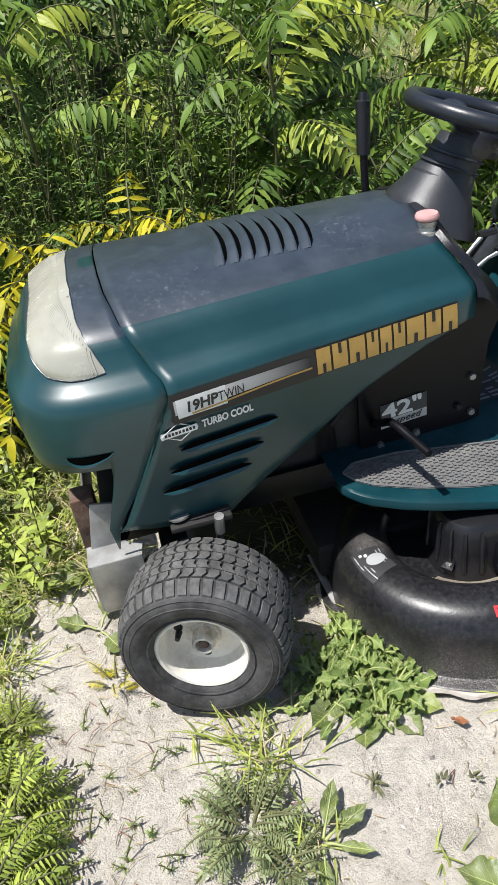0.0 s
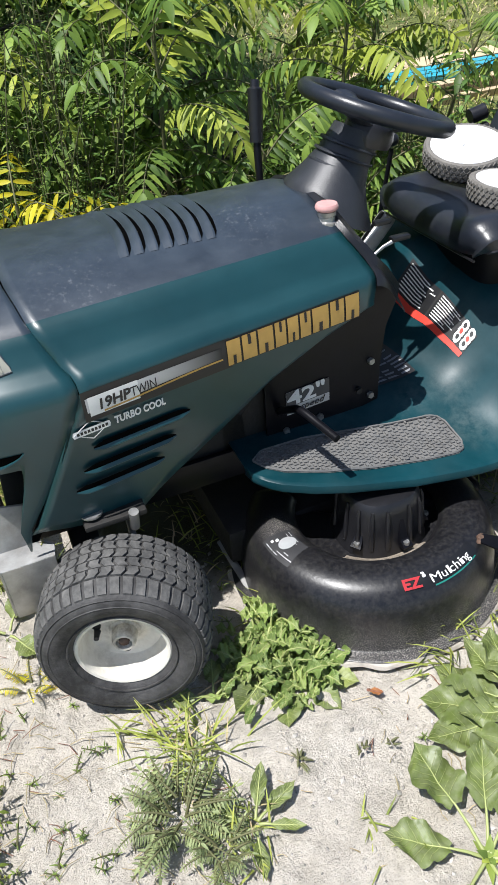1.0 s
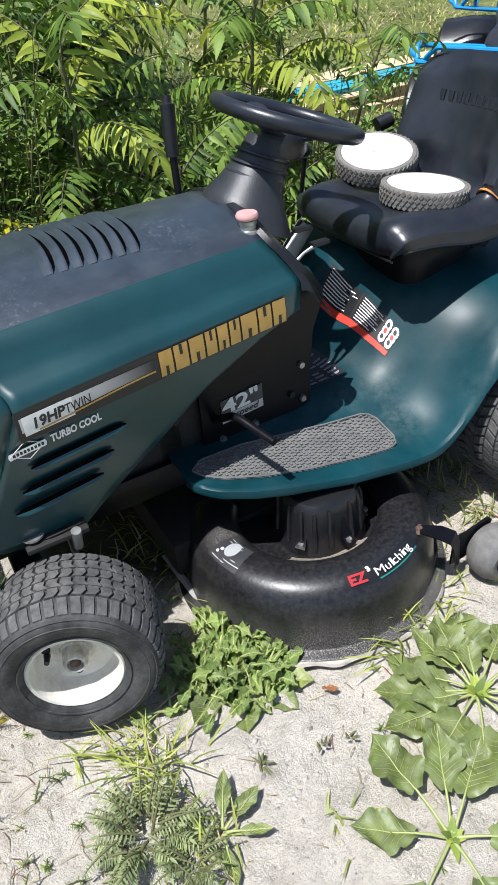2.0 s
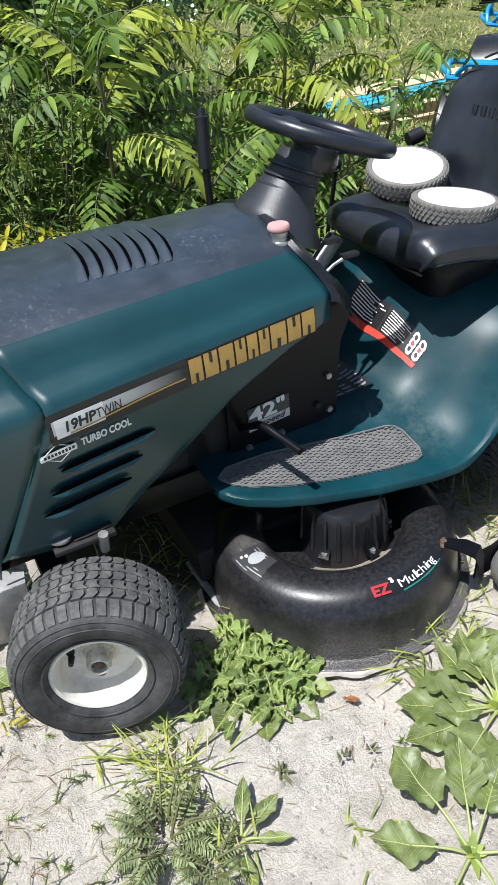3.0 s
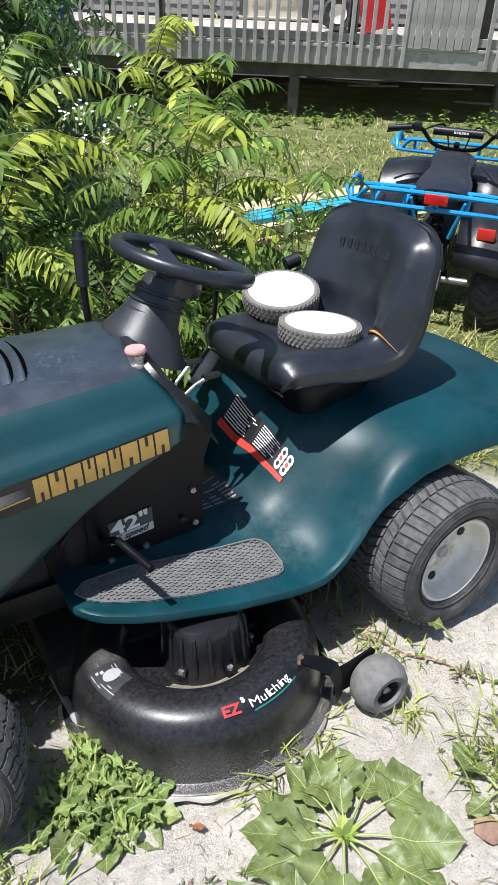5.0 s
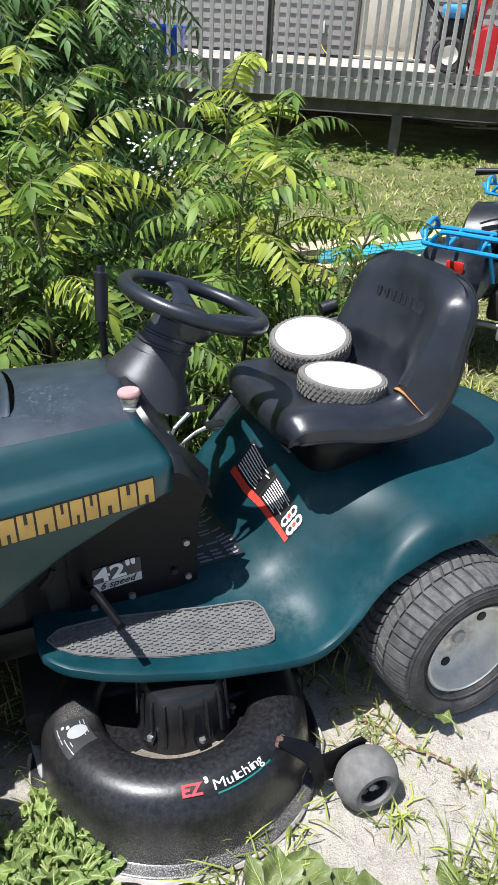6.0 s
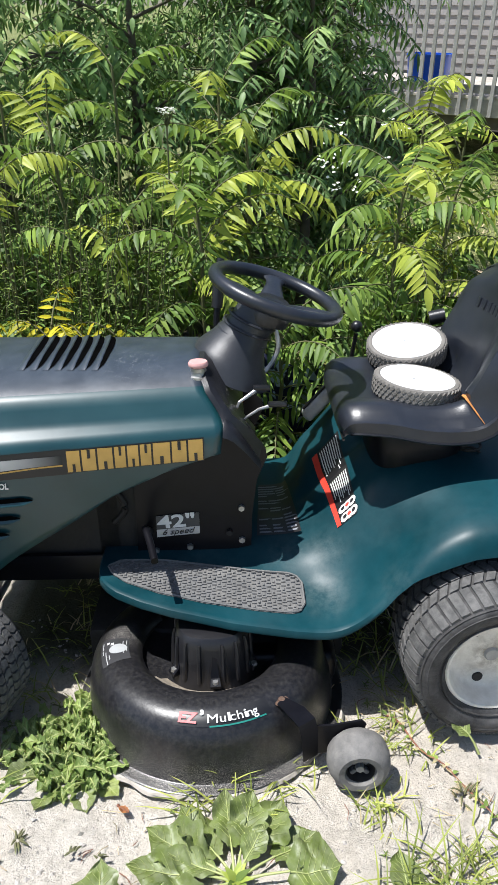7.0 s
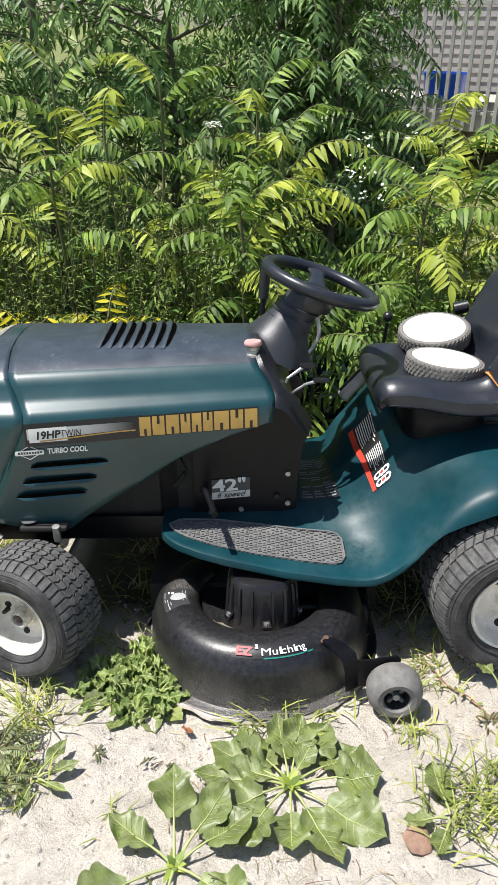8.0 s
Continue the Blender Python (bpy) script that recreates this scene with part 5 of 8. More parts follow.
def build_deck():
    deck = new("mowing_deck")
    deck.parent = mower
    deck["label"] = "black scuffed mowing deck close to the ground"
    cx, cy = 0.608, 0.164
    prof = [(0.318, 0.010), (0.318, 0.014), (0.300, 0.016), (0.293, 0.022), (0.290, 0.060), (0.284, 0.105), (0.274, 0.132), (0.258, 0.152), (0.238, 0.163), (0.215, 0.167), (0.190, 0.165), (0.172, 0.157), (0.160, 0.142), (0.150, 0.120), (0.0, 0.116)]
    pts = smooth_line([(r, 0, h) for r, h in prof], 3)
    rings = []
    for k in range(97):
        a = lerp(radians(140), radians(400), k / 96)
        c, s = math.cos(a), math.sin(a)
        ring = []
        for p in pts:
            r = p.x
            q = Vector((cx + r * c, cy + r * s, p.z))
            if a > radians(345):
                # the shell runs on to the rear as a broad shoulder
                t = sstep(radians(345), radians(400), a)
                q.z = lerp(q.z, max(q.z, min(0.165, 0.05 + (0.318 - r) * 1.2)), t)
            ring.append(q)
        rings.append(ring)
    shell = part("deck_shell", loft(rings), DECK_PAINT, deck, "glossy black deck shell with dirt along the edge")
    so = shell.modifiers.new("thick", "SOLIDIFY")
    so.thickness, so.offset = 0.003, -1
    part("deck_body", box((0.64, 0.72, 0.10), (0.62, 0.60, 0.085), 0.02), DARK, deck)
    part("deck_apron", box((0.26, 0.30, 0.09), (0.78, 0.28, 0.09), 0.03, segments=4), BLACK_PAINT, deck)
    # bare trim strip around the foot
    rows = [[(cx + r * math.cos(a), cy + r * math.sin(a), h + 0.002 * math.sin(a * 17)) for r, h in ((0.288, 0.020), (0.296, 0.014), (0.322 + 0.012 * noise.noise((a * 5, 0.3, 0)), 0.010), (0.326 + 0.012 * noise.noise((a * 5, 0.3, 0)), 0.003), (0.310, 0.001))] for a in np.linspace(radians(163), radians(352), 70)]
    part("deck_lip", loft(rows), PALE_DUST, deck, "steel lip caked with pale dried mud")
    part("front_strip", tube([(0.318, 0.165, 0.013), (0.312, 0.25, 0.022), (0.306, 0.335, 0.032)], 0.009, 6, flat=0.4), DULL_STEEL, deck)
    # dirt and clippings gathered inside the shoulder
    part("dry_grass", lathe([(0.168, 0.153), (0.158, 0.148), (0.146, 0.134), (0.128, 0.124)], 30, radians(222), radians(292)), material("dry clippings", (0.26, 0.22, 0.17), 0.95, var=0.3, scale=60, bump=0.8, bump_scale=150), deck, "pale dry clippings", matrix=Matrix.Translation((cx, cy, -0.004)))
    # ribbed belt cover
    rings = []
    top = []
    for k in range(48):
        a = 2 * math.pi * k / 48
        c, s = math.cos(a), math.sin(a)
        top.append((math.copysign(abs(c) ** 0.75, c), math.copysign(abs(s) ** 0.8, s)))
    for r, z in ((1.14, 0.116), (1.10, 0.130), (1.04, 0.146), (1.0, 0.170), (0.965, 0.222), (0.93, 0.240), (0.85, 0.2495), (0.5, 0.254), (0.05, 0.255)):
        rings.append([Vector((0.617 + 0.088 * r * c, 0.128 + 0.088 * r * s, z)) for c, s in top])
    cover = part("belt_cover", loft(rings, closed=True, cap=True), BLACK_PLASTIC, deck, "black ribbed belt cover")
    for k in range(10):
        a = radians(165 + 210 * k / 9)
        c, s = math.cos(a), math.sin(a)
        c, s = math.copysign(abs(c) ** 0.75, c), math.copysign(abs(s) ** 0.8, s)
        p0, p1, p2 = (Vector((0.617 + 0.088 * r * c, 0.128 + 0.088 * r * s, z)) for r, z in ((1.045, 0.140), (0.99, 0.222), (0.95, 0.238)))
        part("rib", tube([p0, p1, p2], [0.0060, 0.0048, 0.003], 8), BLACK_PLASTIC, cover)
    for a in (215, 275, 335):
        c, s = math.cos(radians(a)), math.sin(radians(a))
        p = Vector((0.617 + 0.105 * c, 0.128 + 0.105 * s, 0.155))
        bm = bmesh.new()
        bmesh.ops.create_cone(bm, cap_ends=True, segments=6, radius1=0.008, radius2=0.007, depth=0.007)
        part("cover_bolt", bm, STEEL, cover, smooth=False, matrix=Matrix.Translation(p))
    for a, grow in ((215, 1.28), (275, 1.30), (335, 1.25)):
        rows = []
        for r, z, hw in ((0.96, 0.215, 0.004), (1.02, 0.185, 0.007), (1.12, 0.160, 0.010), (grow, 0.150, 0.012), (grow, 0.144, 0.012)):
            d, s = Vector((math.cos(radians(a)), math.sin(radians(a)), 0)), Vector((-math.sin(radians(a)), math.cos(radians(a)), 0))
            p = Vector((0.617, 0.128, z)) + d * (0.088 * r)
            rows.append([p - s * hw - d * 0.02, p - s * hw, p + s * hw, p + s * hw - d * 0.02])
        part("cover_foot", loft(rows, closed=True, cap=True), BLACK_PAINT, cover)

    def on_shell(ang, r):
        zz = curve1(sorted((p.x, p.z) for p in pts), r)
        return Vector((cx + r * math.cos(ang), cy + r * math.sin(ang), zz))

    def arc_patch(name, a0, a1, r0, r1, out, mat, label="", n=14, parent=deck):
        rows = []
        for i in range(n + 1):
            a = radians(lerp(a0, a1, i / n))
            rows.append([on_shell(a, lerp(r0, r1, k / 4)) + Vector((0, 0, out)) for k in range(5)])
        return part(name, loft(rows), mat, parent, label)
    lab = arc_patch("mulching_label", 255, 302, 0.264, 0.236, 0.0014, DECAL_BLACK, "black, teal and red label with white lettering")
    arc_patch("teal_underline", 272, 299, 0.2650, 0.2628, 0.0022, DECAL_TEAL, parent=lab)
    for text, a0, size, wd, mat, r in (("EZ", 257, 0.030, 0.040, DARK_RED, 0.259), ("3", 267.5, 0.015, 0.008, DECAL_WHITE, 0.245)):
        p, q = on_shell(radians(a0), r), on_shell(radians(a0 + 8), r)
        u = on_shell(radians(a0 + 4), r - 0.025) - on_shell(radians(a0 + 4), r)
        lettering(text, size, mat, lab, plane_at(p + Vector((0, -0.0015, 0.004)), q - p, u), label=("red lettering EZ" if text == "EZ" else "small raised white 3"), width=wd, bold=0.0012)
    a = 270.5
    for ch, wd in zip("Mulching", (0.024, 0.013, 0.006, 0.0135, 0.013, 0.006, 0.013, 0.012)):
        wd *= 1.16
        p, q = on_shell(radians(a), 0.259), on_shell(radians(a + 3), 0.259)
        u = on_shell(radians(a + 1.5), 0.240) - on_shell(radians(a + 1.5), 0.259)
        lettering(ch, 0.026, DECAL_WHITE, lab, plane_at(p + Vector((0, -0.0015, 0.004)), q - p, u), name="letter", width=wd * 0.80, bold=0.0)
        a += math.degrees(wd / 0.259)
    # warning decal with a pale oval
    dec = arc_patch("safety_decal", 180, 201, 0.255, 0.190, 0.0014, material("grey black decal", (0.03, 0.03, 0.032), 0.5), "worn safety decal with a pale oval")
    c0 = on_shell(radians(190), 0.215)
    rows = []
    for r in (0.0001, 1.0):
        rows.append([])
        for j in range(25):
            an = 2 * math.pi * j / 24
            rr = 0.215 + 0.021 * r * math.cos(an)
            aa = radians(190) + 0.075 * r * math.sin(an)
            rows[-1].append(on_shell(aa, rr) + Vector((0, 0, 0.0026)))
    part("pale_oval", loft(rows), DECAL_SILVER, dec)
    rnd = random.Random(3)
    for k in range(14):
        a0 = 181.5 + rnd.random() * 16
        r0 = rnd.choice((0.195, 0.203, 0.236, 0.243, 0.249))
        arc_patch("print_bar", a0, a0 + 2.5 + rnd.random() * 2, r0, r0 + 0.0018, 0.0020, DECAL_SILVER, n=3, parent=dec)
    arc_patch("print_dot", 183, 184.6, 0.236, 0.2415, 0.0024, DECAL_WHITE, n=3, parent=dec)
    arc_patch("print_dot", 184, 186, 0.226, 0.2325, 0.0024, DECAL_WHITE, n=3, parent=dec)
    # strap, bolt and gauge wheel
    part("strap_bolt", lathe([(0.0, 0.008), (0.007, 0.007), (0.009, 0.003), (0.016, 0.002), (0.017, 0.0)], 18), RUST, deck, "rusty bolt head", matrix=Matrix.Translation((0.770, -0.036, 0.153)))
    rows = []
    for p, wv in (((0.768, -0.040, 0.160), (0.008, 0.010, 0)), ((0.800, -0.070, 0.156), (0.016, 0.014, 0)), ((0.820, -0.090, 0.145), (0.018, 0.012, 0)), ((0.826, -0.098, 0.120), (0.018, 0.012, 0)), ((0.828, -0.102, 0.060), (0.016, 0.010, 0))):
        p, wv = Vector(p), Vector(wv)
        rows.append([p - wv, p + wv, p + wv + Vector((0, 0, -0.004)), p - wv + Vector((0, 0, -0.004))])
    part("deck_strap", loft(rows, closed=True, cap=True), BLACK_PAINT, deck, "black bent steel strap")
    bm = bmesh.new()
    outline = [(0.835, 0.040), (0.840, 0.118), (0.875, 0.120), (0.938, 0.132), (0.948, 0.120), (0.928, 0.076), (0.890, 0.046)]
    a = [bm.verts.new((x, -0.075, z)) for x, z in outline]
    bm.faces.new(a)
    r = bmesh.ops.extrude_face_region(bm, geom=bm.faces[:])
    bmesh.ops.translate(bm, verts=[v for v in r["geom"] if isinstance(v, bmesh.types.BMVert)], vec=(0, 0.005, 0))
    part("wheel_bracket", bm, BLACK_PAINT, deck, "black gauge wheel bracket")
    gm = Matrix.Translation((0.927, -0.135, 0.066)) @ Matrix.Rotation(radians(90), 4, "X")
    gw = part("gauge_wheel", lathe([(0.030, 0.012), (0.034, 0.020), (0.046, 0.022), (0.058, 0.012), (0.0655, -0.006), (0.067, -0.022), (0.064, -0.042), (0.052, -0.056), (0.02, -0.058), (0.0, -0.058)], 40), GAUGE_GREY, deck, "small grey plastic gauge wheel", matrix=gm)
    part("wheel_dish", lathe([(0.031, 0.013), (0.028, 0.002), (0.024, -0.012), (0.0, -0.012)], 28), DARK, gw)
    for k in range(4):
        a = math.pi / 4 + k * math.pi / 2
        part("dish_web", box((0.014, 0.010, 0.012), (0.019 * math.cos(a), 0.019 * math.sin(a), -0.004), 0.003, rot=Matrix.Rotation(a, 4, "Z")), GAUGE_GREY, gw)
    bm = bmesh.new()
    bmesh.ops.create_cone(bm, cap_ends=True, segments=6, radius1=0.010, radius2=0.009, depth=0.012, matrix=Matrix.Translation((0, 0, 0.002)))
    part("wheel_bolt", bm, DULL_STEEL, gw, smooth=False)


build_deck()


def small_wheel(centre, normal, name="mower_wheel", label=""):
    """A loose push-mower wheel with a knobbly tyre and a white plastic centre."""
    n = Vector(normal).normalized()
    m = LEAN @ Matrix.Translation(centre) @ n.to_track_quat("Z", "Y").to_matrix().to_4x4()
    t = thing(name, label, "wheel", m, group="loose wheels on the seat")
    part("tyre", lathe([(0.0865, 0.0415), (0.091, 0.0435), (0.097, 0.042), (0.1000, 0.037), (0.1010, 0.022), (0.1000, 0.006), (0.096, 0.001), (0.080, 0.0)], 56), LIGHT_RUBBER, t, "grey knobbly tyre")
    bm = bmesh.new()
    for k in range(46):
        for q in range(4):
            a = 2 * math.pi * (k + 0.5 * (q % 2)) / 46
            z = 0.0065 + 0.0098 * q
            r = 0.1008 - (0.0012 if q in (0, 3) else 0)
            box((0.005, 0.0092, 0.0075), (r * math.cos(a), r * math.sin(a), z), 0, bm=bm, rot=Matrix.Rotation(a, 4, "Z") @ Matrix.Rotation(radians(45), 4, "X"))
    tagged(part("tread", bm, LIGHT_RUBBER, t, smooth=False), kind="stuff")
    part("wheel_disc", lathe([(0.0, 0.034), (0.009, 0.034), (0.010, 0.038), (0.014, 0.038), (0.016, 0.036), (0.062, 0.037), (0.076, 0.040), (0.084, 0.0420), (0.0875, 0.0428), (0.0875, 0.010)], 56), WHITE_PLASTIC, t, "white plastic wheel centre")
    return t


small_wheel((1.128, 0.602, 0.7213), (-0.1156, -0.2277, 1), label="loose white wheel with knobbly grey tyre on the seat")
small_wheel((1.106, 0.3925, 0.6887), (0.1027, -0.0177, 1), label="loose white wheel with grey tyre lying on the vinyl seat")

# ---- the yard behind: raised wooden deck, house wall, things on the deck ----
DECK = Matrix.Translation((4.13, 6.13, 0)) @ Matrix.Rotation(math.atan2(-0.485, 0.875), 4, "Z")  # x along the deck's front, y away
GREY_WOOD = material("weathered grey wood", (0.37, 0.35, 0.325), 0.85, var=0.3, scale=6, bump=0.3, bump_scale=60, object_random=0.14)
DARK_WOOD = material("dark brown wood", (0.10, 0.088, 0.075), 0.9, var=0.4, scale=5, bump=0.3, bump_scale=50, object_random=0.15)
SIDING = material("grey brown siding", (0.29, 0.27, 0.25), 0.75, var=0.12, scale=4, bump=0.1, bump_scale=40, object_random=0.06)
DOOR_PAINT = material("cream door paint", (0.60, 0.54, 0.43), 0.55, var=0.1, scale=5)
FLOOR_WOOD = material("pale weathered boards", (0.42, 0.38, 0.33), 0.9, var=0.25, scale=5, bump=0.2, bump_scale=40, object_random=0.12)
BLUE_PLASTIC = material("blue plastic", (0.008, 0.09, 0.55), 0.4, var=0.1, scale=8)
RED_PAINT = material("red paint", (0.50, 0.02, 0.025), 0.35, var=0.15, scale=8)
BLUE_RACK = material("bright blue paint", (0.015, 0.27, 0.60), 0.35, var=0.08, scale=10, coat=0.2)
TURQ = material("turquoise painted board", (0.02, 0.33, 0.44), 0.55, var=0.2, scale=6, dust=0.15)
RAW_WOOD = material("raw pine lumber", (0.52, 0.40, 0.25), 0.8, var=0.2, scale=9, bump=0.15, bump_scale=40, object_random=0.1)
BROWN_WOOD = material("reddish old board", (0.20, 0.12, 0.075), 0.85, var=0.3, scale=9, bump=0.2, bump_scale=50)
TARP = material("white plastic sheet", (0.80, 0.80, 0.80), 0.45, var=0.06, scale=8, bump=0.2, bump_scale=25)
YELLOW = material("yellow cord", (0.60, 0.50, 0.05), 0.5, var=0.1)

_shared = {}


def shared(name, key, make, mat, parent, matrix, label=""):
    """A part on a mesh that alike parts share."""
    if key not in _shared:
        bm = make()
        me = bpy.data.meshes.new(name)
        bmesh.ops.recalc_face_normals(bm, faces=bm.faces)
        bm.to_mesh(me)
        bm.free()
        me.materials.append(mat)
        _shared[key] = me
    ob = new(name, _shared[key])
    ob.parent = parent
    ob.matrix_basis = matrix
    if label:
        ob["label"] = label
    return ob


def T(x, y, z):
    return Matrix.Translation((x, y, z))


def build_porch():
    rnd = random.Random(11)
    porch = thing("wooden_deck", "weathered grey raised wooden deck with picket railing", "deck", DECK)
    fz = 0.70
    x0, x1, depth = -4.2, 5.2, 2.45
    part("rim_board", box((x1 - x0, 0.04, 0.17), ((x0 + x1) / 2, 0.045, fz - 0.10), 0.004), GREY_WOOD, porch, "grey rim board", smooth=False)
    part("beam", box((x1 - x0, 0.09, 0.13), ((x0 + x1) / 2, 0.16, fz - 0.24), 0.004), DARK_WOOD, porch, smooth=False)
    n = int(depth / 0.145)
    for k in range(n):
        shared("floor_board", "floor_board", lambda: box((x1 - x0, 0.139, 0.028), (0, 0, 0), 0.003, segments=1), FLOOR_WOOD, porch, T((x0 + x1) / 2, 0.08 + 0.145 * k, fz - 0.012))
    s = x0 + 0.03
    while s < x1:
        if not (1.56 < s < 2.26):
            tilt = rnd.uniform(-0.006, 0.006)
            shared("picket", "picket", lambda: box((0.037, 0.034, 1.16), (0, 0, 0.58), 0.003, segments=1), GREY_WOOD, porch, T(s + rnd.uniform(-0.004, 0.004), 0.005 + rnd.uniform(-0.003, 0.003), fz - 0.175 + rnd.uniform(-0.008, 0.008)) @ Matrix.Rotation(tilt, 4, "Y"))
        s += 0.1035
    s = 1.575
    while s < 2.25:
        shared("gate_board", "gate_board", lambda: box((0.072, 0.022, 1.15), (0, 0, 0.575), 0.003, segments=1), GREY_WOOD, porch, T(s, 0.012, fz - 0.01 + rnd.uniform(-0.012, 0.012)))
        s += 0.079
    for s in (-2.72, -0.84, 1.02, 2.30, 4.2):
        shared("rail_post", "rail_post", lambda: box((0.088, 0.088, 1.14), (0, 0, 0.57), 0.004, segments=1), DARK_WOOD, porch, T(s, 0.11, fz - 0.12))
    for z in (0.06, 0.98):
        part("rail", box((x1 - x0, 0.038, 0.075), ((x0 + x1) / 2, 0.045, fz + z), 0.004), GREY_WOOD, porch, smooth=False)
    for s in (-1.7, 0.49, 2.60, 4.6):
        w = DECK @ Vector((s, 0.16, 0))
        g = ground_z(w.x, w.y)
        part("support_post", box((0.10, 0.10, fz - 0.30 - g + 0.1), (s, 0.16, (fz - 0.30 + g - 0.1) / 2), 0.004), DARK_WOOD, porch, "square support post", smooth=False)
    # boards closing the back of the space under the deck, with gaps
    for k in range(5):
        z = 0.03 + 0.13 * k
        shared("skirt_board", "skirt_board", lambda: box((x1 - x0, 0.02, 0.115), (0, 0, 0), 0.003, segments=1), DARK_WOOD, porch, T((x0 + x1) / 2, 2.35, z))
    # planks stored below
    for k in range(14):
        a = rnd.uniform(-0.2, 0.2)
        w = DECK @ Vector((0.9 + rnd.random() * 2.6, 0, 0))
        part("stored_plank", box((rnd.uniform(0.25, 0.9), 0.05, 0.016), (0, 0, 0), 0.003), GREY_WOOD, porch, matrix=T(0.8 + 2.6 * rnd.random(), rnd.uniform(0.8, 2.0), 0.05 + rnd.random() * 0.30) @ Matrix.Rotation(a, 4, "Z") @ Matrix.Rotation(rnd.uniform(-0.12, 0.12), 4, "Y"), smooth=False)

    wall = tagged(part("wall_house", box((12.0, 0.16, 3.4), (0.5, depth + 0.12, 1.6), 0.0), SIDING, None, smooth=False, matrix=DECK), "house wall with grey brown lap siding", "wall", kind="structure")
    prof = [(0, 0), (-0.022, 0.004), (-0.006, 0.108), (0, 0.11)]
    for k in range(16):
        z = fz + 0.02 + 0.105 * k
        for a, b in ((-5.4, -0.06), (0.78, 6.5)):
            def lap(a=a, b=b):
                bm = bmesh.new()
                return loft([[Vector((x, p[0], p[1])) for p in prof] for x in (a, b)], bm=bm, closed=True, cap=True)
            shared("siding_board", ("lap", a), lap, SIDING, wall, T(0, depth + 0.04, z))
    door = thing("entry_door", "closed cream panelled door in dark frame", "door", DECK @ T(0.36, depth + 0.03, fz + 0.02))
    part("leaf", box((0.70, 0.04, 1.98), (0, 0, 0.99), 0.004), DOOR_PAINT, door, smooth=False)
    for x in (-0.16, 0.16):
        for z, h in ((0.38, 0.50), (1.10, 0.66), (1.68, 0.28)):
            part("panel", box((0.24, 0.012, h), (x, -0.024, z), 0.006), DOOR_PAINT, door)
    for x in (-0.39, 0.39):
        part("jamb", box((0.07, 0.07, 2.05), (x, -0.01, 1.02), 0.004), DARK_WOOD, door, smooth=False)
    part("sill", box((0.86, 0.10, 0.035), (0, -0.03, 0.0), 0.005), DOOR_PAINT, door)
    outlet = thing("wall_outlet", "small pale outlet box with yellow cord", "outlet", DECK @ T(-0.44, depth + 0.0, 1.02))
    part("plate", box((0.075, 0.03, 0.13), (0, 0, 0), 0.006), WHITE_PLASTIC, outlet)
    part("cord", tube(smooth_line([(0.0, -0.02, -0.02), (-0.01, -0.03, -0.12), (0.03, -0.05, -0.22), (0.10, -0.2, -0.31), (-0.15, -0.5, -0.315), (-0.5, -0.6, -0.315), (-0.9, -0.4, -0.315)], 6), 0.006, 6), YELLOW, outlet, "yellow extension cord")


build_porch()


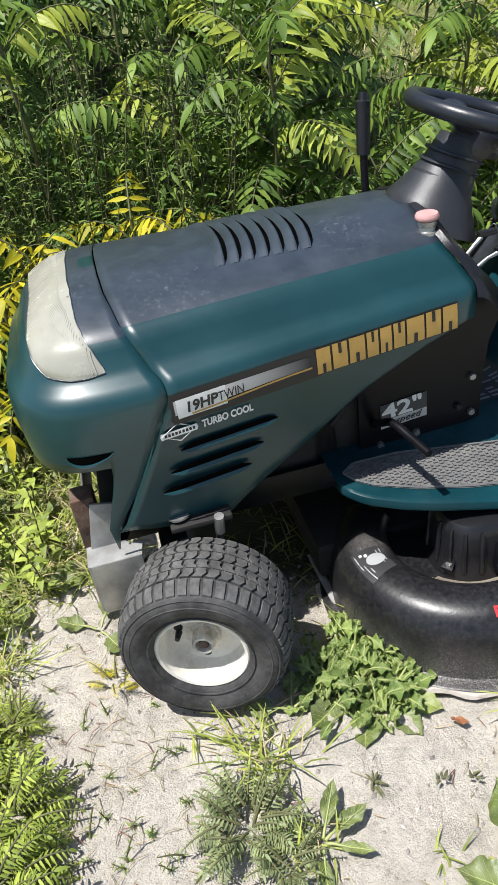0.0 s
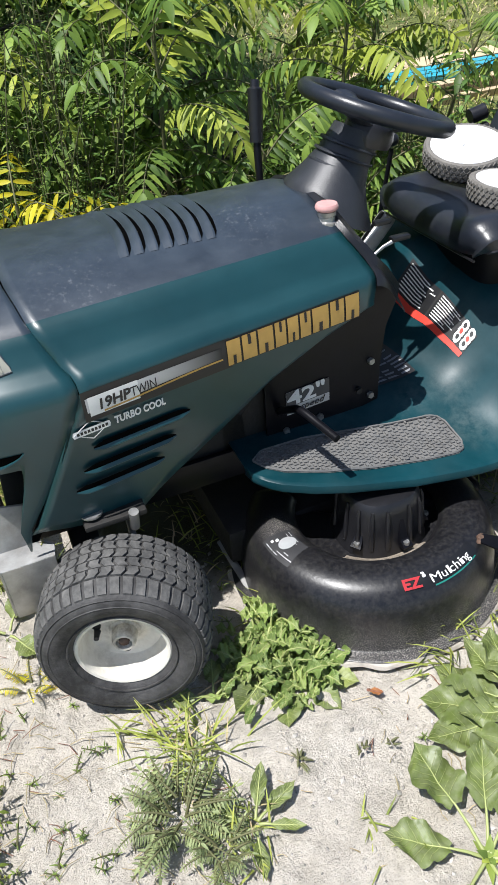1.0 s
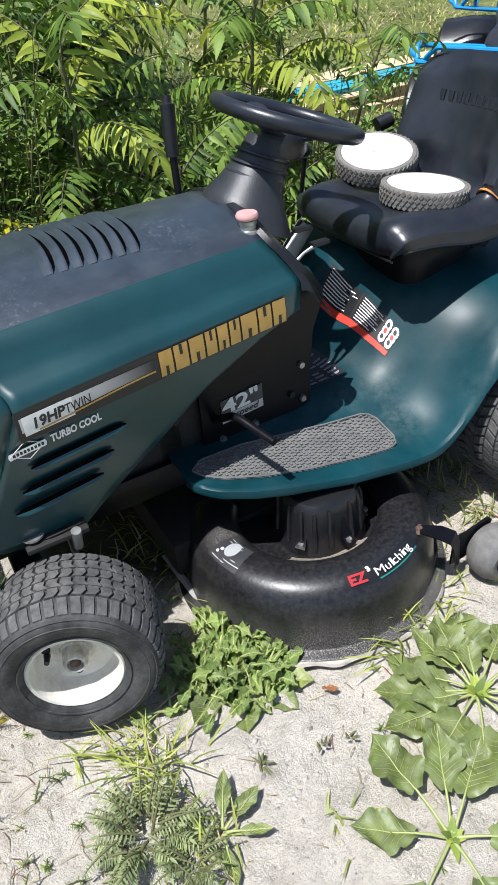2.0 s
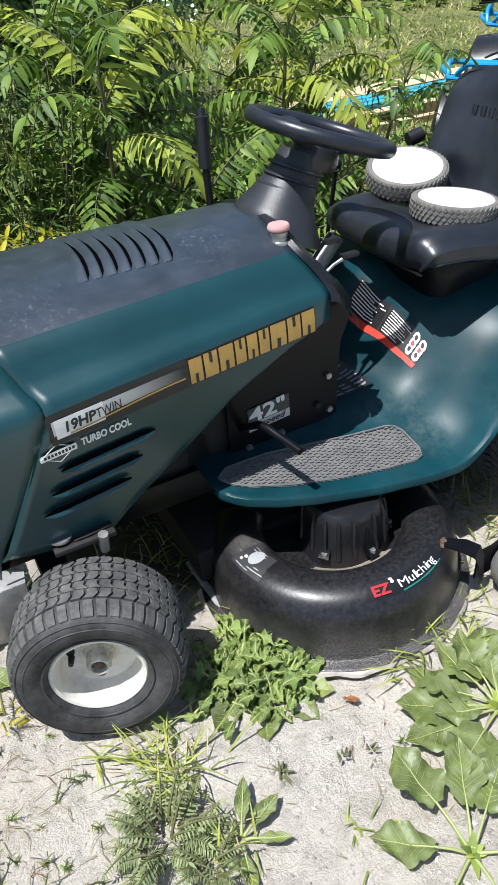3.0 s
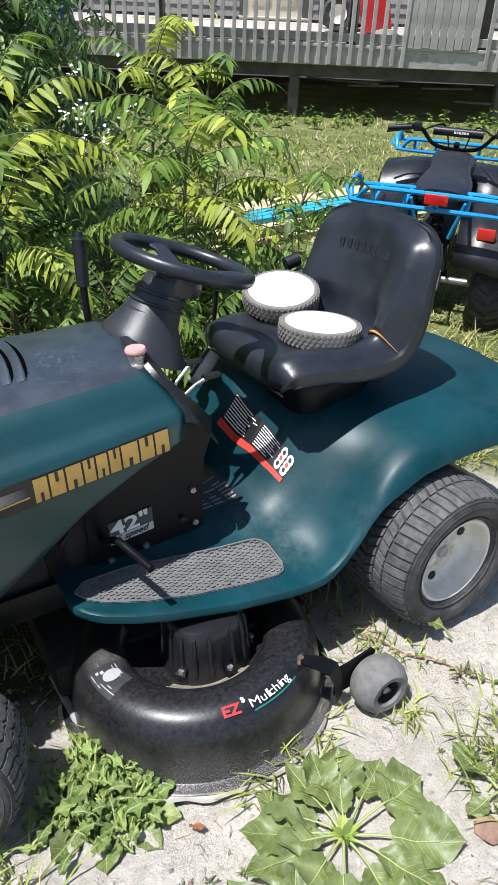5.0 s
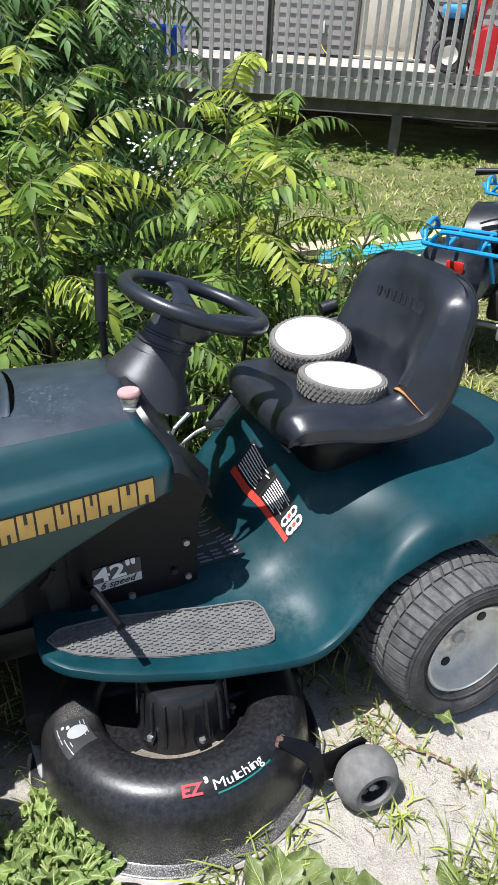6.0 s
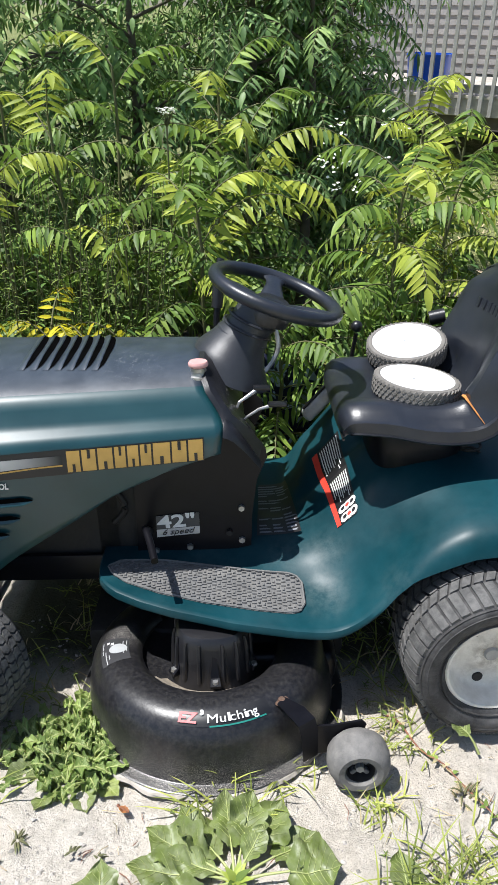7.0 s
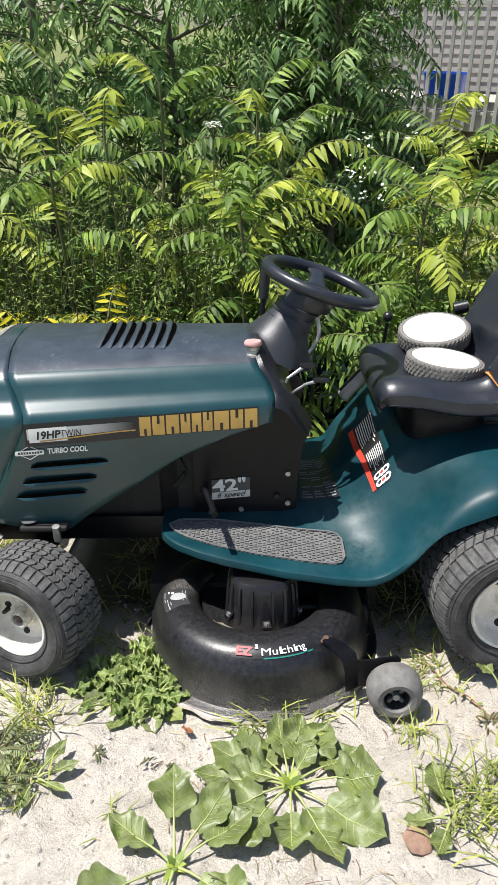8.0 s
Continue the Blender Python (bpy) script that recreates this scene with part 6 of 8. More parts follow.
def build_deck_things():
    fz = 0.705
    # snow blower
    sb = thing("snow_blower", "red snow blower with black tyres and blue cover", "snow blower", DECK @ T(1.12, 1.45, fz))
    for y in (-0.22, 0.22):
        t = part("tyre", lathe([(0.09, -0.04), (0.15, -0.055), (0.17, -0.035), (0.175, 0), (0.17, 0.035), (0.15, 0.055), (0.09, 0.04)], 28), RUBBER, sb, matrix=T(-0.12, y, 0.175) @ Matrix.Rotation(radians(90), 4, "X"))
        part("rim", lathe([(0.0, 0.03), (0.05, 0.03), (0.085, 0.045), (0.095, 0.05), (0.095, -0.05)], 24), WHITE_RIM, t)
    part("engine", box((0.30, 0.30, 0.22), (-0.10, 0, 0.40), 0.03), BLACK_PLASTIC, sb)
    part("blue_cover", box((0.34, 0.34, 0.13), (-0.06, 0, 0.58), 0.05, segments=3), material("light blue cover", (0.05, 0.30, 0.62), 0.5), sb, "light blue cover")
    rows = []
    for k in range(13):
        a = radians(-100 + 200 * k / 12)
        rows.append([Vector((0.28 - 0.16 * math.cos(a) + 0.0, y, 0.24 + 0.22 * math.sin(a))) for y in (-0.33, 0.33)])
    part("auger_housing", loft(rows), RED_PAINT, sb, "red auger housing")
    for y in (-0.33, 0.33):
        part("housing_side", box((0.30, 0.012, 0.42), (0.28, y, 0.24), 0.004, rot=Matrix.Rotation(radians(-12), 4, "Y")), RED_PAINT, sb)
    part("auger", tube([(0.28, -0.31, 0.18), (0.28, 0.31, 0.18)], 0.08, 12), RED_PAINT, sb)
    part("chute", tube(smooth_line([(0.12, 0, 0.42), (0.14, 0, 0.60), (0.22, -0.02, 0.74)], 4), [0.085] * 5 + [0.08] * 4, 12), RED_PAINT, sb)
    for y in (-0.2, 0.2):
        part("handle_bar", tube([(-0.2, y, 0.45), (-0.55, y, 0.85), (-0.72, y, 0.9)], 0.013, 8), BLACK_PAINT, sb)
    # blue bin
    rings = []
    for z, r in ((0.0, 0.185), (0.30, 0.215), (0.315, 0.225), (0.33, 0.225), (0.33, 0.208), (0.02, 0.178)):
        rings.append([Vector((r * math.copysign(abs(math.cos(a)) ** 0.5, math.cos(a)), 0.8 * r * math.copysign(abs(math.sin(a)) ** 0.5, math.sin(a)), z)) for a in np.linspace(0, 2 * math.pi, 33)[:-1]])
    tagged(part("storage_bin", loft(rings, closed=True, cap=True), BLUE_PLASTIC, matrix=DECK @ T(-1.93, 0.40, fz)), "open blue plastic storage bin on the deck", "bin")
    # crumpled white sheet
    rows = []
    for i in range(40):
        x = lerp(-0.52, 0.60, i / 39)
        rows.append([Vector((x, lerp(0.18, 0.52, j / 13) + 0.05 * noise.noise((x * 4, j * 0.3, 2)), 0.012 + 0.075 * abs(noise.noise((x * 5.5, j * 0.55, 0))) * math.sin(math.pi * j / 13) * math.sin(math.pi * min(1, max(0, i / 39))) ** 0.4 * 1.7)) for j in range(14)])
    tagged(part("plastic_sheet", loft(rows), TARP, matrix=DECK @ T(0, 0, fz)), "crumpled white plastic sheet on deck boards", "sheet")
    # odds and ends by the gate
    lump = []
    for k in range(12):
        a = 2 * math.pi * k / 12
        lump.append((0.16 * math.cos(a), 0.10 * math.sin(a)))
    rings = [[Vector((x * r + 0.02 * noise.noise((x * 9, y * 9, z * 5)), y * r, z)) for x, y in lump] for z, r in ((0, 1), (0.05, 1.05), (0.09, 0.7), (0.11, 0.2))]
    tagged(part("cloth_heap", loft(rings, closed=True, cap=True), material("dull cloth", (0.22, 0.20, 0.17), 0.9, var=0.4, scale=20), matrix=DECK @ T(1.42, 0.5, fz)), "small heap of pale cloth by the railing", "cloth")


build_deck_things()


def build_lumber():
    def board(name, a, b, w, h, mat, label, z=0.0):
        a, b = Vector(a), Vector(b)
        d = (b - a)
        ob = part(name, box((d.length, w, h), (0, 0, 0), 0.003), mat, None, smooth=False, matrix=Matrix.Translation((a + b) / 2) @ Matrix.Rotation(math.atan2(d.y, d.x), 4, "Z") @ Matrix.Rotation(-math.asin(d.z / d.length), 4, "Y"))
        return tagged(ob, label, "board", group="boards stacked in the grass")
    g = -0.13
    board("pine_board", (2.15, 3.30, g + 0.16), (5.0, 3.46, g + 0.17), 0.16, 0.04, RAW_WOOD, "pale raw pine board lying across a stack")
    board("pine_board", (1.9, 3.02, g + 0.10), (4.6, 3.12, g + 0.11), 0.09, 0.09, RAW_WOOD, "raw pine timber lying in the grass")
    for k in range(3):
        board("turquoise_board", (2.38 + 0.05 * k, 3.08 + 0.062 * k, g + 0.165), (4.3, 3.16 + 0.062 * k, g + 0.172), 0.052, 0.03, TURQ, "turquoise painted board on the lumber stack")
    board("pine_board", (1.8, 2.92, g + 0.05), (4.4, 2.98, g + 0.06), 0.04, 0.10, RAW_WOOD, "raw pine board standing on edge")
    board("old_board", (1.75, 2.36, g + 0.03), (3.3, 2.62, g + 0.05), 0.14, 0.04, BROWN_WOOD, "reddish old board lying in the weeds")


build_lumber()


def build_quad():
    """An all-terrain quad bike, seen from behind; local x to its left, y ahead."""
    q = thing("quad_bike", "black quad bike with bright blue steel racks", "quad bike", Matrix.Translation((2.64, 1.71, -0.13)) @ Matrix.Rotation(radians(-47.5), 4, "Z") @ Matrix.Scale(0.9, 4))
    def wheel(x, y, r, w):
        t = part("tyre", lathe([(r * 0.5, -w * 0.45), (r * 0.8, -w * 0.52), (r * 0.96, -w * 0.44), (r, -w * 0.2), (r, w * 0.2), (r * 0.96, w * 0.44), (r * 0.8, w * 0.52), (r * 0.5, w * 0.45)], 40), RUBBER, q, "knobbly black tyre", matrix=T(x, y, r) @ Matrix.Rotation(radians(90), 4, "Y"))
        bm = bmesh.new()
        for k in range(26):
            for s in (-1, 1):
                a = 2 * math.pi * (k + 0.25 * s) / 26
                box((0.022, 0.022, w * 0.42), (r * math.cos(a), r * math.sin(a), s * w * 0.24), 0, bm=bm, rot=Matrix.Rotation(a, 4, "Z") @ Matrix.Rotation(0.5 * s, 4, "X"))
        tagged(part("tread", bm, RUBBER, t, smooth=False), kind="stuff")
        part("rim", lathe([(0.0, 0.02), (r * 0.3, 0.02), (r * 0.46, 0.05), (r * 0.5, w * 0.46), (r * 0.5, -w * 0.46)], 24), BLACK_PAINT, t)
    for x in (-0.36, 0.36):
        wheel(x, 0.12, 0.25, 0.22)
        wheel(x, 1.20, 0.25, 0.17)
    part("axle", tube([(-0.30, 0.12, 0.25), (0.30, 0.12, 0.25)], 0.020, 10), STEEL, q, "steel rear axle")
    part("hub_box", box((0.10, 0.12, 0.12), (0.03, 0.12, 0.25), 0.02), DULL_STEEL, q)
    part("shock", tube([(0.0, 0.12, 0.28), (0.0, 0.20, 0.56)], 0.028, 12), DARK, q)
    line = [Vector((0.036 * math.cos(a), 0.16 + 0.036 * math.sin(a), 0.36 + 0.008 * a)) for a in np.linspace(0, 10 * math.pi, 90)]
    part("spring", tube(line, 0.007, 6), BLACK_PAINT, q)
    part("frame", box((0.20, 1.3, 0.16), (0, 0.75, 0.36), 0.03), DARK, q)
    part("muffler", tube([(-0.17, 0.0, 0.47), (-0.17, 0.45, 0.45)], 0.055, 18), DULL_STEEL, q, "dull steel muffler")
    part("muffler_tip", tube([(-0.17, -0.03, 0.475), (-0.17, 0.02, 0.472)], 0.026, 14), STEEL, q)
    part("swing_arm", tube([(0.10, 0.12, 0.25), (0.06, 0.5, 0.33)], 0.022, 8), BLACK_PAINT, q)
    # seat and body
    rings = []
    for y, w, z, h in ((0.08, 0.10, 0.74, 0.05), (0.16, 0.15, 0.755, 0.08), (0.45, 0.15, 0.735, 0.09), (0.66, 0.12, 0.745, 0.10), (0.80, 0.12, 0.765, 0.13), (0.95, 0.14, 0.755, 0.13), (1.06, 0.10, 0.70, 0.10)):
        rings.append([Vector((w * math.copysign(abs(math.cos(a)) ** 0.7, math.cos(a)), y, z - h / 2 + h * 0.6 * math.copysign(abs(math.sin(a)) ** 0.7, math.sin(a)))) for a in np.linspace(0, 2 * math.pi, 25)[:-1]])
    part("seat", loft(rings, closed=True, cap=True), VINYL, q, "black padded seat and tank cover")
    for s in (-1, 1):
        rings = []
        for k in range(13):
            a = radians(15 + 150 * k / 12)
            yy, zz = 0.14 - 0.36 * math.cos(a), 0.33 + 0.32 * math.sin(a)
            rings.append([Vector((s * x, yy, zz + dz)) for x, dz in ((0.13, 0.03), (0.28, 0.02), (0.46, -0.01), (0.48, -0.05))])
        part("rear_fender", loft(rings), BLACK_PLASTIC, q, "black plastic rear fender").modifiers.new("thick", "SOLIDIFY").thickness = 0.006
        rings = []
        for k in range(13):
            a = radians(10 + 160 * k / 12)
            yy, zz = 1.20 - 0.30 * math.cos(a), 0.34 + 0.28 * math.sin(a)
            rings.append([Vector((s * x, yy, zz + dz)) for x, dz in ((0.10, 0.04), (0.28, 0.03), (0.44, 0.0), (0.46, -0.05))])
        part("front_fender", loft(rings), BLACK_PLASTIC, q, "black plastic front fender").modifiers.new("thick", "SOLIDIFY").thickness = 0.006
        part("tail_reflector", box((0.09, 0.02, 0.06), (s * 0.27, -0.12, 0.60), 0.008), material("red reflector", (0.60, 0.03, 0.02), 0.25), q, "red tail reflector")
    # blue racks

    def rack(y0, y1, w, z, name):
        r = 0.0125
        loop = [(-w + 0.08, y0, z), (w - 0.08, y0, z), (w, y0 + 0.07, z), (w, y1, z), (-w, y1, z), (-w, y0 + 0.07, z)]
        part(name, tube(smooth_line(loop, 3, closed=True), r, 8, closed=True), BLUE_RACK, q, "bright blue tubular rack")
        part("rack_rail", tube(smooth_line([(-w + 0.03, y0 + 0.02, z - 0.005), (-w + 0.08, y0 - 0.01, z + 0.060), (-w + 0.16, y0 - 0.015, z + 0.075), (w - 0.16, y0 - 0.015, z + 0.075), (w - 0.08, y0 - 0.01, z + 0.060), (w - 0.03, y0 + 0.02, z - 0.005)], 4), r, 8), BLUE_RACK, q)
        for s in (-1, 1):
            part("rack_rail", tube(smooth_line([(s * w, y0 + 0.06, z), (s * (w + 0.015), y0 + 0.12, z + 0.055), (s * (w + 0.015), y1 - 0.05, z + 0.055), (s * w, y1, z)], 4), r, 8), BLUE_RACK, q)
        for k in range(5):
            x = lerp(-w + 0.12, w - 0.12, k / 4)
            part("rack_bar", tube([(x, y0, z), (x, y1, z)], 0.010, 8), BLUE_RACK, q)
            part("rack_stay", tube([(x, y0 - 0.012, z + 0.072), (x, y0, z)], 0.010, 8), BLUE_RACK, q)
        for x in (-0.14, 0.14):
            part("rack_leg", tube([(x, (y0 + y1) / 2, z), (x * 0.6, (y0 + y1) / 2 + 0.05, z - 0.2)], 0.011, 8), BLUE_RACK, q)
    rack(-0.22, 0.12, 0.43, 0.72, "rear_rack")
    rack(1.28, 1.62, 0.40, 0.675, "front_rack")
    part("tail_light", box((0.115, 0.03, 0.05), (0, -0.245, 0.775), 0.006), material("red lamp plastic", (0.55, 0.02, 0.015), 0.2), q, "red tail light on the rack")
    # handlebar
    part("handlebar", tube(smooth_line([(-0.40, 0.86, 0.88), (-0.24, 0.90, 0.895), (-0.12, 0.98, 0.78), (0.12, 0.98, 0.78), (0.24, 0.90, 0.895), (0.40, 0.86, 0.88)], 5), 0.012, 10), BLACK_PAINT, q, "black handlebar")
    part("bar_pad", tube([(-0.15, 0.945, 0.875), (0.15, 0.945, 0.875)], 0.026, 12), BLACK_PLASTIC, q, "black bar pad with faint print")
    bm = bmesh.new()
    for k in range(6):
        box((0.011, 0.002, 0.012), (-0.02 + 0.015 * k, 0.917, 0.877), 0, bm=bm)
    part("pad_print", bm, DECAL_WHITE, q)
    for s in (-1, 1):
        part("grip", tube([(s * 0.42, 0.855, 0.878), (s * 0.28, 0.885, 0.892)], 0.017, 12), BLACK_PLASTIC, q)
        part("brake_lever", tube(smooth_line([(s * 0.25, 0.93, 0.885), (s * 0.33, 0.93, 0.865), (s * 0.43, 0.90, 0.850)], 4), 0.007, 8), BLACK_PAINT, q)
        part("switch_box", box((0.05, 0.05, 0.05), (s * 0.245, 0.90, 0.895), 0.01), BLACK_PLASTIC, q)
    part("kill_switch", box((0.02, 0.012, 0.02), (0.245, 0.868, 0.905), 0.004), DECAL_RED, q)
    part("steering_post", tube([(0, 1.0, 0.80), (0, 1.1, 0.6)], 0.02, 8), BLACK_PAINT, q)
    for s in (-1, 1):
        part("cable", tube(smooth_line([(s * 0.2, 0.92, 0.88), (s * 0.1, 1.06, 0.89), (s * 0.05, 1.08, 0.76), (s * 0.03, 1.05, 0.66)], 5), 0.005, 6), BLACK_PAINT, q)


build_quad()

# ---- plants ----
LEAF_A = material("sunny sumac leaf", (0.145, 0.232, 0.040), 0.5, var=0.25, scale=6, island_random=0.55, translucent=0.30, spec=0.3)
LEAF_B = material("dark green leaf", (0.095, 0.175, 0.040), 0.5, var=0.25, scale=5, island_random=0.45, translucent=0.22, spec=0.35)
LEAF_TREE = material("mid green tree leaf", (0.155, 0.265, 0.085), 0.5, var=0.25, scale=5, island_random=0.45, translucent=0.30, spec=0.35)
LEAF_TREE_PALE = material("light green tree leaf", (0.25, 0.37, 0.12), 0.5, var=0.25, scale=5, island_random=0.4, translucent=0.32, spec=0.35)
LEAF_TIP = material("yellow green young leaf", (0.37, 0.43, 0.065), 0.45, var=0.2, scale=6, island_random=0.3, translucent=0.34, spec=0.25)
LEAF_YELLOW = material("yellow leaf", (0.56, 0.50, 0.03), 0.5, var=0.2, scale=8, island_random=0.3, translucent=0.35, spec=0.25)
WEED = material("weed green", (0.17, 0.245, 0.055), 0.55, var=0.25, scale=7, island_random=0.45, translucent=0.28, spec=0.25)
BROAD = material("dusty broad leaf", (0.155, 0.200, 0.048), 0.45, var=0.35, scale=24, island_random=0.35, translucent=0.2, dust=0.42, dust_color=(0.38, 0.39, 0.27), bump=0.5, bump_scale=45)
GRASS = material("grass blade", (0.29, 0.335, 0.080), 0.55, var=0.3, scale=3, island_random=0.5, translucent=0.3, spec=0.25)
DRY = material("dry straw", (0.42, 0.34, 0.19), 0.7, var=0.25, scale=10, island_random=0.4)
STEM = material("green brown stem", (0.12, 0.12, 0.05), 0.7, var=0.3, scale=12, bump=0.2, bump_scale=90)
PALE_STEM = material("pale leaf stalk", (0.34, 0.38, 0.14), 0.5, var=0.15, scale=12)
RED_STEM = material("reddish stem", (0.22, 0.09, 0.05), 0.6, var=0.3, scale=12)
RAGWEED = material("lime green cut leaf", (0.35, 0.43, 0.075), 0.6, var=0.2, scale=8, island_random=0.35, translucent=0.35)
MUGWORT = material("grey green cut leaf", (0.27, 0.32, 0.14), 0.6, var=0.2, scale=8, island_random=0.3, translucent=0.25)
BARK = material("grey bark", (0.12, 0.10, 0.08), 0.9, var=0.35, scale=14, bump=0.6, bump_scale=60)
UMBEL = material("white flower", (0.72, 0.73, 0.64), 0.7, var=0.1, scale=40, island_random=0.1)


class Mesh:
    """Collects vertices and faces of many small pieces."""

    def __init__(self):
        self.v, self.f, self.m, self.n = [], [], [], 0

    def add(self, verts, faces, mat=0):
        self.v.append(np.asarray(verts, float))
        self.f.extend(tuple(i + self.n for i in f) for f in faces)
        self.m.extend([mat] * len(faces))
        self.n += len(verts)

    def make(self, name, mats, parent=None, label="", matrix=None):
        me = bpy.data.meshes.new(name)
        me.from_pydata(np.concatenate(self.v).tolist(), [], self.f)
        for m in (mats if isinstance(mats, (list, tuple)) else [mats]):
            me.materials.append(m)
        me.polygons.foreach_set("material_index", self.m)
        me.polygons.foreach_set("use_smooth", [True] * len(self.f))
        ob = new(name, me)
        if parent is not None:
            ob.parent = parent
        if matrix is not None:
            ob.matrix_basis = matrix
        if label:
            ob["label"] = label
        return ob


def unit(v):
    return v / (np.linalg.norm(v) + 1e-12)


BLADE = [(0.0, 0.06), (0.16, 0.80), (0.38, 1.0), (0.68, 0.66), (1.0, 0.02)]


def leaflet(mesh, base, along, up, length, width, mat=0, droop=0.25, fold=0.25, shape=BLADE):
    """A pointed leaf blade, folded along its midrib and bending down."""
    along, up = unit(along), unit(up)
    side = unit(np.cross(along, up))
    up = np.cross(side, along)
    vs = []
    for t, w in shape:
        p = base + along * (length * t * (1 - 0.25 * droop * t)) - up * (length * droop * t * t)
        vs += [p - side * (0.5 * width * w) + up * (fold * 0.5 * width * w), p, p + side * (0.5 * width * w) + up * (fold * 0.5 * width * w)]
    fs = []
    for i in range(len(shape) - 1):
        a = 3 * i
        fs += [(a, a + 3, a + 4, a + 1), (a + 1, a + 4, a + 5, a + 2)]
    mesh.add(vs, fs, mat)


def rod(mesh, pts, r0, r1, mat=0, sides=5):
    n = len(pts)
    vs = []
    for i, p in enumerate(pts):
        d = unit(pts[min(i + 1, n - 1)] - pts[max(i - 1, 0)])
        a = unit(np.cross(d, [0.3, 0.2, 0.93] if abs(d[2]) < 0.9 else [1, 0, 0]))
        b = np.cross(d, a)
        r = lerp(r0, r1, i / (n - 1))
        vs += [p + r * (a * math.cos(2 * math.pi * k / sides) + b * math.sin(2 * math.pi * k / sides)) for k in range(sides)]
    fs = [(i * sides + k, i * sides + (k + 1) % sides, (i + 1) * sides + (k + 1) % sides, (i + 1) * sides + k) for i in range(n - 1) for k in range(sides)]
    mesh.add(vs, fs, mat)


def compound(mesh, rnd, base, az, elev, length, pairs, size, mat=0, stalk=1, arch=1.0, narrow=0.205):
    """A sumac leaf: an arching stalk with paired hanging leaflets."""
    h = np.array([math.cos(az), math.sin(az), 0.0])
    z = np.array([0.0, 0.0, 1.0])
    twist = rnd.uniform(-0.35, 0.35)
    pts = []
    p, e = np.array(base, float), elev
    step = length / 10
    for i in range(11):
        pts.append(p.copy())
        p = p + step * (h * math.cos(e) + z * math.sin(e))
        e -= arch * (0.08 + 0.018 * i)
    rod(mesh, pts, 0.0032, 0.0012, stalk, 4)
    side = np.array([-h[1], h[0], 0.0])
    for k in range(pairs):
        t = lerp(0.14, 0.97, k / (pairs - 1))
        f = t * 10
        i = min(9, int(f))
        q = pts[i] + (pts[i + 1] - pts[i]) * (f - i)
        d = unit(pts[i + 1] - pts[i])
        n = unit(np.cross(side, d))
        if n[2] < 0:
            n = -n
        s2 = math.cos(twist) * side + math.sin(twist) * n
        n2 = unit(np.cross(d, s2))
        if n2[2] < 0:
            n2 = -n2
        ln = size * (0.55 + 0.45 * math.sin(math.pi * min(1.0, 0.18 + 0.75 * t))) * rnd.uniform(0.85, 1.12)
        for sg in (-1, 1):
            a = s2 * sg * 0.92 + d * rnd.uniform(0.25, 0.55) - z * rnd.uniform(0.22, 0.70)
            leaflet(mesh, q, a, n2 + 0.2 * np.array([rnd.uniform(-1, 1) for _ in range(3)]), ln, ln * narrow, mat, droop=rnd.uniform(0.1, 0.35))
    leaflet(mesh, pts[-1], unit(pts[-1] - pts[-2]), n, size * 0.9, size * 0.28, mat)


def sumac(x, y, height, leaves, seed, size=0.095, length=0.40, mats=(LEAF_A, STEM, LEAF_TIP), tip=0.35, lean=(0, 0), label="", spread=1.0, name="sumac_shrub", pairs=(11, 14)):
    rnd = random.Random(seed)
    g = ground_z(x, y)
    t = thing(name, label or "leafy green sumac shrub with feathery compound leaves", "shrub", Matrix.Translation((x, y, g)), group="shrubs behind the mower")
    stem, crown = Mesh(), Mesh()
    top = np.array([lean[0], lean[1], height])
    pts = [np.array([top[0] * (s ** 1.5), top[1] * (s ** 1.5), height * s]) + 0.012 * np.array([noise.noise((seed, s * 4, 0)), noise.noise((seed, s * 4, 5)), 0]) for s in np.linspace(0, 1, 9)]
    pts[0] = np.array([0, 0, -0.03])
    rod(stem, pts, 0.011, 0.005, 0, 7)
    stem.make("trunk", STEM, t)
    for k in range(leaves):
        f = k / max(1, leaves - 1)
        hgt = lerp(0.30, 1.0, f ** 0.8)
        i = min(7, int(hgt * 8))
        base = pts[i] + (pts[i + 1] - pts[i]) * (hgt * 8 - i)
        az = k * 2.4 + rnd.uniform(-0.4, 0.4)
        elev = lerp(0.25, 1.0, f) + rnd.uniform(-0.2, 0.2)
        ln = length * lerp(1.0, 0.75, f) * rnd.uniform(0.85, 1.15) * spread
        young = rnd.random() < tip * f * 1.2
        compound(crown, rnd, base, az, elev, ln, rnd.randint(*pairs), size * lerp(1.05, 0.85, f), 2 if young else 0, 1)
    crown.make("crown", list(mats), t)
    return t


def scatter_leaves(mesh, rnd, centre, radius, count, size, mats=1, narrow=0.34):
    """A cloud of single leaves inside an ellipsoid, denser at its skin."""
    c, r = np.array(centre, float), np.array(radius, float)
    for _ in range(count):
        d = unit(np.array([rnd.gauss(0, 1) for _ in range(3)]))
        rad = rnd.random() ** 0.45
        p = c + d * r * rad
        a = np.array([rnd.gauss(0, 1), rnd.gauss(0, 1), rnd.gauss(-0.5, 0.5)])
        u = np.array([rnd.gauss(0, 0.5), rnd.gauss(-0.15, 0.5), 1.0])
        leaflet(mesh, p, a, u, size * rnd.uniform(0.7, 1.3), size * narrow, rnd.randrange(mats), droop=0.25)


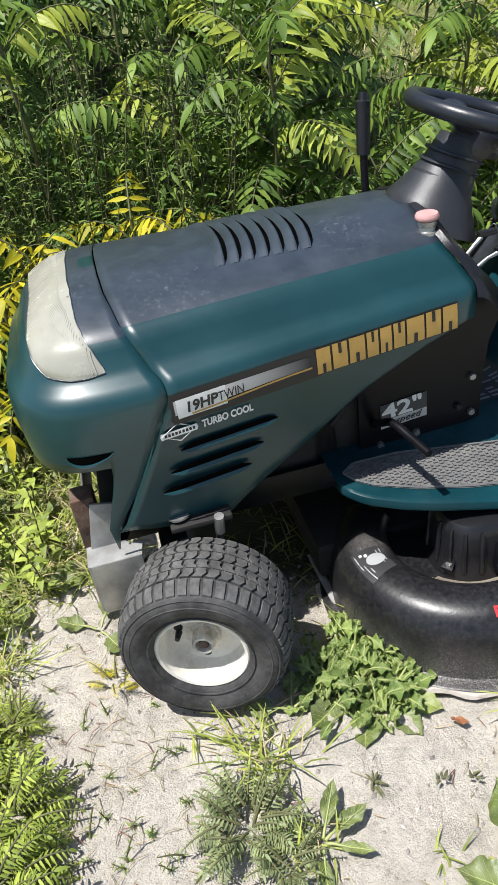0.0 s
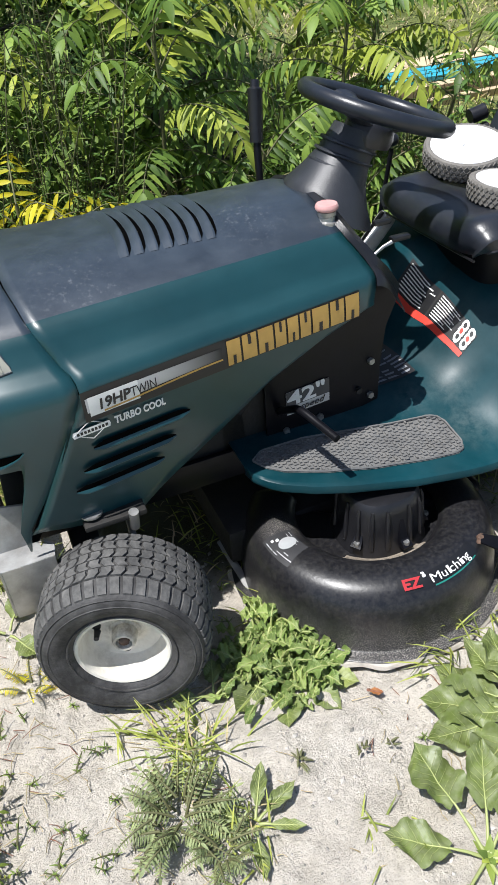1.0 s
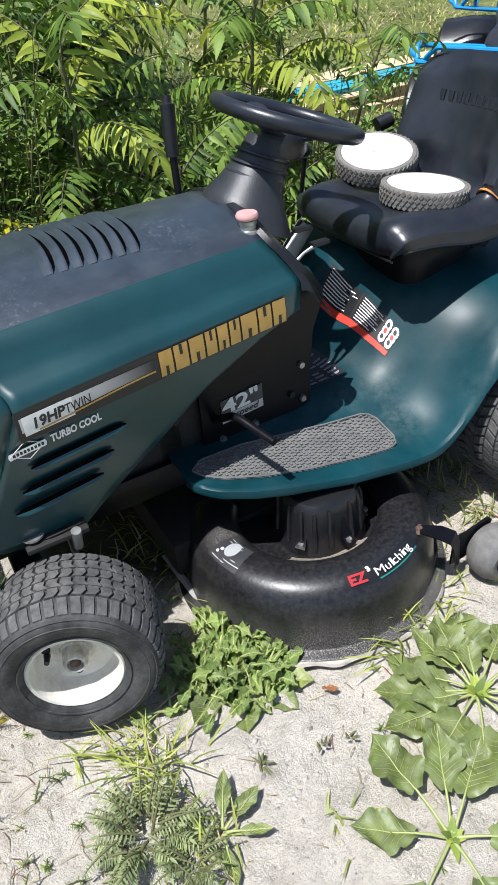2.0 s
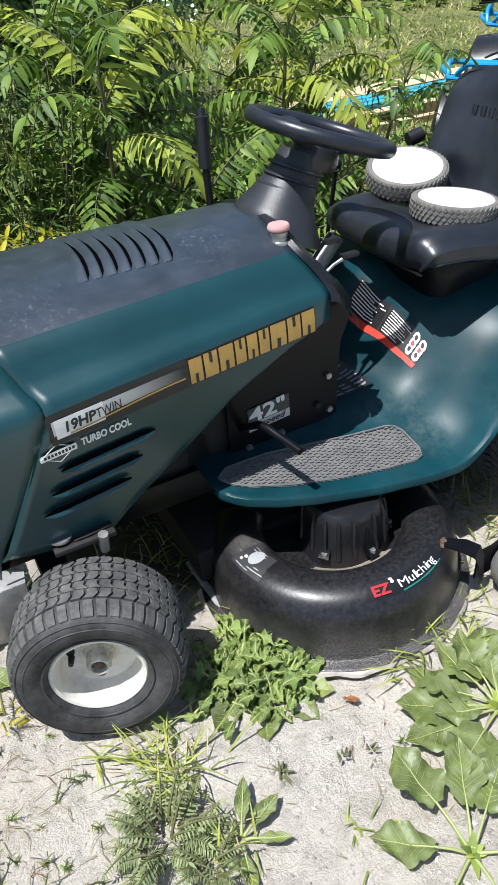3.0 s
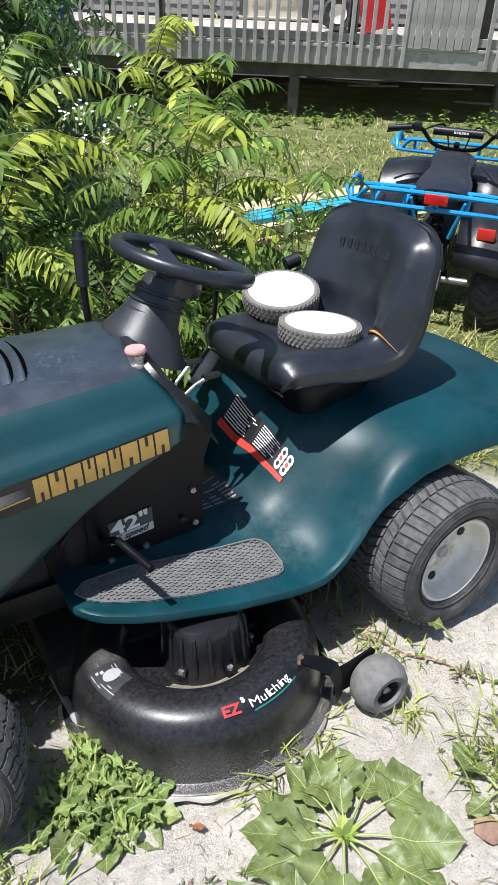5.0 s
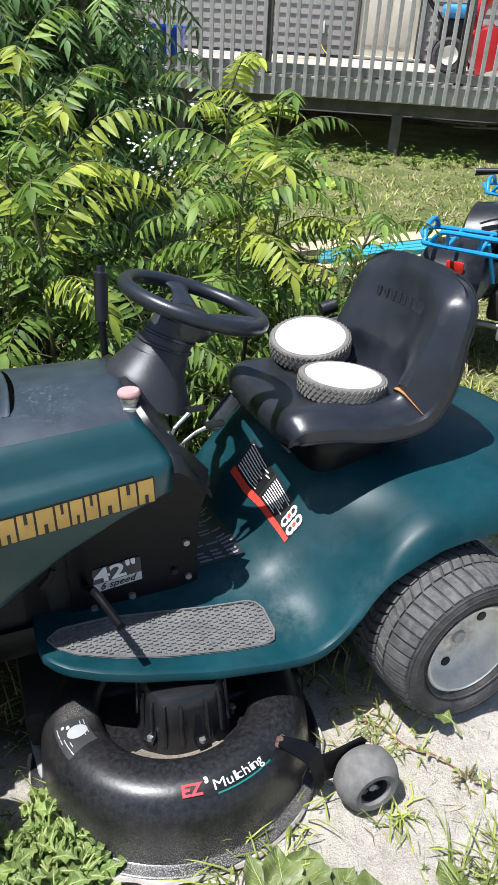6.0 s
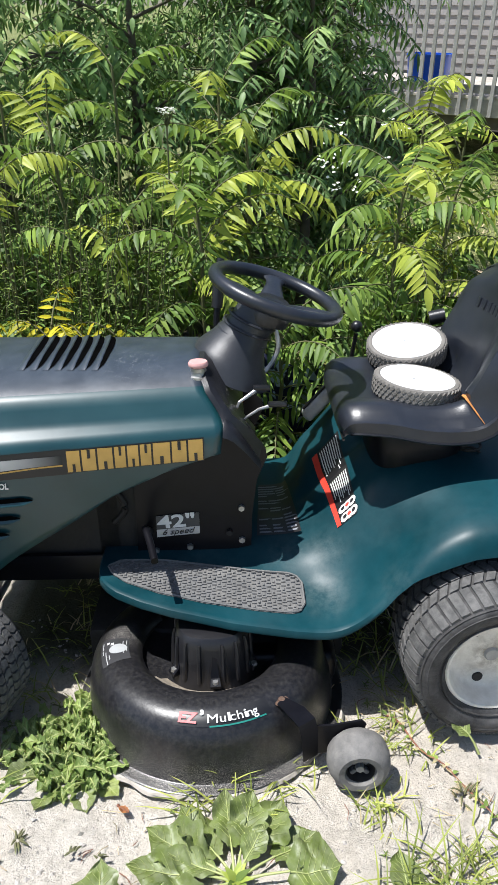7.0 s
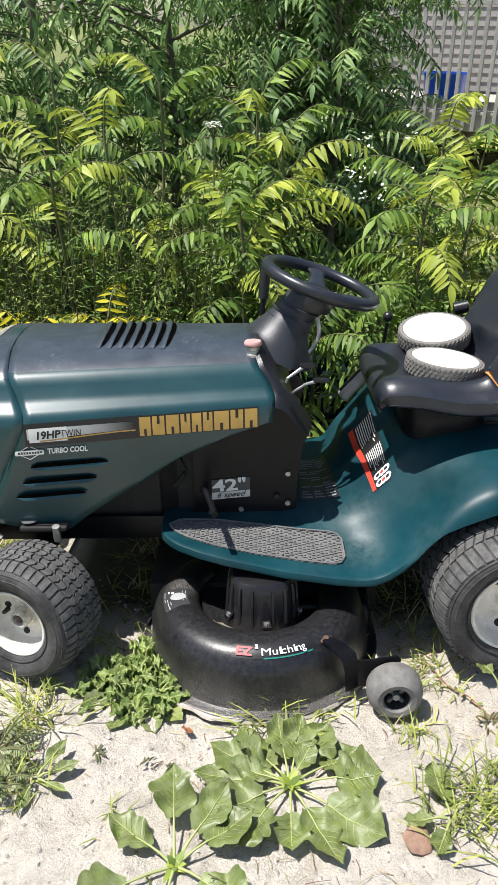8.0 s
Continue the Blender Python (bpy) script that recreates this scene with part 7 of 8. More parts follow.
def weed_stalk(mesh, rnd, x, y, h, leaf, n, mat=0, stalk=1, lean=0.12, narrow=0.2):
    g = ground_z(x, y)
    lx, ly = rnd.gauss(0, lean) * h, rnd.gauss(0, lean) * h
    pts = [np.array([x + lx * s * s, y + ly * s * s, g + h * s - 0.01]) for s in np.linspace(0, 1, 5)]
    rod(mesh, pts, 0.0028, 0.0012, stalk, 4)
    for k in range(n):
        s = lerp(0.15, 1.0, k / max(1, n - 1))
        i = min(3, int(s * 4))
        p = pts[i] + (pts[i + 1] - pts[i]) * (s * 4 - i)
        az = k * 2.4 + rnd.uniform(-0.5, 0.5)
        a = np.array([math.cos(az), math.sin(az), rnd.uniform(0.0, 0.7)])
        ln = leaf * lerp(1.0, 0.55, s) * rnd.uniform(0.8, 1.2)
        leaflet(mesh, p, a, np.array([0, 0, 1.0]), ln, ln * narrow, mat, droop=0.4)


def build_shrubs():
    tall = "sunlit sumac shrub with arching yellow green leaves"
    spots = [  # x, y, height, leaves, leaflet size, tip share, lean
        (1.22, 1.55, 1.06, 13, 0.105, 0.55, (0.02, -0.05)), (1.40, 1.72, 0.98, 12, 0.10, 0.45, (0.08, 0)), (1.60, 1.55, 0.80, 11, 0.095, 0.5, (0.14, -0.05)),
        (0.57, 1.38, 1.00, 12, 0.10, 0.40, (-0.03, -0.05)), (0.74, 1.82, 1.18, 12, 0.105, 0.45, (-0.04, 0)), (0.48, 1.62, 1.05, 12, 0.10, 0.35, (0.02, 0.0)), (0.30, 1.62, 0.98, 11, 0.095, 0.3, (0, -0.04)),
        (0.08, 1.66, 1.25, 13, 0.10, 0.5, (-0.06, 0)), (-0.12, 1.52, 1.16, 12, 0.10, 0.5, (-0.03, -0.05)), (-0.32, 1.62, 1.05, 12, 0.10, 0.35, (-0.05, 0)), (-0.55, 1.50, 1.20, 12, 0.10, 0.4, (-0.03, 0)),
        (-0.80, 1.75, 1.30, 12, 0.10, 0.35, (0, 0)), (-1.05, 1.55, 1.15, 12, 0.10, 0.3, (0, 0)), (0.82, 1.28, 0.66, 10, 0.09, 0.1, (0.0, -0.05)), (1.12, 1.28, 0.46, 9, 0.085, 0.1, (0.05, -0.04)),
        (0.60, 1.90, 1.32, 12, 0.10, 0.3, (0, 0)), (1.40, 2.25, 1.22, 12, 0.10, 0.4, (0.06, 0)), (1.48, 1.98, 1.10, 11, 0.10, 0.4, (0.08, 0)), (0.20, 2.0, 1.40, 12, 0.10, 0.3, (0, 0)),
        (-0.25, 2.05, 1.45, 12, 0.10, 0.3, (0, 0)), (-0.65, 2.1, 1.5, 12, 0.10, 0.3, (0, 0)), (-1.35, 2.0, 1.45, 12, 0.10, 0.3, (0, 0)), (-1.7, 1.7, 1.3, 12, 0.10, 0.3, (0, 0))]
    for k, (x, y, h, n, s, tip, lean) in enumerate(spots):
        sumac(x, y, h, n + 5 if x > 0.3 else n - 2, 100 + k, size=s * 1.08, length=0.44, tip=tip if x > 0.3 else tip * 1.5, lean=lean, label=tall if tip > 0.3 else "")
    # yellowing small shrubs close behind the hood
    for k, (x, y, h, n) in enumerate(((-0.20, 1.08, 0.66, 7), (0.08, 1.12, 0.70, 9), (0.32, 1.14, 0.58, 7), (-0.06, 1.10, 0.58, 7), (-0.40, 1.10, 0.60, 6), (0.20, 1.10, 0.62, 7), (-0.30, 1.06, 0.56, 7), (0.00, 1.06, 0.60, 8), (0.27, 1.07, 0.56, 7))):
        sumac(x, y, h, n + 3, 300 + k, size=0.092, length=0.27, pairs=(5, 7), mats=(LEAF_TIP if k % 2 else LEAF_A, STEM, LEAF_YELLOW), tip=1.2, label="small shrub with bright yellow leaves", name="yellow_shrub")
    # darker low growth under them
    m = Mesh()
    rnd = random.Random(21)
    for _ in range(420):
        x, y = rnd.uniform(-1.7, 1.75), rnd.uniform(1.12, 2.2)
        if 0.40 < x < 1.15 and 1.15 < y < 2.1 and rnd.random() < 0.88:
            continue
        weed_stalk(m, rnd, x, y, rnd.uniform(0.25, 0.95), 0.085, 15, 0, 1, narrow=0.26)
    tagged(m.make("undergrowth", [LEAF_B, STEM]), "dense dark green undergrowth below the shrubs", "undergrowth", kind="stuff")
    # tall feathery weeds between the shrubs
    m = Mesh()
    for _ in range(520):
        x, y = rnd.uniform(-1.5, 0.40), 1.16 + 1.1 * rnd.random() ** 1.5
        weed_stalk(m, rnd, x, y, rnd.uniform(0.5, 1.2), 0.052, 46, 0, 1, lean=0.09, narrow=0.17)
    for _ in range(170):
        x, y = rnd.uniform(1.3, 2.0), rnd.uniform(1.35, 2.5)
        weed_stalk(m, rnd, x, y, rnd.uniform(0.25, 0.62), 0.06, 26, 0, 1, lean=0.12, narrow=0.18)
    tagged(m.make("tall_weeds", [WEED, STEM]), "tall feathery green weeds", "weeds", kind="stuff")
    # a white umbel on a tall stem
    fl = thing("wild_carrot", "white umbel flower on a tall green stem", "flower", Matrix.Translation((0.44, 1.50, ground_z(0.44, 1.50))))
    st, um = Mesh(), Mesh()
    rod(st, [np.array([0, 0, s]) for s in np.linspace(0, 1.25, 6)], 0.004, 0.003, 0, 6)
    for k in range(40):
        a, r = k * 2.4, 0.030 * math.sqrt(k / 40)
        p = np.array([r * math.cos(a), r * math.sin(a), 1.29 + 0.008 * math.cos(k)])
        rod(st, [np.array([0, 0, 1.24]), p], 0.0008, 0.0006, 0, 3)
        for j in range(4):
            leaflet(um, p, np.array([math.cos(j * 1.6 + k), math.sin(j * 1.6 + k), 0.3]), np.array([0, 0, 1.0]), 0.008, 0.007, 0, droop=0)
    st.make("stem", STEM, fl)
    um.make("umbel", UMBEL, fl)
    # small white blossoms among the leaves
    m = Mesh()
    for _ in range(8):
        p = np.array([rnd.uniform(1.0, 1.35), rnd.uniform(2.0, 2.2), rnd.uniform(0.75, 1.05)])
        for j in range(10):
            leaflet(m, p + 0.02 * np.array([rnd.gauss(0, 1) for _ in range(3)]), np.array([rnd.gauss(0, 1), rnd.gauss(0, 1), 0.5]), np.array([0, -0.3, 1.0]), 0.016, 0.014, 0, droop=0)
    tagged(m.make("white_blossoms", UMBEL), "small white blossoms among the leaves", "flowers", kind="stuff")


build_shrubs()


def tree(x, y, height, crown, seed, leaves, label):
    """A small tree: tapered trunk, limbs and a loose crown of long leaves."""
    rnd = random.Random(seed)
    g = ground_z(x, y)
    t = thing("tree", label, "tree", Matrix.Translation((x, y, g)), group="trees beside the deck")
    tr, cr = Mesh(), Mesh()
    pts = [np.array([0.06 * noise.noise((seed, s * 3, 0)), 0.06 * noise.noise((seed, s * 3, 7)), height * s]) for s in np.linspace(0, 1, 9)]
    pts[0][2] = -0.05
    rod(tr, pts, 0.035, 0.008, 0, 8)
    for k in range(26):
        s = lerp(0.12, 0.98, k / 25)
        i = min(7, int(s * 8))
        p = pts[i] + (pts[i + 1] - pts[i]) * (s * 8 - i)
        az = k * 2.4 + rnd.uniform(-0.4, 0.4)
        ln = crown * rnd.uniform(0.7, 1.1) * (1 - 0.45 * s)
        d = np.array([math.cos(az), math.sin(az), rnd.uniform(0.15, 0.6)])
        q = [p, p + d * ln * 0.5, p + d * ln + np.array([0, 0, -0.12 * ln])]
        rod(tr, q, 0.010, 0.003, 0, 5)
        for j in range(leaves):
            f = rnd.uniform(0.25, 1.05)
            b = q[0] + (q[2] - q[0]) * f + np.array([rnd.gauss(0, 0.07), rnd.gauss(0, 0.07), rnd.gauss(0, 0.06)])
            compound(cr, rnd, b, az + rnd.uniform(-1.6, 1.6), rnd.uniform(-0.1, 0.7), rnd.uniform(0.26, 0.42), 8, 0.100, 0 if rnd.random() < 0.6 else 2, 1, narrow=0.18)
    tr.make("trunk", BARK, t)
    cr.make("crown", [LEAF_TREE, STEM, LEAF_TREE_PALE], t)
    return t


for k, (x, y, h, c) in enumerate(((1.05, 3.15, 2.0, 0.6), (1.12, 3.75, 2.6, 0.62), (0.75, 3.35, 2.3, 0.75), (0.15, 3.0, 2.3, 0.8), (-0.5, 2.8, 2.4, 0.8), (-1.2, 2.7, 2.4, 0.85), (-1.9, 2.5, 2.4, 0.85), (0.6, 4.4, 3.0, 0.95), (-0.3, 4.2, 3.0, 0.95), (-1.3, 4.0, 3.0, 0.95), (-2.2, 3.6, 3.0, 0.95))):
    tree(x, y, h, c, 400 + k, 8 if k < 8 else 5, "slender young tree with dense dark green leaves")


def build_thicket():
    m = Mesh()
    rnd = random.Random(55)
    for k in range(74):
        x = rnd.uniform(-3.2, 1.0) if k < 50 else rnd.uniform(0.7, 1.30)
        y = rnd.uniform(2.6, 4.8) - 0.18 * x if k < 50 else rnd.uniform(3.3, 4.2)
        if x > 0.2 and y < 2.6:
            continue
        z = ground_z(x, y) + rnd.uniform(0.15, 2.1)
        scatter_leaves(m, rnd, (x, y, z), (0.42, 0.40, 0.36), 260, 0.095, 2, narrow=0.26)
    tagged(m.make("thicket", [LEAF_TREE, LEAF_TREE_PALE]), "dense dark green thicket behind the shrubs", "thicket", kind="stuff")


build_thicket()


def build_cloth():
    rows = []
    for i in range(16):
        u = i / 15
        rows.append([Vector((0.70 + 0.28 * u, 1.30 + 0.03 * math.sin(9 * u) + 0.16 * (j / 11), -0.12 + 0.54 * (1 - (j / 11) * 0.75) - 0.09 * u + 0.03 * noise.noise((u * 6, j * 0.5, 1)))) for j in range(12)])
    m = material("dark blue patterned cloth", (0.008, 0.012, 0.05), 0.85, var=0.3, scale=9, dust=0.0)
    nt = m.node_tree
    vo = nt.nodes.new("ShaderNodeTexNoise")
    vo.inputs["Scale"].default_value = 14
    mr = nt.nodes.new("ShaderNodeMapRange")
    mr.inputs["From Min"].default_value, mr.inputs["From Max"].default_value = 0.56, 0.58
    mx = nt.nodes.new("ShaderNodeMix")
    mx.data_type = "RGBA"
    tc = nt.nodes.new("ShaderNodeTexCoord")
    nt.links.new(tc.outputs["Object"], vo.inputs["Vector"])
    nt.links.new(vo.outputs["Fac"], mr.inputs["Value"])
    nt.links.new(mr.outputs[0], mx.inputs[0])
    b = nt.nodes["Principled BSDF"]
    nt.links.new(b.inputs["Base Color"].links[0].from_socket, mx.inputs[6])
    mx.inputs[7].default_value = (0.35, 0.45, 0.60, 1)
    nt.links.new(mx.outputs[2], b.inputs["Base Color"])
    ob = tagged(part("folded_cloth", loft(rows), m), "dark blue patterned cloth hanging among the leaves", "cloth")
    ob.modifiers.new("thick", "SOLIDIFY").thickness = 0.006


build_cloth()

# ---- ground plants ----
ROUND = [(0.0, 0.08), (0.10, 0.55), (0.28, 0.95), (0.50, 1.0), (0.72, 0.82), (0.90, 0.45), (1.0, 0.05)]


def broad_leaf(mesh, rnd, base, az, stalk, length, width, elev=0.25, mat=0, stalk_mat=1, wave=0.05, flop=0.5):
    """A broad wavy leaf on a stalk, ribbed along veins, lying outwards."""
    h = np.array([math.cos(az), math.sin(az), 0.0])
    s = np.array([-h[1], h[0], 0.0])
    z = np.array([0.0, 0.0, 1.0])
    p0 = np.array(base, float)
    p1 = p0 + stalk * (h * math.cos(elev) + z * math.sin(elev))
    rod(mesh, [p0, (p0 + p1) / 2 + z * 0.004, p1], 0.0036, 0.0022, stalk_mat, 5)
    nu, nv = 18, 11
    vs = []
    ph = rnd.uniform(0, 6)
    tiltr = rnd.uniform(-0.4, 0.4)
    for i in range(nu + 1):
        t = i / nu
        w = width * (sum(curve1(ROUND, min(1, max(0, t + d))) for d in (-0.12, -0.06, 0, 0.06, 0.12)) / 5) * (1 - 0.9 * t ** 14)
        e = elev * (1 - 1.1 * t) - flop * 0.35 * t * t
        c = p1 + h * (length * t) + z * (length * (t * math.sin(elev) * (1 - flop * t)))
        for j in range(nv):
            v = -1 + 2 * j / (nv - 1)
            up = 0.16 * w * (1 - abs(v)) * -1 + wave * w * (math.sin(7.5 * t + 2.2 * v + ph) + 0.7 * math.sin(17 * t + 4 * v + 2 * ph)) * abs(v) + 0.022 * w * math.sin(14 * t - 5 * abs(v)) + tiltr * w * 0.5 * v
            edge = 1 + (0.05 * math.sin(t * 21 + ph) + 0.08 * math.sin(t * 9 + 3 * ph) * (1 if v > 0 else -1)) * (abs(v) > 0.75) - (0.16 * max(0.0, math.sin(t * 27 + 3 * ph + (2 if v > 0 else 0))) ** 6) * (abs(v) > 0.55)
            q = c + s * (0.5 * w * v * edge) + z * (up * 0.9) + h * (0.10 * width * abs(v) * -0.6)
            vs.append(q)
    fs = [(i * nv + j, (i + 1) * nv + j, (i + 1) * nv + j + 1, i * nv + j + 1) for i in range(nu) for j in range(nv - 1)]
    mesh.add(vs, fs, mat)
    # pale midrib and side veins
    mid = [np.array(vs[i * nv + nv // 2]) + z * 0.0012 for i in range(nu)]
    rod(mesh, mid, 0.0018, 0.0005, stalk_mat, 4)
    for i in range(2, nu - 3, 2):
        for sg in (-1, 1):
            pts = [np.array(vs[min(nu, i + k) * nv + nv // 2 + sg * k]) + z * 0.0010 for k in range(0, 5)]
            rod(mesh, pts, 0.0006, 0.0003, stalk_mat, 3)


def rosette(x, y, leaves, seed, name, label, young=0):
    rnd = random.Random(seed)
    g = ground_z(x, y) + 0.006
    t = thing(name, label, "plant", Matrix.Translation((x, y, g)), group="plants on the bare soil")
    for az, stalk, ln, wd, el in leaves:
        m = Mesh()
        a = radians(az)
        h = 0.0216 * math.cos(a) - 0.1136 * math.sin(a)
        broad_leaf(m, rnd, (0.008 * math.cos(a), 0.008 * math.sin(a), 0.004), a + rnd.uniform(-0.1, 0.1), stalk * 1.12, ln * 1.0, wd * rnd.uniform(0.78, 1.10), 0.55 * el + h + rnd.uniform(-0.03, 0.10), wave=rnd.uniform(0.09, 0.20))
        m.make("leaf", [BROAD, PALE_STEM], t)
    if young:
        m = Mesh()
        for k in range(int(young * 1.6)):
            az = k * 2.4
            leaflet(m, np.zeros(3), np.array([math.cos(az), math.sin(az), rnd.uniform(0.5, 1.5)]), np.array([0, 0, 1.0]), rnd.uniform(0.02, 0.045), 0.016, rnd.randrange(2), droop=0.3)
        m.make("young_leaves", [WEED, RAGWEED], t)
    return t


rosette(0.668, -0.335, [(178, 0.06, 0.135, 0.10, 0.12), (205, 0.05, 0.12, 0.10, 0.18), (150, 0.05, 0.14, 0.105, 0.22), (122, 0.045, 0.13, 0.10, 0.3), (100, 0.05, 0.12, 0.085, 0.35), (80, 0.05, 0.115, 0.10, 0.38), (55, 0.06, 0.11, 0.10, 0.32), (28, 0.07, 0.10, 0.10, 0.22), (2, 0.085, 0.10, 0.115, 0.16),
                        (-62, 0.06, 0.14, 0.105, 0.12), (-88, 0.065, 0.09, 0.075, 0.2), (228, 0.07, 0.12, 0.10, 0.15), (-35, 0.075, 0.14, 0.11, 0.1), (165, 0.03, 0.10, 0.07, 0.45), (60, 0.03, 0.075, 0.05, 0.7)], 31, "dock_plant", "broad-leaved green dock plant spread on sandy soil", young=10)
rosette(0.440, -0.520, [(100, 0.075, 0.115, 0.115, 0.62), (150, 0.05, 0.11, 0.08, 0.25), (60, 0.06, 0.12, 0.10, 0.4), (30, 0.06, 0.11, 0.09, 0.3), (200, 0.08, 0.12, 0.11, 0.2), (330, 0.05, 0.12, 0.10, 0.25), (260, 0.06, 0.12, 0.10, 0.2)], 32, "dock_plant", "young dock plant with upright round leaves", young=5)
rosette(0.990, -0.420, [(95, 0.03, 0.09, 0.07, 0.25), (180, 0.03, 0.06, 0.055, 0.15), (240, 0.03, 0.06, 0.05, 0.2)], 33, "dock_plant", "small broad-leaved plant among grass")
rosette(0.142, -0.050, [(20, 0.03, 0.055, 0.05, 0.35), (160, 0.03, 0.05, 0.045, 0.5), (75, 0.02, 0.05, 0.04, 0.6)], 34, "dock_plant", "small seedling with two round yellow green leaves")
rosette(0.118, -0.312, [(60, 0.02, 0.075, 0.028, 0.5), (20, 0.02, 0.07, 0.03, 0.3), (-30, 0.02, 0.06, 0.026, 0.2), (140, 0.02, 0.07, 0.028, 0.4), (-100, 0.02, 0.065, 0.03, 0.2)], 35, "dock_plant", "small seedling with narrow glossy leaves")
rosette(-0.330, 0.900, [(200, 0.05, 0.16, 0.13, 0.3), (140, 0.05, 0.15, 0.12, 0.4), (260, 0.05, 0.14, 0.11, 0.3), (330, 0.04, 0.12, 0.1, 0.4), (80, 0.05, 0.14, 0.11, 0.5)], 36, "dock_plant", "large leaved burdock beside the mower's nose")
rosette(-0.360, 0.470, [(170, 0.03, 0.11, 0.09, 0.1), (230, 0.03, 0.10, 0.08, 0.15), (20, 0.03, 0.10, 0.08, 0.2), (90, 0.03, 0.1, 0.08, 0.3)], 37, "dock_plant", "flattened pale grey green leaves on soil")
rosette(-0.215, 0.300, [(60, 0.03, 0.09, 0.07, 0.5), (150, 0.03, 0.07, 0.06, 0.4), (-60, 0.03, 0.07, 0.05, 0.3)], 38, "dock_plant", "small broad-leaved plant beside the front wheel")


def lettuce_clump(x, y, seed):
    """A dense clump of soft curling leaves with larger flat leaves at its foot."""
    rnd = random.Random(seed)
    g = ground_z(x, y)
    t = thing("weed_clump", "dense bright green leafy weed clump between wheel and deck", "plant", Matrix.Translation((x, y, g)), group="plants on the bare soil")
    m = Mesh()
    for k in range(210):
        a, r = rnd.uniform(0, 6.28), 0.10 * math.sqrt(rnd.random())
        b = np.array([r * math.cos(a), r * math.sin(a) * 0.9, 0.0])
        broad_leaf(m, rnd, b, rnd.uniform(0, 6.28), rnd.uniform(0.010, 0.060), rnd.uniform(0.028, 0.055), rnd.uniform(0.014, 0.030), rnd.uniform(0.2, 1.4), wave=0.55, flop=1.0)
    m.make("leaves", [material("fresh weed leaf", (0.22, 0.31, 0.085), 0.45, var=0.25, scale=14, island_random=0.3, translucent=0.3), PALE_STEM], t)
    m = Mesh()
    for az, ln in ((-150, 0.10), (-110, 0.10), (-70, 0.11), (-45, 0.11), (-10, 0.12), (15, 0.10), (170, 0.09)):
        a = radians(az)
        broad_leaf(m, rnd, (0.05 * math.cos(a), 0.05 * math.sin(a), 0.008), a, 0.03, ln * 0.8, 0.06, 0.10)
    m.make("foot_leaves", [BROAD, PALE_STEM], t)


lettuce_clump(0.305, -0.020, 51)


class Plant:
    """Keeps the blades and the stalks of one plant apart."""

    def __init__(self):
        self.blade, self.stalk = Mesh(), Mesh()

    def add(self, verts, faces, mat=0):
        (self.stalk if mat else self.blade).add(verts, faces)


def feathery(x, y, r, h, count, seed, label, mat=None):
    """A low plant with finely cut leaves."""
    rnd = random.Random(seed)
    g = ground_z(x, y)
    t = thing("feathery_weed", label, "plant", Matrix.Translation((x, y, g)), group="plants on the bare soil")
    m = Plant()
    for k in range(count):
        a = k * 2.4 + rnd.uniform(-0.3, 0.3)
        rr = r * math.sqrt(rnd.random()) * 0.4
        base = np.array([rr * math.cos(a), rr * math.sin(a), rnd.uniform(0, h * 0.6)])
        compound(m, rnd, base, a + rnd.uniform(-0.9, 0.9), rnd.uniform(0.1, 1.3), rnd.uniform(0.45, 0.95) * r, rnd.randint(8, 12), r * rnd.uniform(0.16, 0.24), 0, 1, arch=rnd.uniform(0.4, 1.0), narrow=0.19)
    tagged(m.blade.make("leaves", mat or MUGWORT, t), kind="stuff")
    tagged(m.stalk.make("stems", STEM, t), kind="stuff")


feathery(0.000, -0.250, 0.10, 0.07, 44, 61, "grey green feathery mugwort on sandy soil")
feathery(0.055, -0.330, 0.07, 0.05, 26, 62, "grey green feathery mugwort on sandy soil")
feathery(-0.405, -0.110, 0.12, 0.10, 80, 63, "bright green feathery ragweed at the soil's edge", RAGWEED)
feathery(-0.43, -0.24, 0.13, 0.12, 90, 64, "bright green feathery ragweed at the soil's edge", RAGWEED)
feathery(-0.50, 0.02, 0.12, 0.10, 64, 65, "bright green feathery ragweed at the soil's edge", RAGWEED)
feathery(-0.41, 0.09, 0.08, 0.05, 40, 66, "low green ragweed at the soil's edge", RAGWEED)
feathery(-0.190, 0.135, 0.065, 0.05, 9, 67, "small yellow and orange weed beside the tyre", LEAF_YELLOW)
feathery(0.352, -0.270, 0.020, 0.03, 5, 68, "tiny green seedling on bare soil")
feathery(0.408, -0.280, 0.016, 0.02, 5, 69, "tiny green seedling on bare soil")
feathery(0.24, -0.24, 0.022, 0.015, 9, 70, "tiny wilted weed on bare soil")
feathery(1.14, -0.16, 0.045, 0.05, 9, 71, "dry brown wiry weed on sandy soil", DRY)


def blades(mesh, rnd, x, y, h, n, spread, mat=0, wide=0.004):
    for k in range(n):
        a = rnd.uniform(0, 6.283)
        b = np.array([x + rnd.gauss(0, spread), y + rnd.gauss(0, spread), 0.0])
        b[2] = ground_z(b[0], b[1]) - 0.004
        d = np.array([math.cos(a), math.sin(a), rnd.uniform(0.6, 2.6)])
        ln = h * rnd.uniform(0.6, 1.25)
        leaflet(mesh, b, d, np.array([-d[0], -d[1], 0.8]), ln, wide, mat, droop=rnd.uniform(0.2, 0.7), fold=0.4, shape=[(0.0, 1.0), (0.4, 0.9), (0.75, 0.6), (1.0, 0.05)])


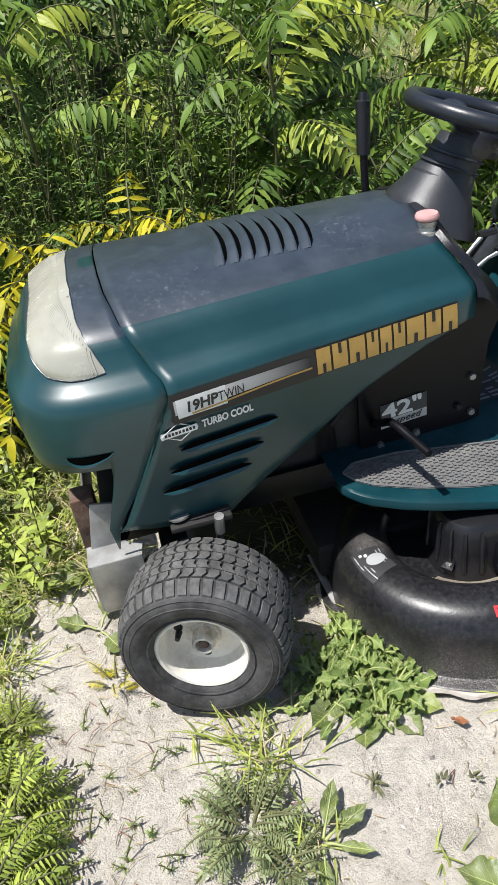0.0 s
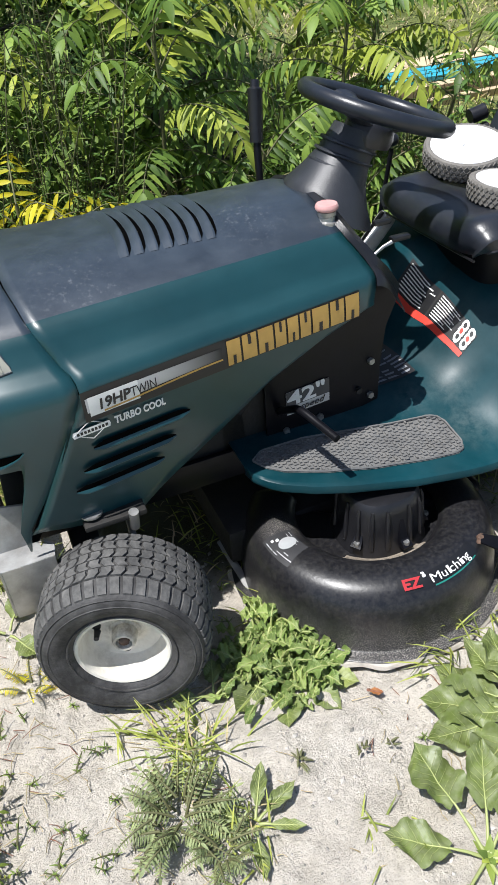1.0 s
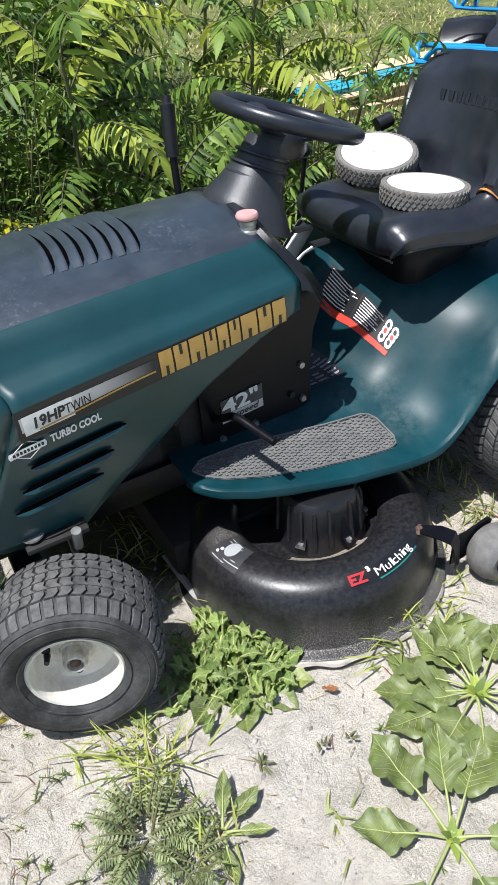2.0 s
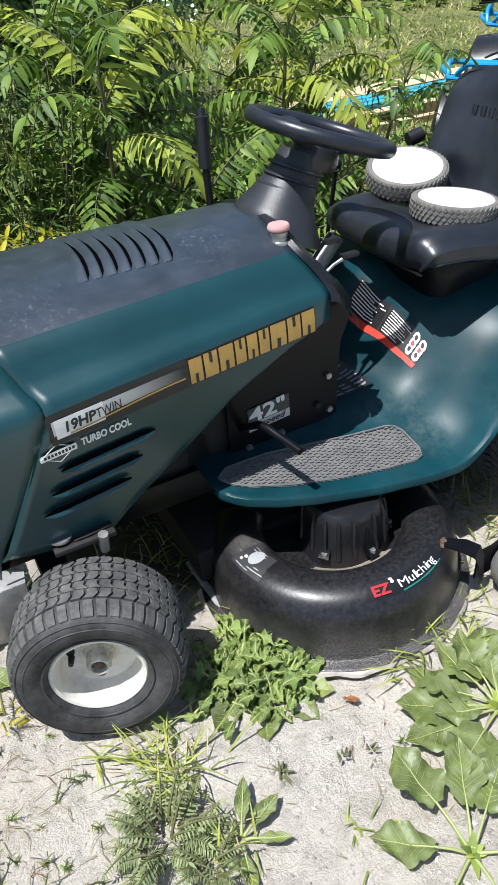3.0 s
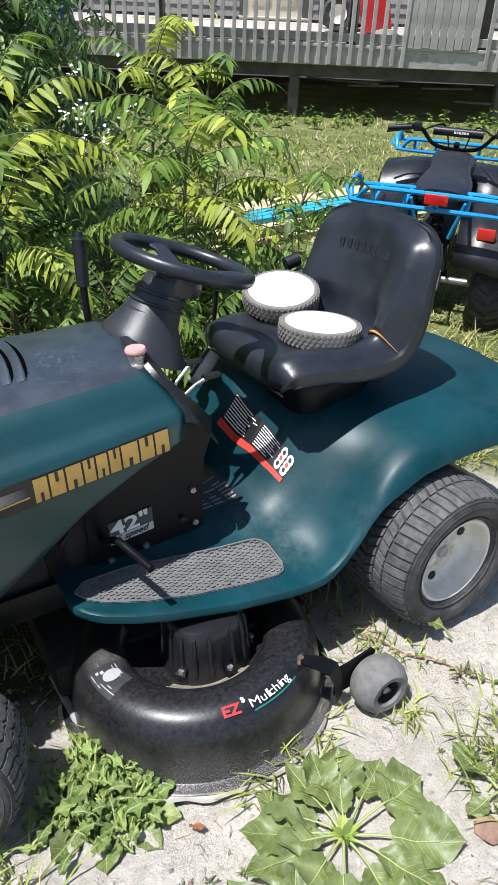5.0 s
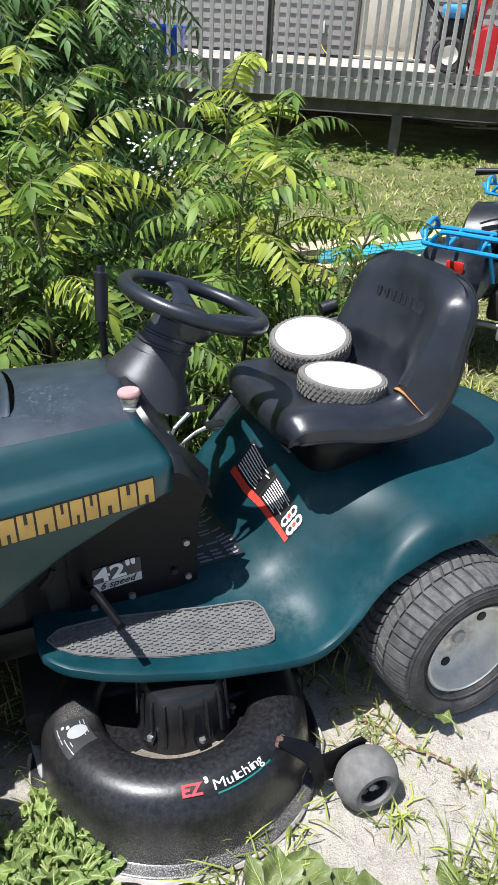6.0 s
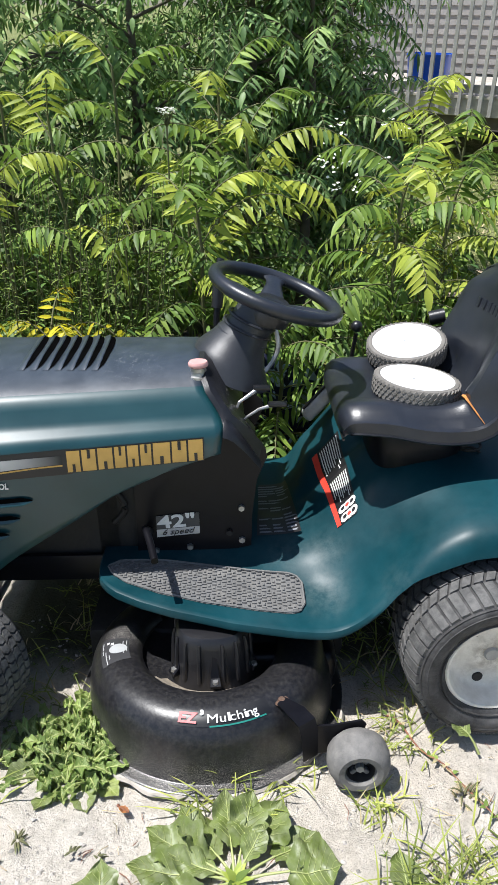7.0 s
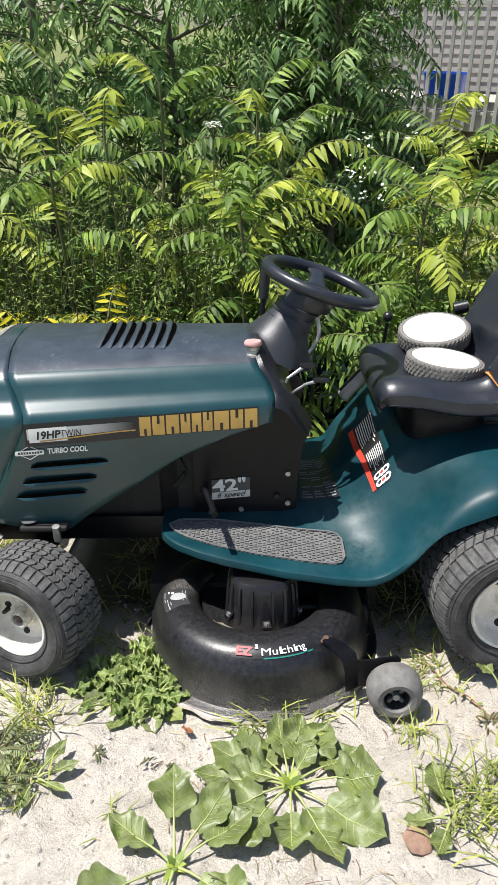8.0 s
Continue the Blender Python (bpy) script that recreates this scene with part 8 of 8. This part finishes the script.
def build_grass():
    rnd = random.Random(77)
    for x, y, h, n, sp, label in ((0.621, -0.120, 0.10, 34, 0.035, "tuft of grass against the deck's edge"), (0.065, -0.125, 0.11, 60, 0.045, "bent grass tuft on sandy soil"), (1.032, -0.400, 0.11, 90, 0.055, "grass clump on sandy soil"), (0.975, -0.170, 0.06, 30, 0.03, "small grass tuft beside the gauge wheel"),
                                  (-0.02, -0.06, 0.07, 12, 0.02, "thin grass sprig in front of the tyre"), (0.36, 0.10, 0.09, 26, 0.04, "grass tuft under the deck"), (1.06, 0.02, 0.06, 40, 0.05, "dry grass tuft beside the rear tyre"), (0.10, -0.32, 0.07, 24, 0.03, "small grass tuft on sandy soil"), (0.96, -0.02, 0.06, 30, 0.05, "dry grass tuft behind the deck"), (0.75, -0.13, 0.08, 20, 0.04, "grass tuft along the deck's foot"),
                                  (0.30, -0.42, 0.05, 14, 0.03, "small grass tuft on sandy soil"), (1.15, -0.33, 0.09, 50, 0.05, "grass clump on sandy soil")):
        m = Mesh()
        blades(m, rnd, x, y, h, n, sp, 0, 0.0042)
        if rnd.random() < 0.8:
            blades(m, rnd, x, y, h * 0.8, n // 3, sp * 1.2, 1, 0.003)
        tagged(m.make("grass_tuft", [GRASS, DRY]), label, "grass", group="grass tufts on the soil")
    # rough grass and weeds in front of the mower's nose and along the edges
    m = Mesh()
    for _ in range(1500):
        x, y = -0.40 - abs(rnd.gauss(0, 0.45)), rnd.uniform(-0.5, 1.5)
        if y < 0.25 and x > -0.46:
            continue
        blades(m, rnd, x, y, rnd.uniform(0.05, 0.14), 4, 0.02, 0 if rnd.random() < 0.8 else 1)
    for _ in range(500):
        x, y = rnd.uniform(-0.42, -0.12), rnd.uniform(0.45, 1.3)
        blades(m, rnd, x, y, rnd.uniform(0.04, 0.12), 4, 0.02, 0 if rnd.random() < 0.8 else 1)
    for _ in range(600):
        x, y = rnd.uniform(-0.2, 1.7), rnd.uniform(0.75, 1.3)
        blades(m, rnd, x, y, rnd.uniform(0.06, 0.16), 4, 0.02, 0)
    for _ in range(260):
        x, y = rnd.uniform(0.15, 1.15), rnd.uniform(0.12, 0.75)
        blades(m, rnd, x, y, rnd.uniform(0.04, 0.10), 4, 0.03, 0 if rnd.random() < 0.6 else 1)
    tagged(m.make("rough_grass", [GRASS, DRY]), "rough grass with straw around the mower", "grass", kind="stuff")
    # weeds in front of the nose
    m = Mesh()
    for _ in range(70):
        x, y = -0.32 - abs(rnd.gauss(0, 0.4)), rnd.uniform(0.35, 1.4)
        weed_stalk(m, rnd, x, y, rnd.uniform(0.06, 0.28), 0.06, 9, 0, 1, narrow=0.4)
    tagged(m.make("low_weeds", [RAGWEED, STEM]), "low leafy weeds before the mower's nose", "weeds", kind="stuff")
    # lawn in the yard, longest near the mower and by the deck
    m = Mesh()
    for _ in range(9000):
        r = 1.2 + 8.2 * rnd.random() ** 1.2
        a = radians(rnd.uniform(8, 58))
        x, y = 0.2 + r * math.sin(a), -0.5 + r * math.cos(a)
        if y < 1.0 and x < 1.75:
            continue
        if (Vector((x - 4.13, y - 6.13, 0)).dot(Vector((0.485, 0.875, 0)))) > 0.15:
            continue
        h = 0.035 + 0.07 * max(0, noise.noise((x * 0.9, y * 0.9, 3)) + 0.15)
        blades(m, rnd, x, y, h * (2.0 if r < 3.2 else 1.0), 3, 0.05, 0 if rnd.random() < 0.72 else 1, 0.006 if r < 4 else 0.010)
    tagged(m.make("lawn", [GRASS, DRY]), "sunlit uneven lawn grass in the yard", "grass", kind="stuff")
    # taller weeds at the deck's foot
    m = Mesh()
    for _ in range(110):
        p = DECK @ Vector((rnd.uniform(-1.2, 3.4), rnd.uniform(-0.5, 0.1), 0))
        weed_stalk(m, rnd, p.x, p.y, rnd.uniform(0.05, 0.17), 0.09, 7, 0, 1, narrow=0.5)
    tagged(m.make("deck_weeds", [LEAF_A, STEM]), "leafy weeds along the deck's foot", "weeds", kind="stuff")


build_grass()


def build_litter():
    rnd = random.Random(91)
    # pebbles and clods
    m = Mesh()
    stone = material("pale pebble", (0.36, 0.335, 0.30), 0.9, var=0.3, scale=30, island_random=0.5, bump=0.4, bump_scale=150)
    solid = [(0, 2, 4), (2, 1, 4), (1, 3, 4), (3, 0, 4), (2, 0, 5), (1, 2, 5), (3, 1, 5), (0, 3, 5)]
    for _ in range(2600):
        x, y = rnd.uniform(-0.55, 1.5), rnd.uniform(-0.75, 0.45)
        s = 0.0016 + 0.0048 * rnd.random() ** 3
        z = ground_z(x, y) + ground_rough(x, y) - 0.004 + 0.15 * s
        a = rnd.random() * 3.14
        c, d = math.cos(a), math.sin(a)
        p, q, h = s * rnd.uniform(0.8, 1.6), s * rnd.uniform(0.7, 1.0), s * rnd.uniform(0.4, 0.8)
        k = rnd.uniform(-0.3, 0.3) * s
        m.add([(x + p * c, y + p * d, z + k), (x - p * c, y - p * d, z - k), (x - q * d, y + q * c, z + k), (x + q * d, y - q * c, z), (x + k, y - k, z + h), (x, y, z - h)], solid, 0)
    ob = m.make("pebbles", stone)
    ob.data.polygons.foreach_set("use_smooth", [False] * len(ob.data.polygons))
    tagged(ob, "pale pebbles and clods on the soil", "pebbles", kind="stuff")
    # straw, twigs and dry stalks
    m = Mesh()
    for _ in range(1700):
        x, y = rnd.uniform(-0.5, 1.5), rnd.uniform(-0.75, 0.3)
        if 0.3 < x < 0.95 and -0.15 < y < 0.35:
            continue
        dens = noise.noise((x * 2.2, y * 2.2, 9)) + 0.25 + (0.35 if x > 0.95 or x < 0.25 else 0)
        if rnd.random() > dens:
            continue
        a, ln = rnd.uniform(0, 6.28), rnd.uniform(0.010, 0.05)
        p = np.array([x, y, 0.0])
        q = p + ln * np.array([math.cos(a), math.sin(a), 0])
        mid = (p + q) / 2 + 0.15 * ln * np.array([-math.sin(a), math.cos(a), 0]) * rnd.uniform(-1, 1)
        pts = []
        for k, w in enumerate((p, mid, q)):
            w[2] = ground_z(w[0], w[1]) + ground_rough(w[0], w[1]) + (0.006 if k == 1 else 0.001)
            pts.append(w)
        rod(m, pts, 0.0011, 0.0006, 0 if rnd.random() < 0.8 else 1, 3)
    tagged(m.make("straw", [DRY, RED_STEM]), "dry straw and thin twigs on the soil", "straw", kind="stuff")
    # fine green sprigs
    m = Mesh()
    for _ in range(620):
        x, y = rnd.uniform(-0.45, 1.5), rnd.uniform(-0.72, 0.35)
        if 0.28 < x < 0.95 and -0.17 < y < 0.35:
            continue
        if noise.noise((x * 2.6, y * 2.6, 4)) + (0.30 if x < 0.3 or x > 0.95 else -0.05) < rnd.random() * 0.7:
            continue
        weed_stalk(m, rnd, x, y, rnd.uniform(0.012, 0.05), 0.017, 9, 0, 1, lean=0.5, narrow=0.18)
    tagged(m.make("sprigs", [WEED, STEM]), "tiny green sprigs dotted over the soil", "weeds", kind="stuff")
    # creeping vine by the rear wheel
    v = thing("creeping_vine", "thin reddish creeping vine with small leaves beside the rear tyre", "plant", Matrix.Translation((1.05, 0.05, ground_z(1.05, 0.05))))
    m = Mesh()
    pts = []
    for k in range(18):
        x, y = 1.02 + 0.014 * k, 0.06 - 0.022 * k + 0.012 * math.sin(k)
        pts.append(np.array([x - 1.05, y - 0.05, ground_z(x, y) - ground_z(1.05, 0.05) + 0.012 + 0.006 * math.sin(k * 1.3)]))
    rod(m, pts, 0.0022, 0.0015, 1, 5)
    for k, p in enumerate(pts):
        for j in range(2):
            a = k * 2.4 + j * 2
            leaflet(m, p, np.array([math.cos(a), math.sin(a), 0.6]), np.array([0, 0, 1.0]), rnd.uniform(0.010, 0.022), 0.009, 0 if rnd.random() < 0.5 else 2, droop=0.5)
    m.make("stem", [WEED, RED_STEM, DRY], v)
    lf = Mesh()
    x, y = 1.20, -0.06
    broad_leaf(lf, rnd, (x, y, ground_z(x, y) + 0.01), 2.4, 0.05, 0.05, 0.045, 0.9)
    tagged(lf.make("leaf_sprig", [BROAD, PALE_STEM]), "single green leaf standing before the rear tyre", "plant")
    lf = Mesh()
    x, y = 0.425, -0.165
    broad_leaf(lf, rnd, (x, y, ground_z(x, y) + 0.006), -0.6, 0.004, 0.028, 0.018, 0.15)
    tagged(lf.make("fallen_leaf", [material("orange dry leaf", (0.42, 0.17, 0.05), 0.7, var=0.3, scale=60), RED_STEM]), "small orange dry leaf on soil", "leaf")
    # a broken brick piece and two stones
    bm = bmesh.new()
    bmesh.ops.create_icosphere(bm, subdivisions=2, radius=0.03)
    for w in bm.verts:
        w.co *= 1 + 0.35 * noise.noise(w.co * 40)
        w.co.z *= 0.45
    tagged(part("brick_shard", bm, material("weathered red brick", (0.27, 0.165, 0.115), 0.95, var=0.35, scale=40, bump=0.5, bump_scale=120), matrix=Matrix.Translation((0.915, -0.467, ground_z(0.915, -0.467) + 0.006))), "broken reddish brick shard on soil", "brick")
    for x, y, s in ((-0.42, 0.345, 0.035), (0.02, -0.40, 0.010), (-0.10, -0.36, 0.008)):
        bm = bmesh.new()
        bmesh.ops.create_icosphere(bm, subdivisions=2, radius=s)
        for w in bm.verts:
            w.co *= 1 + 0.3 * noise.noise(w.co * 30 + Vector((x, y, 0)))
            w.co.z *= 0.5
        tagged(part("stone", bm, stone, matrix=Matrix.Translation((x, y, ground_z(x, y) + 0.1 * s))), "pale rounded stone on the soil", "stone", group="stones on the soil")


build_litter()
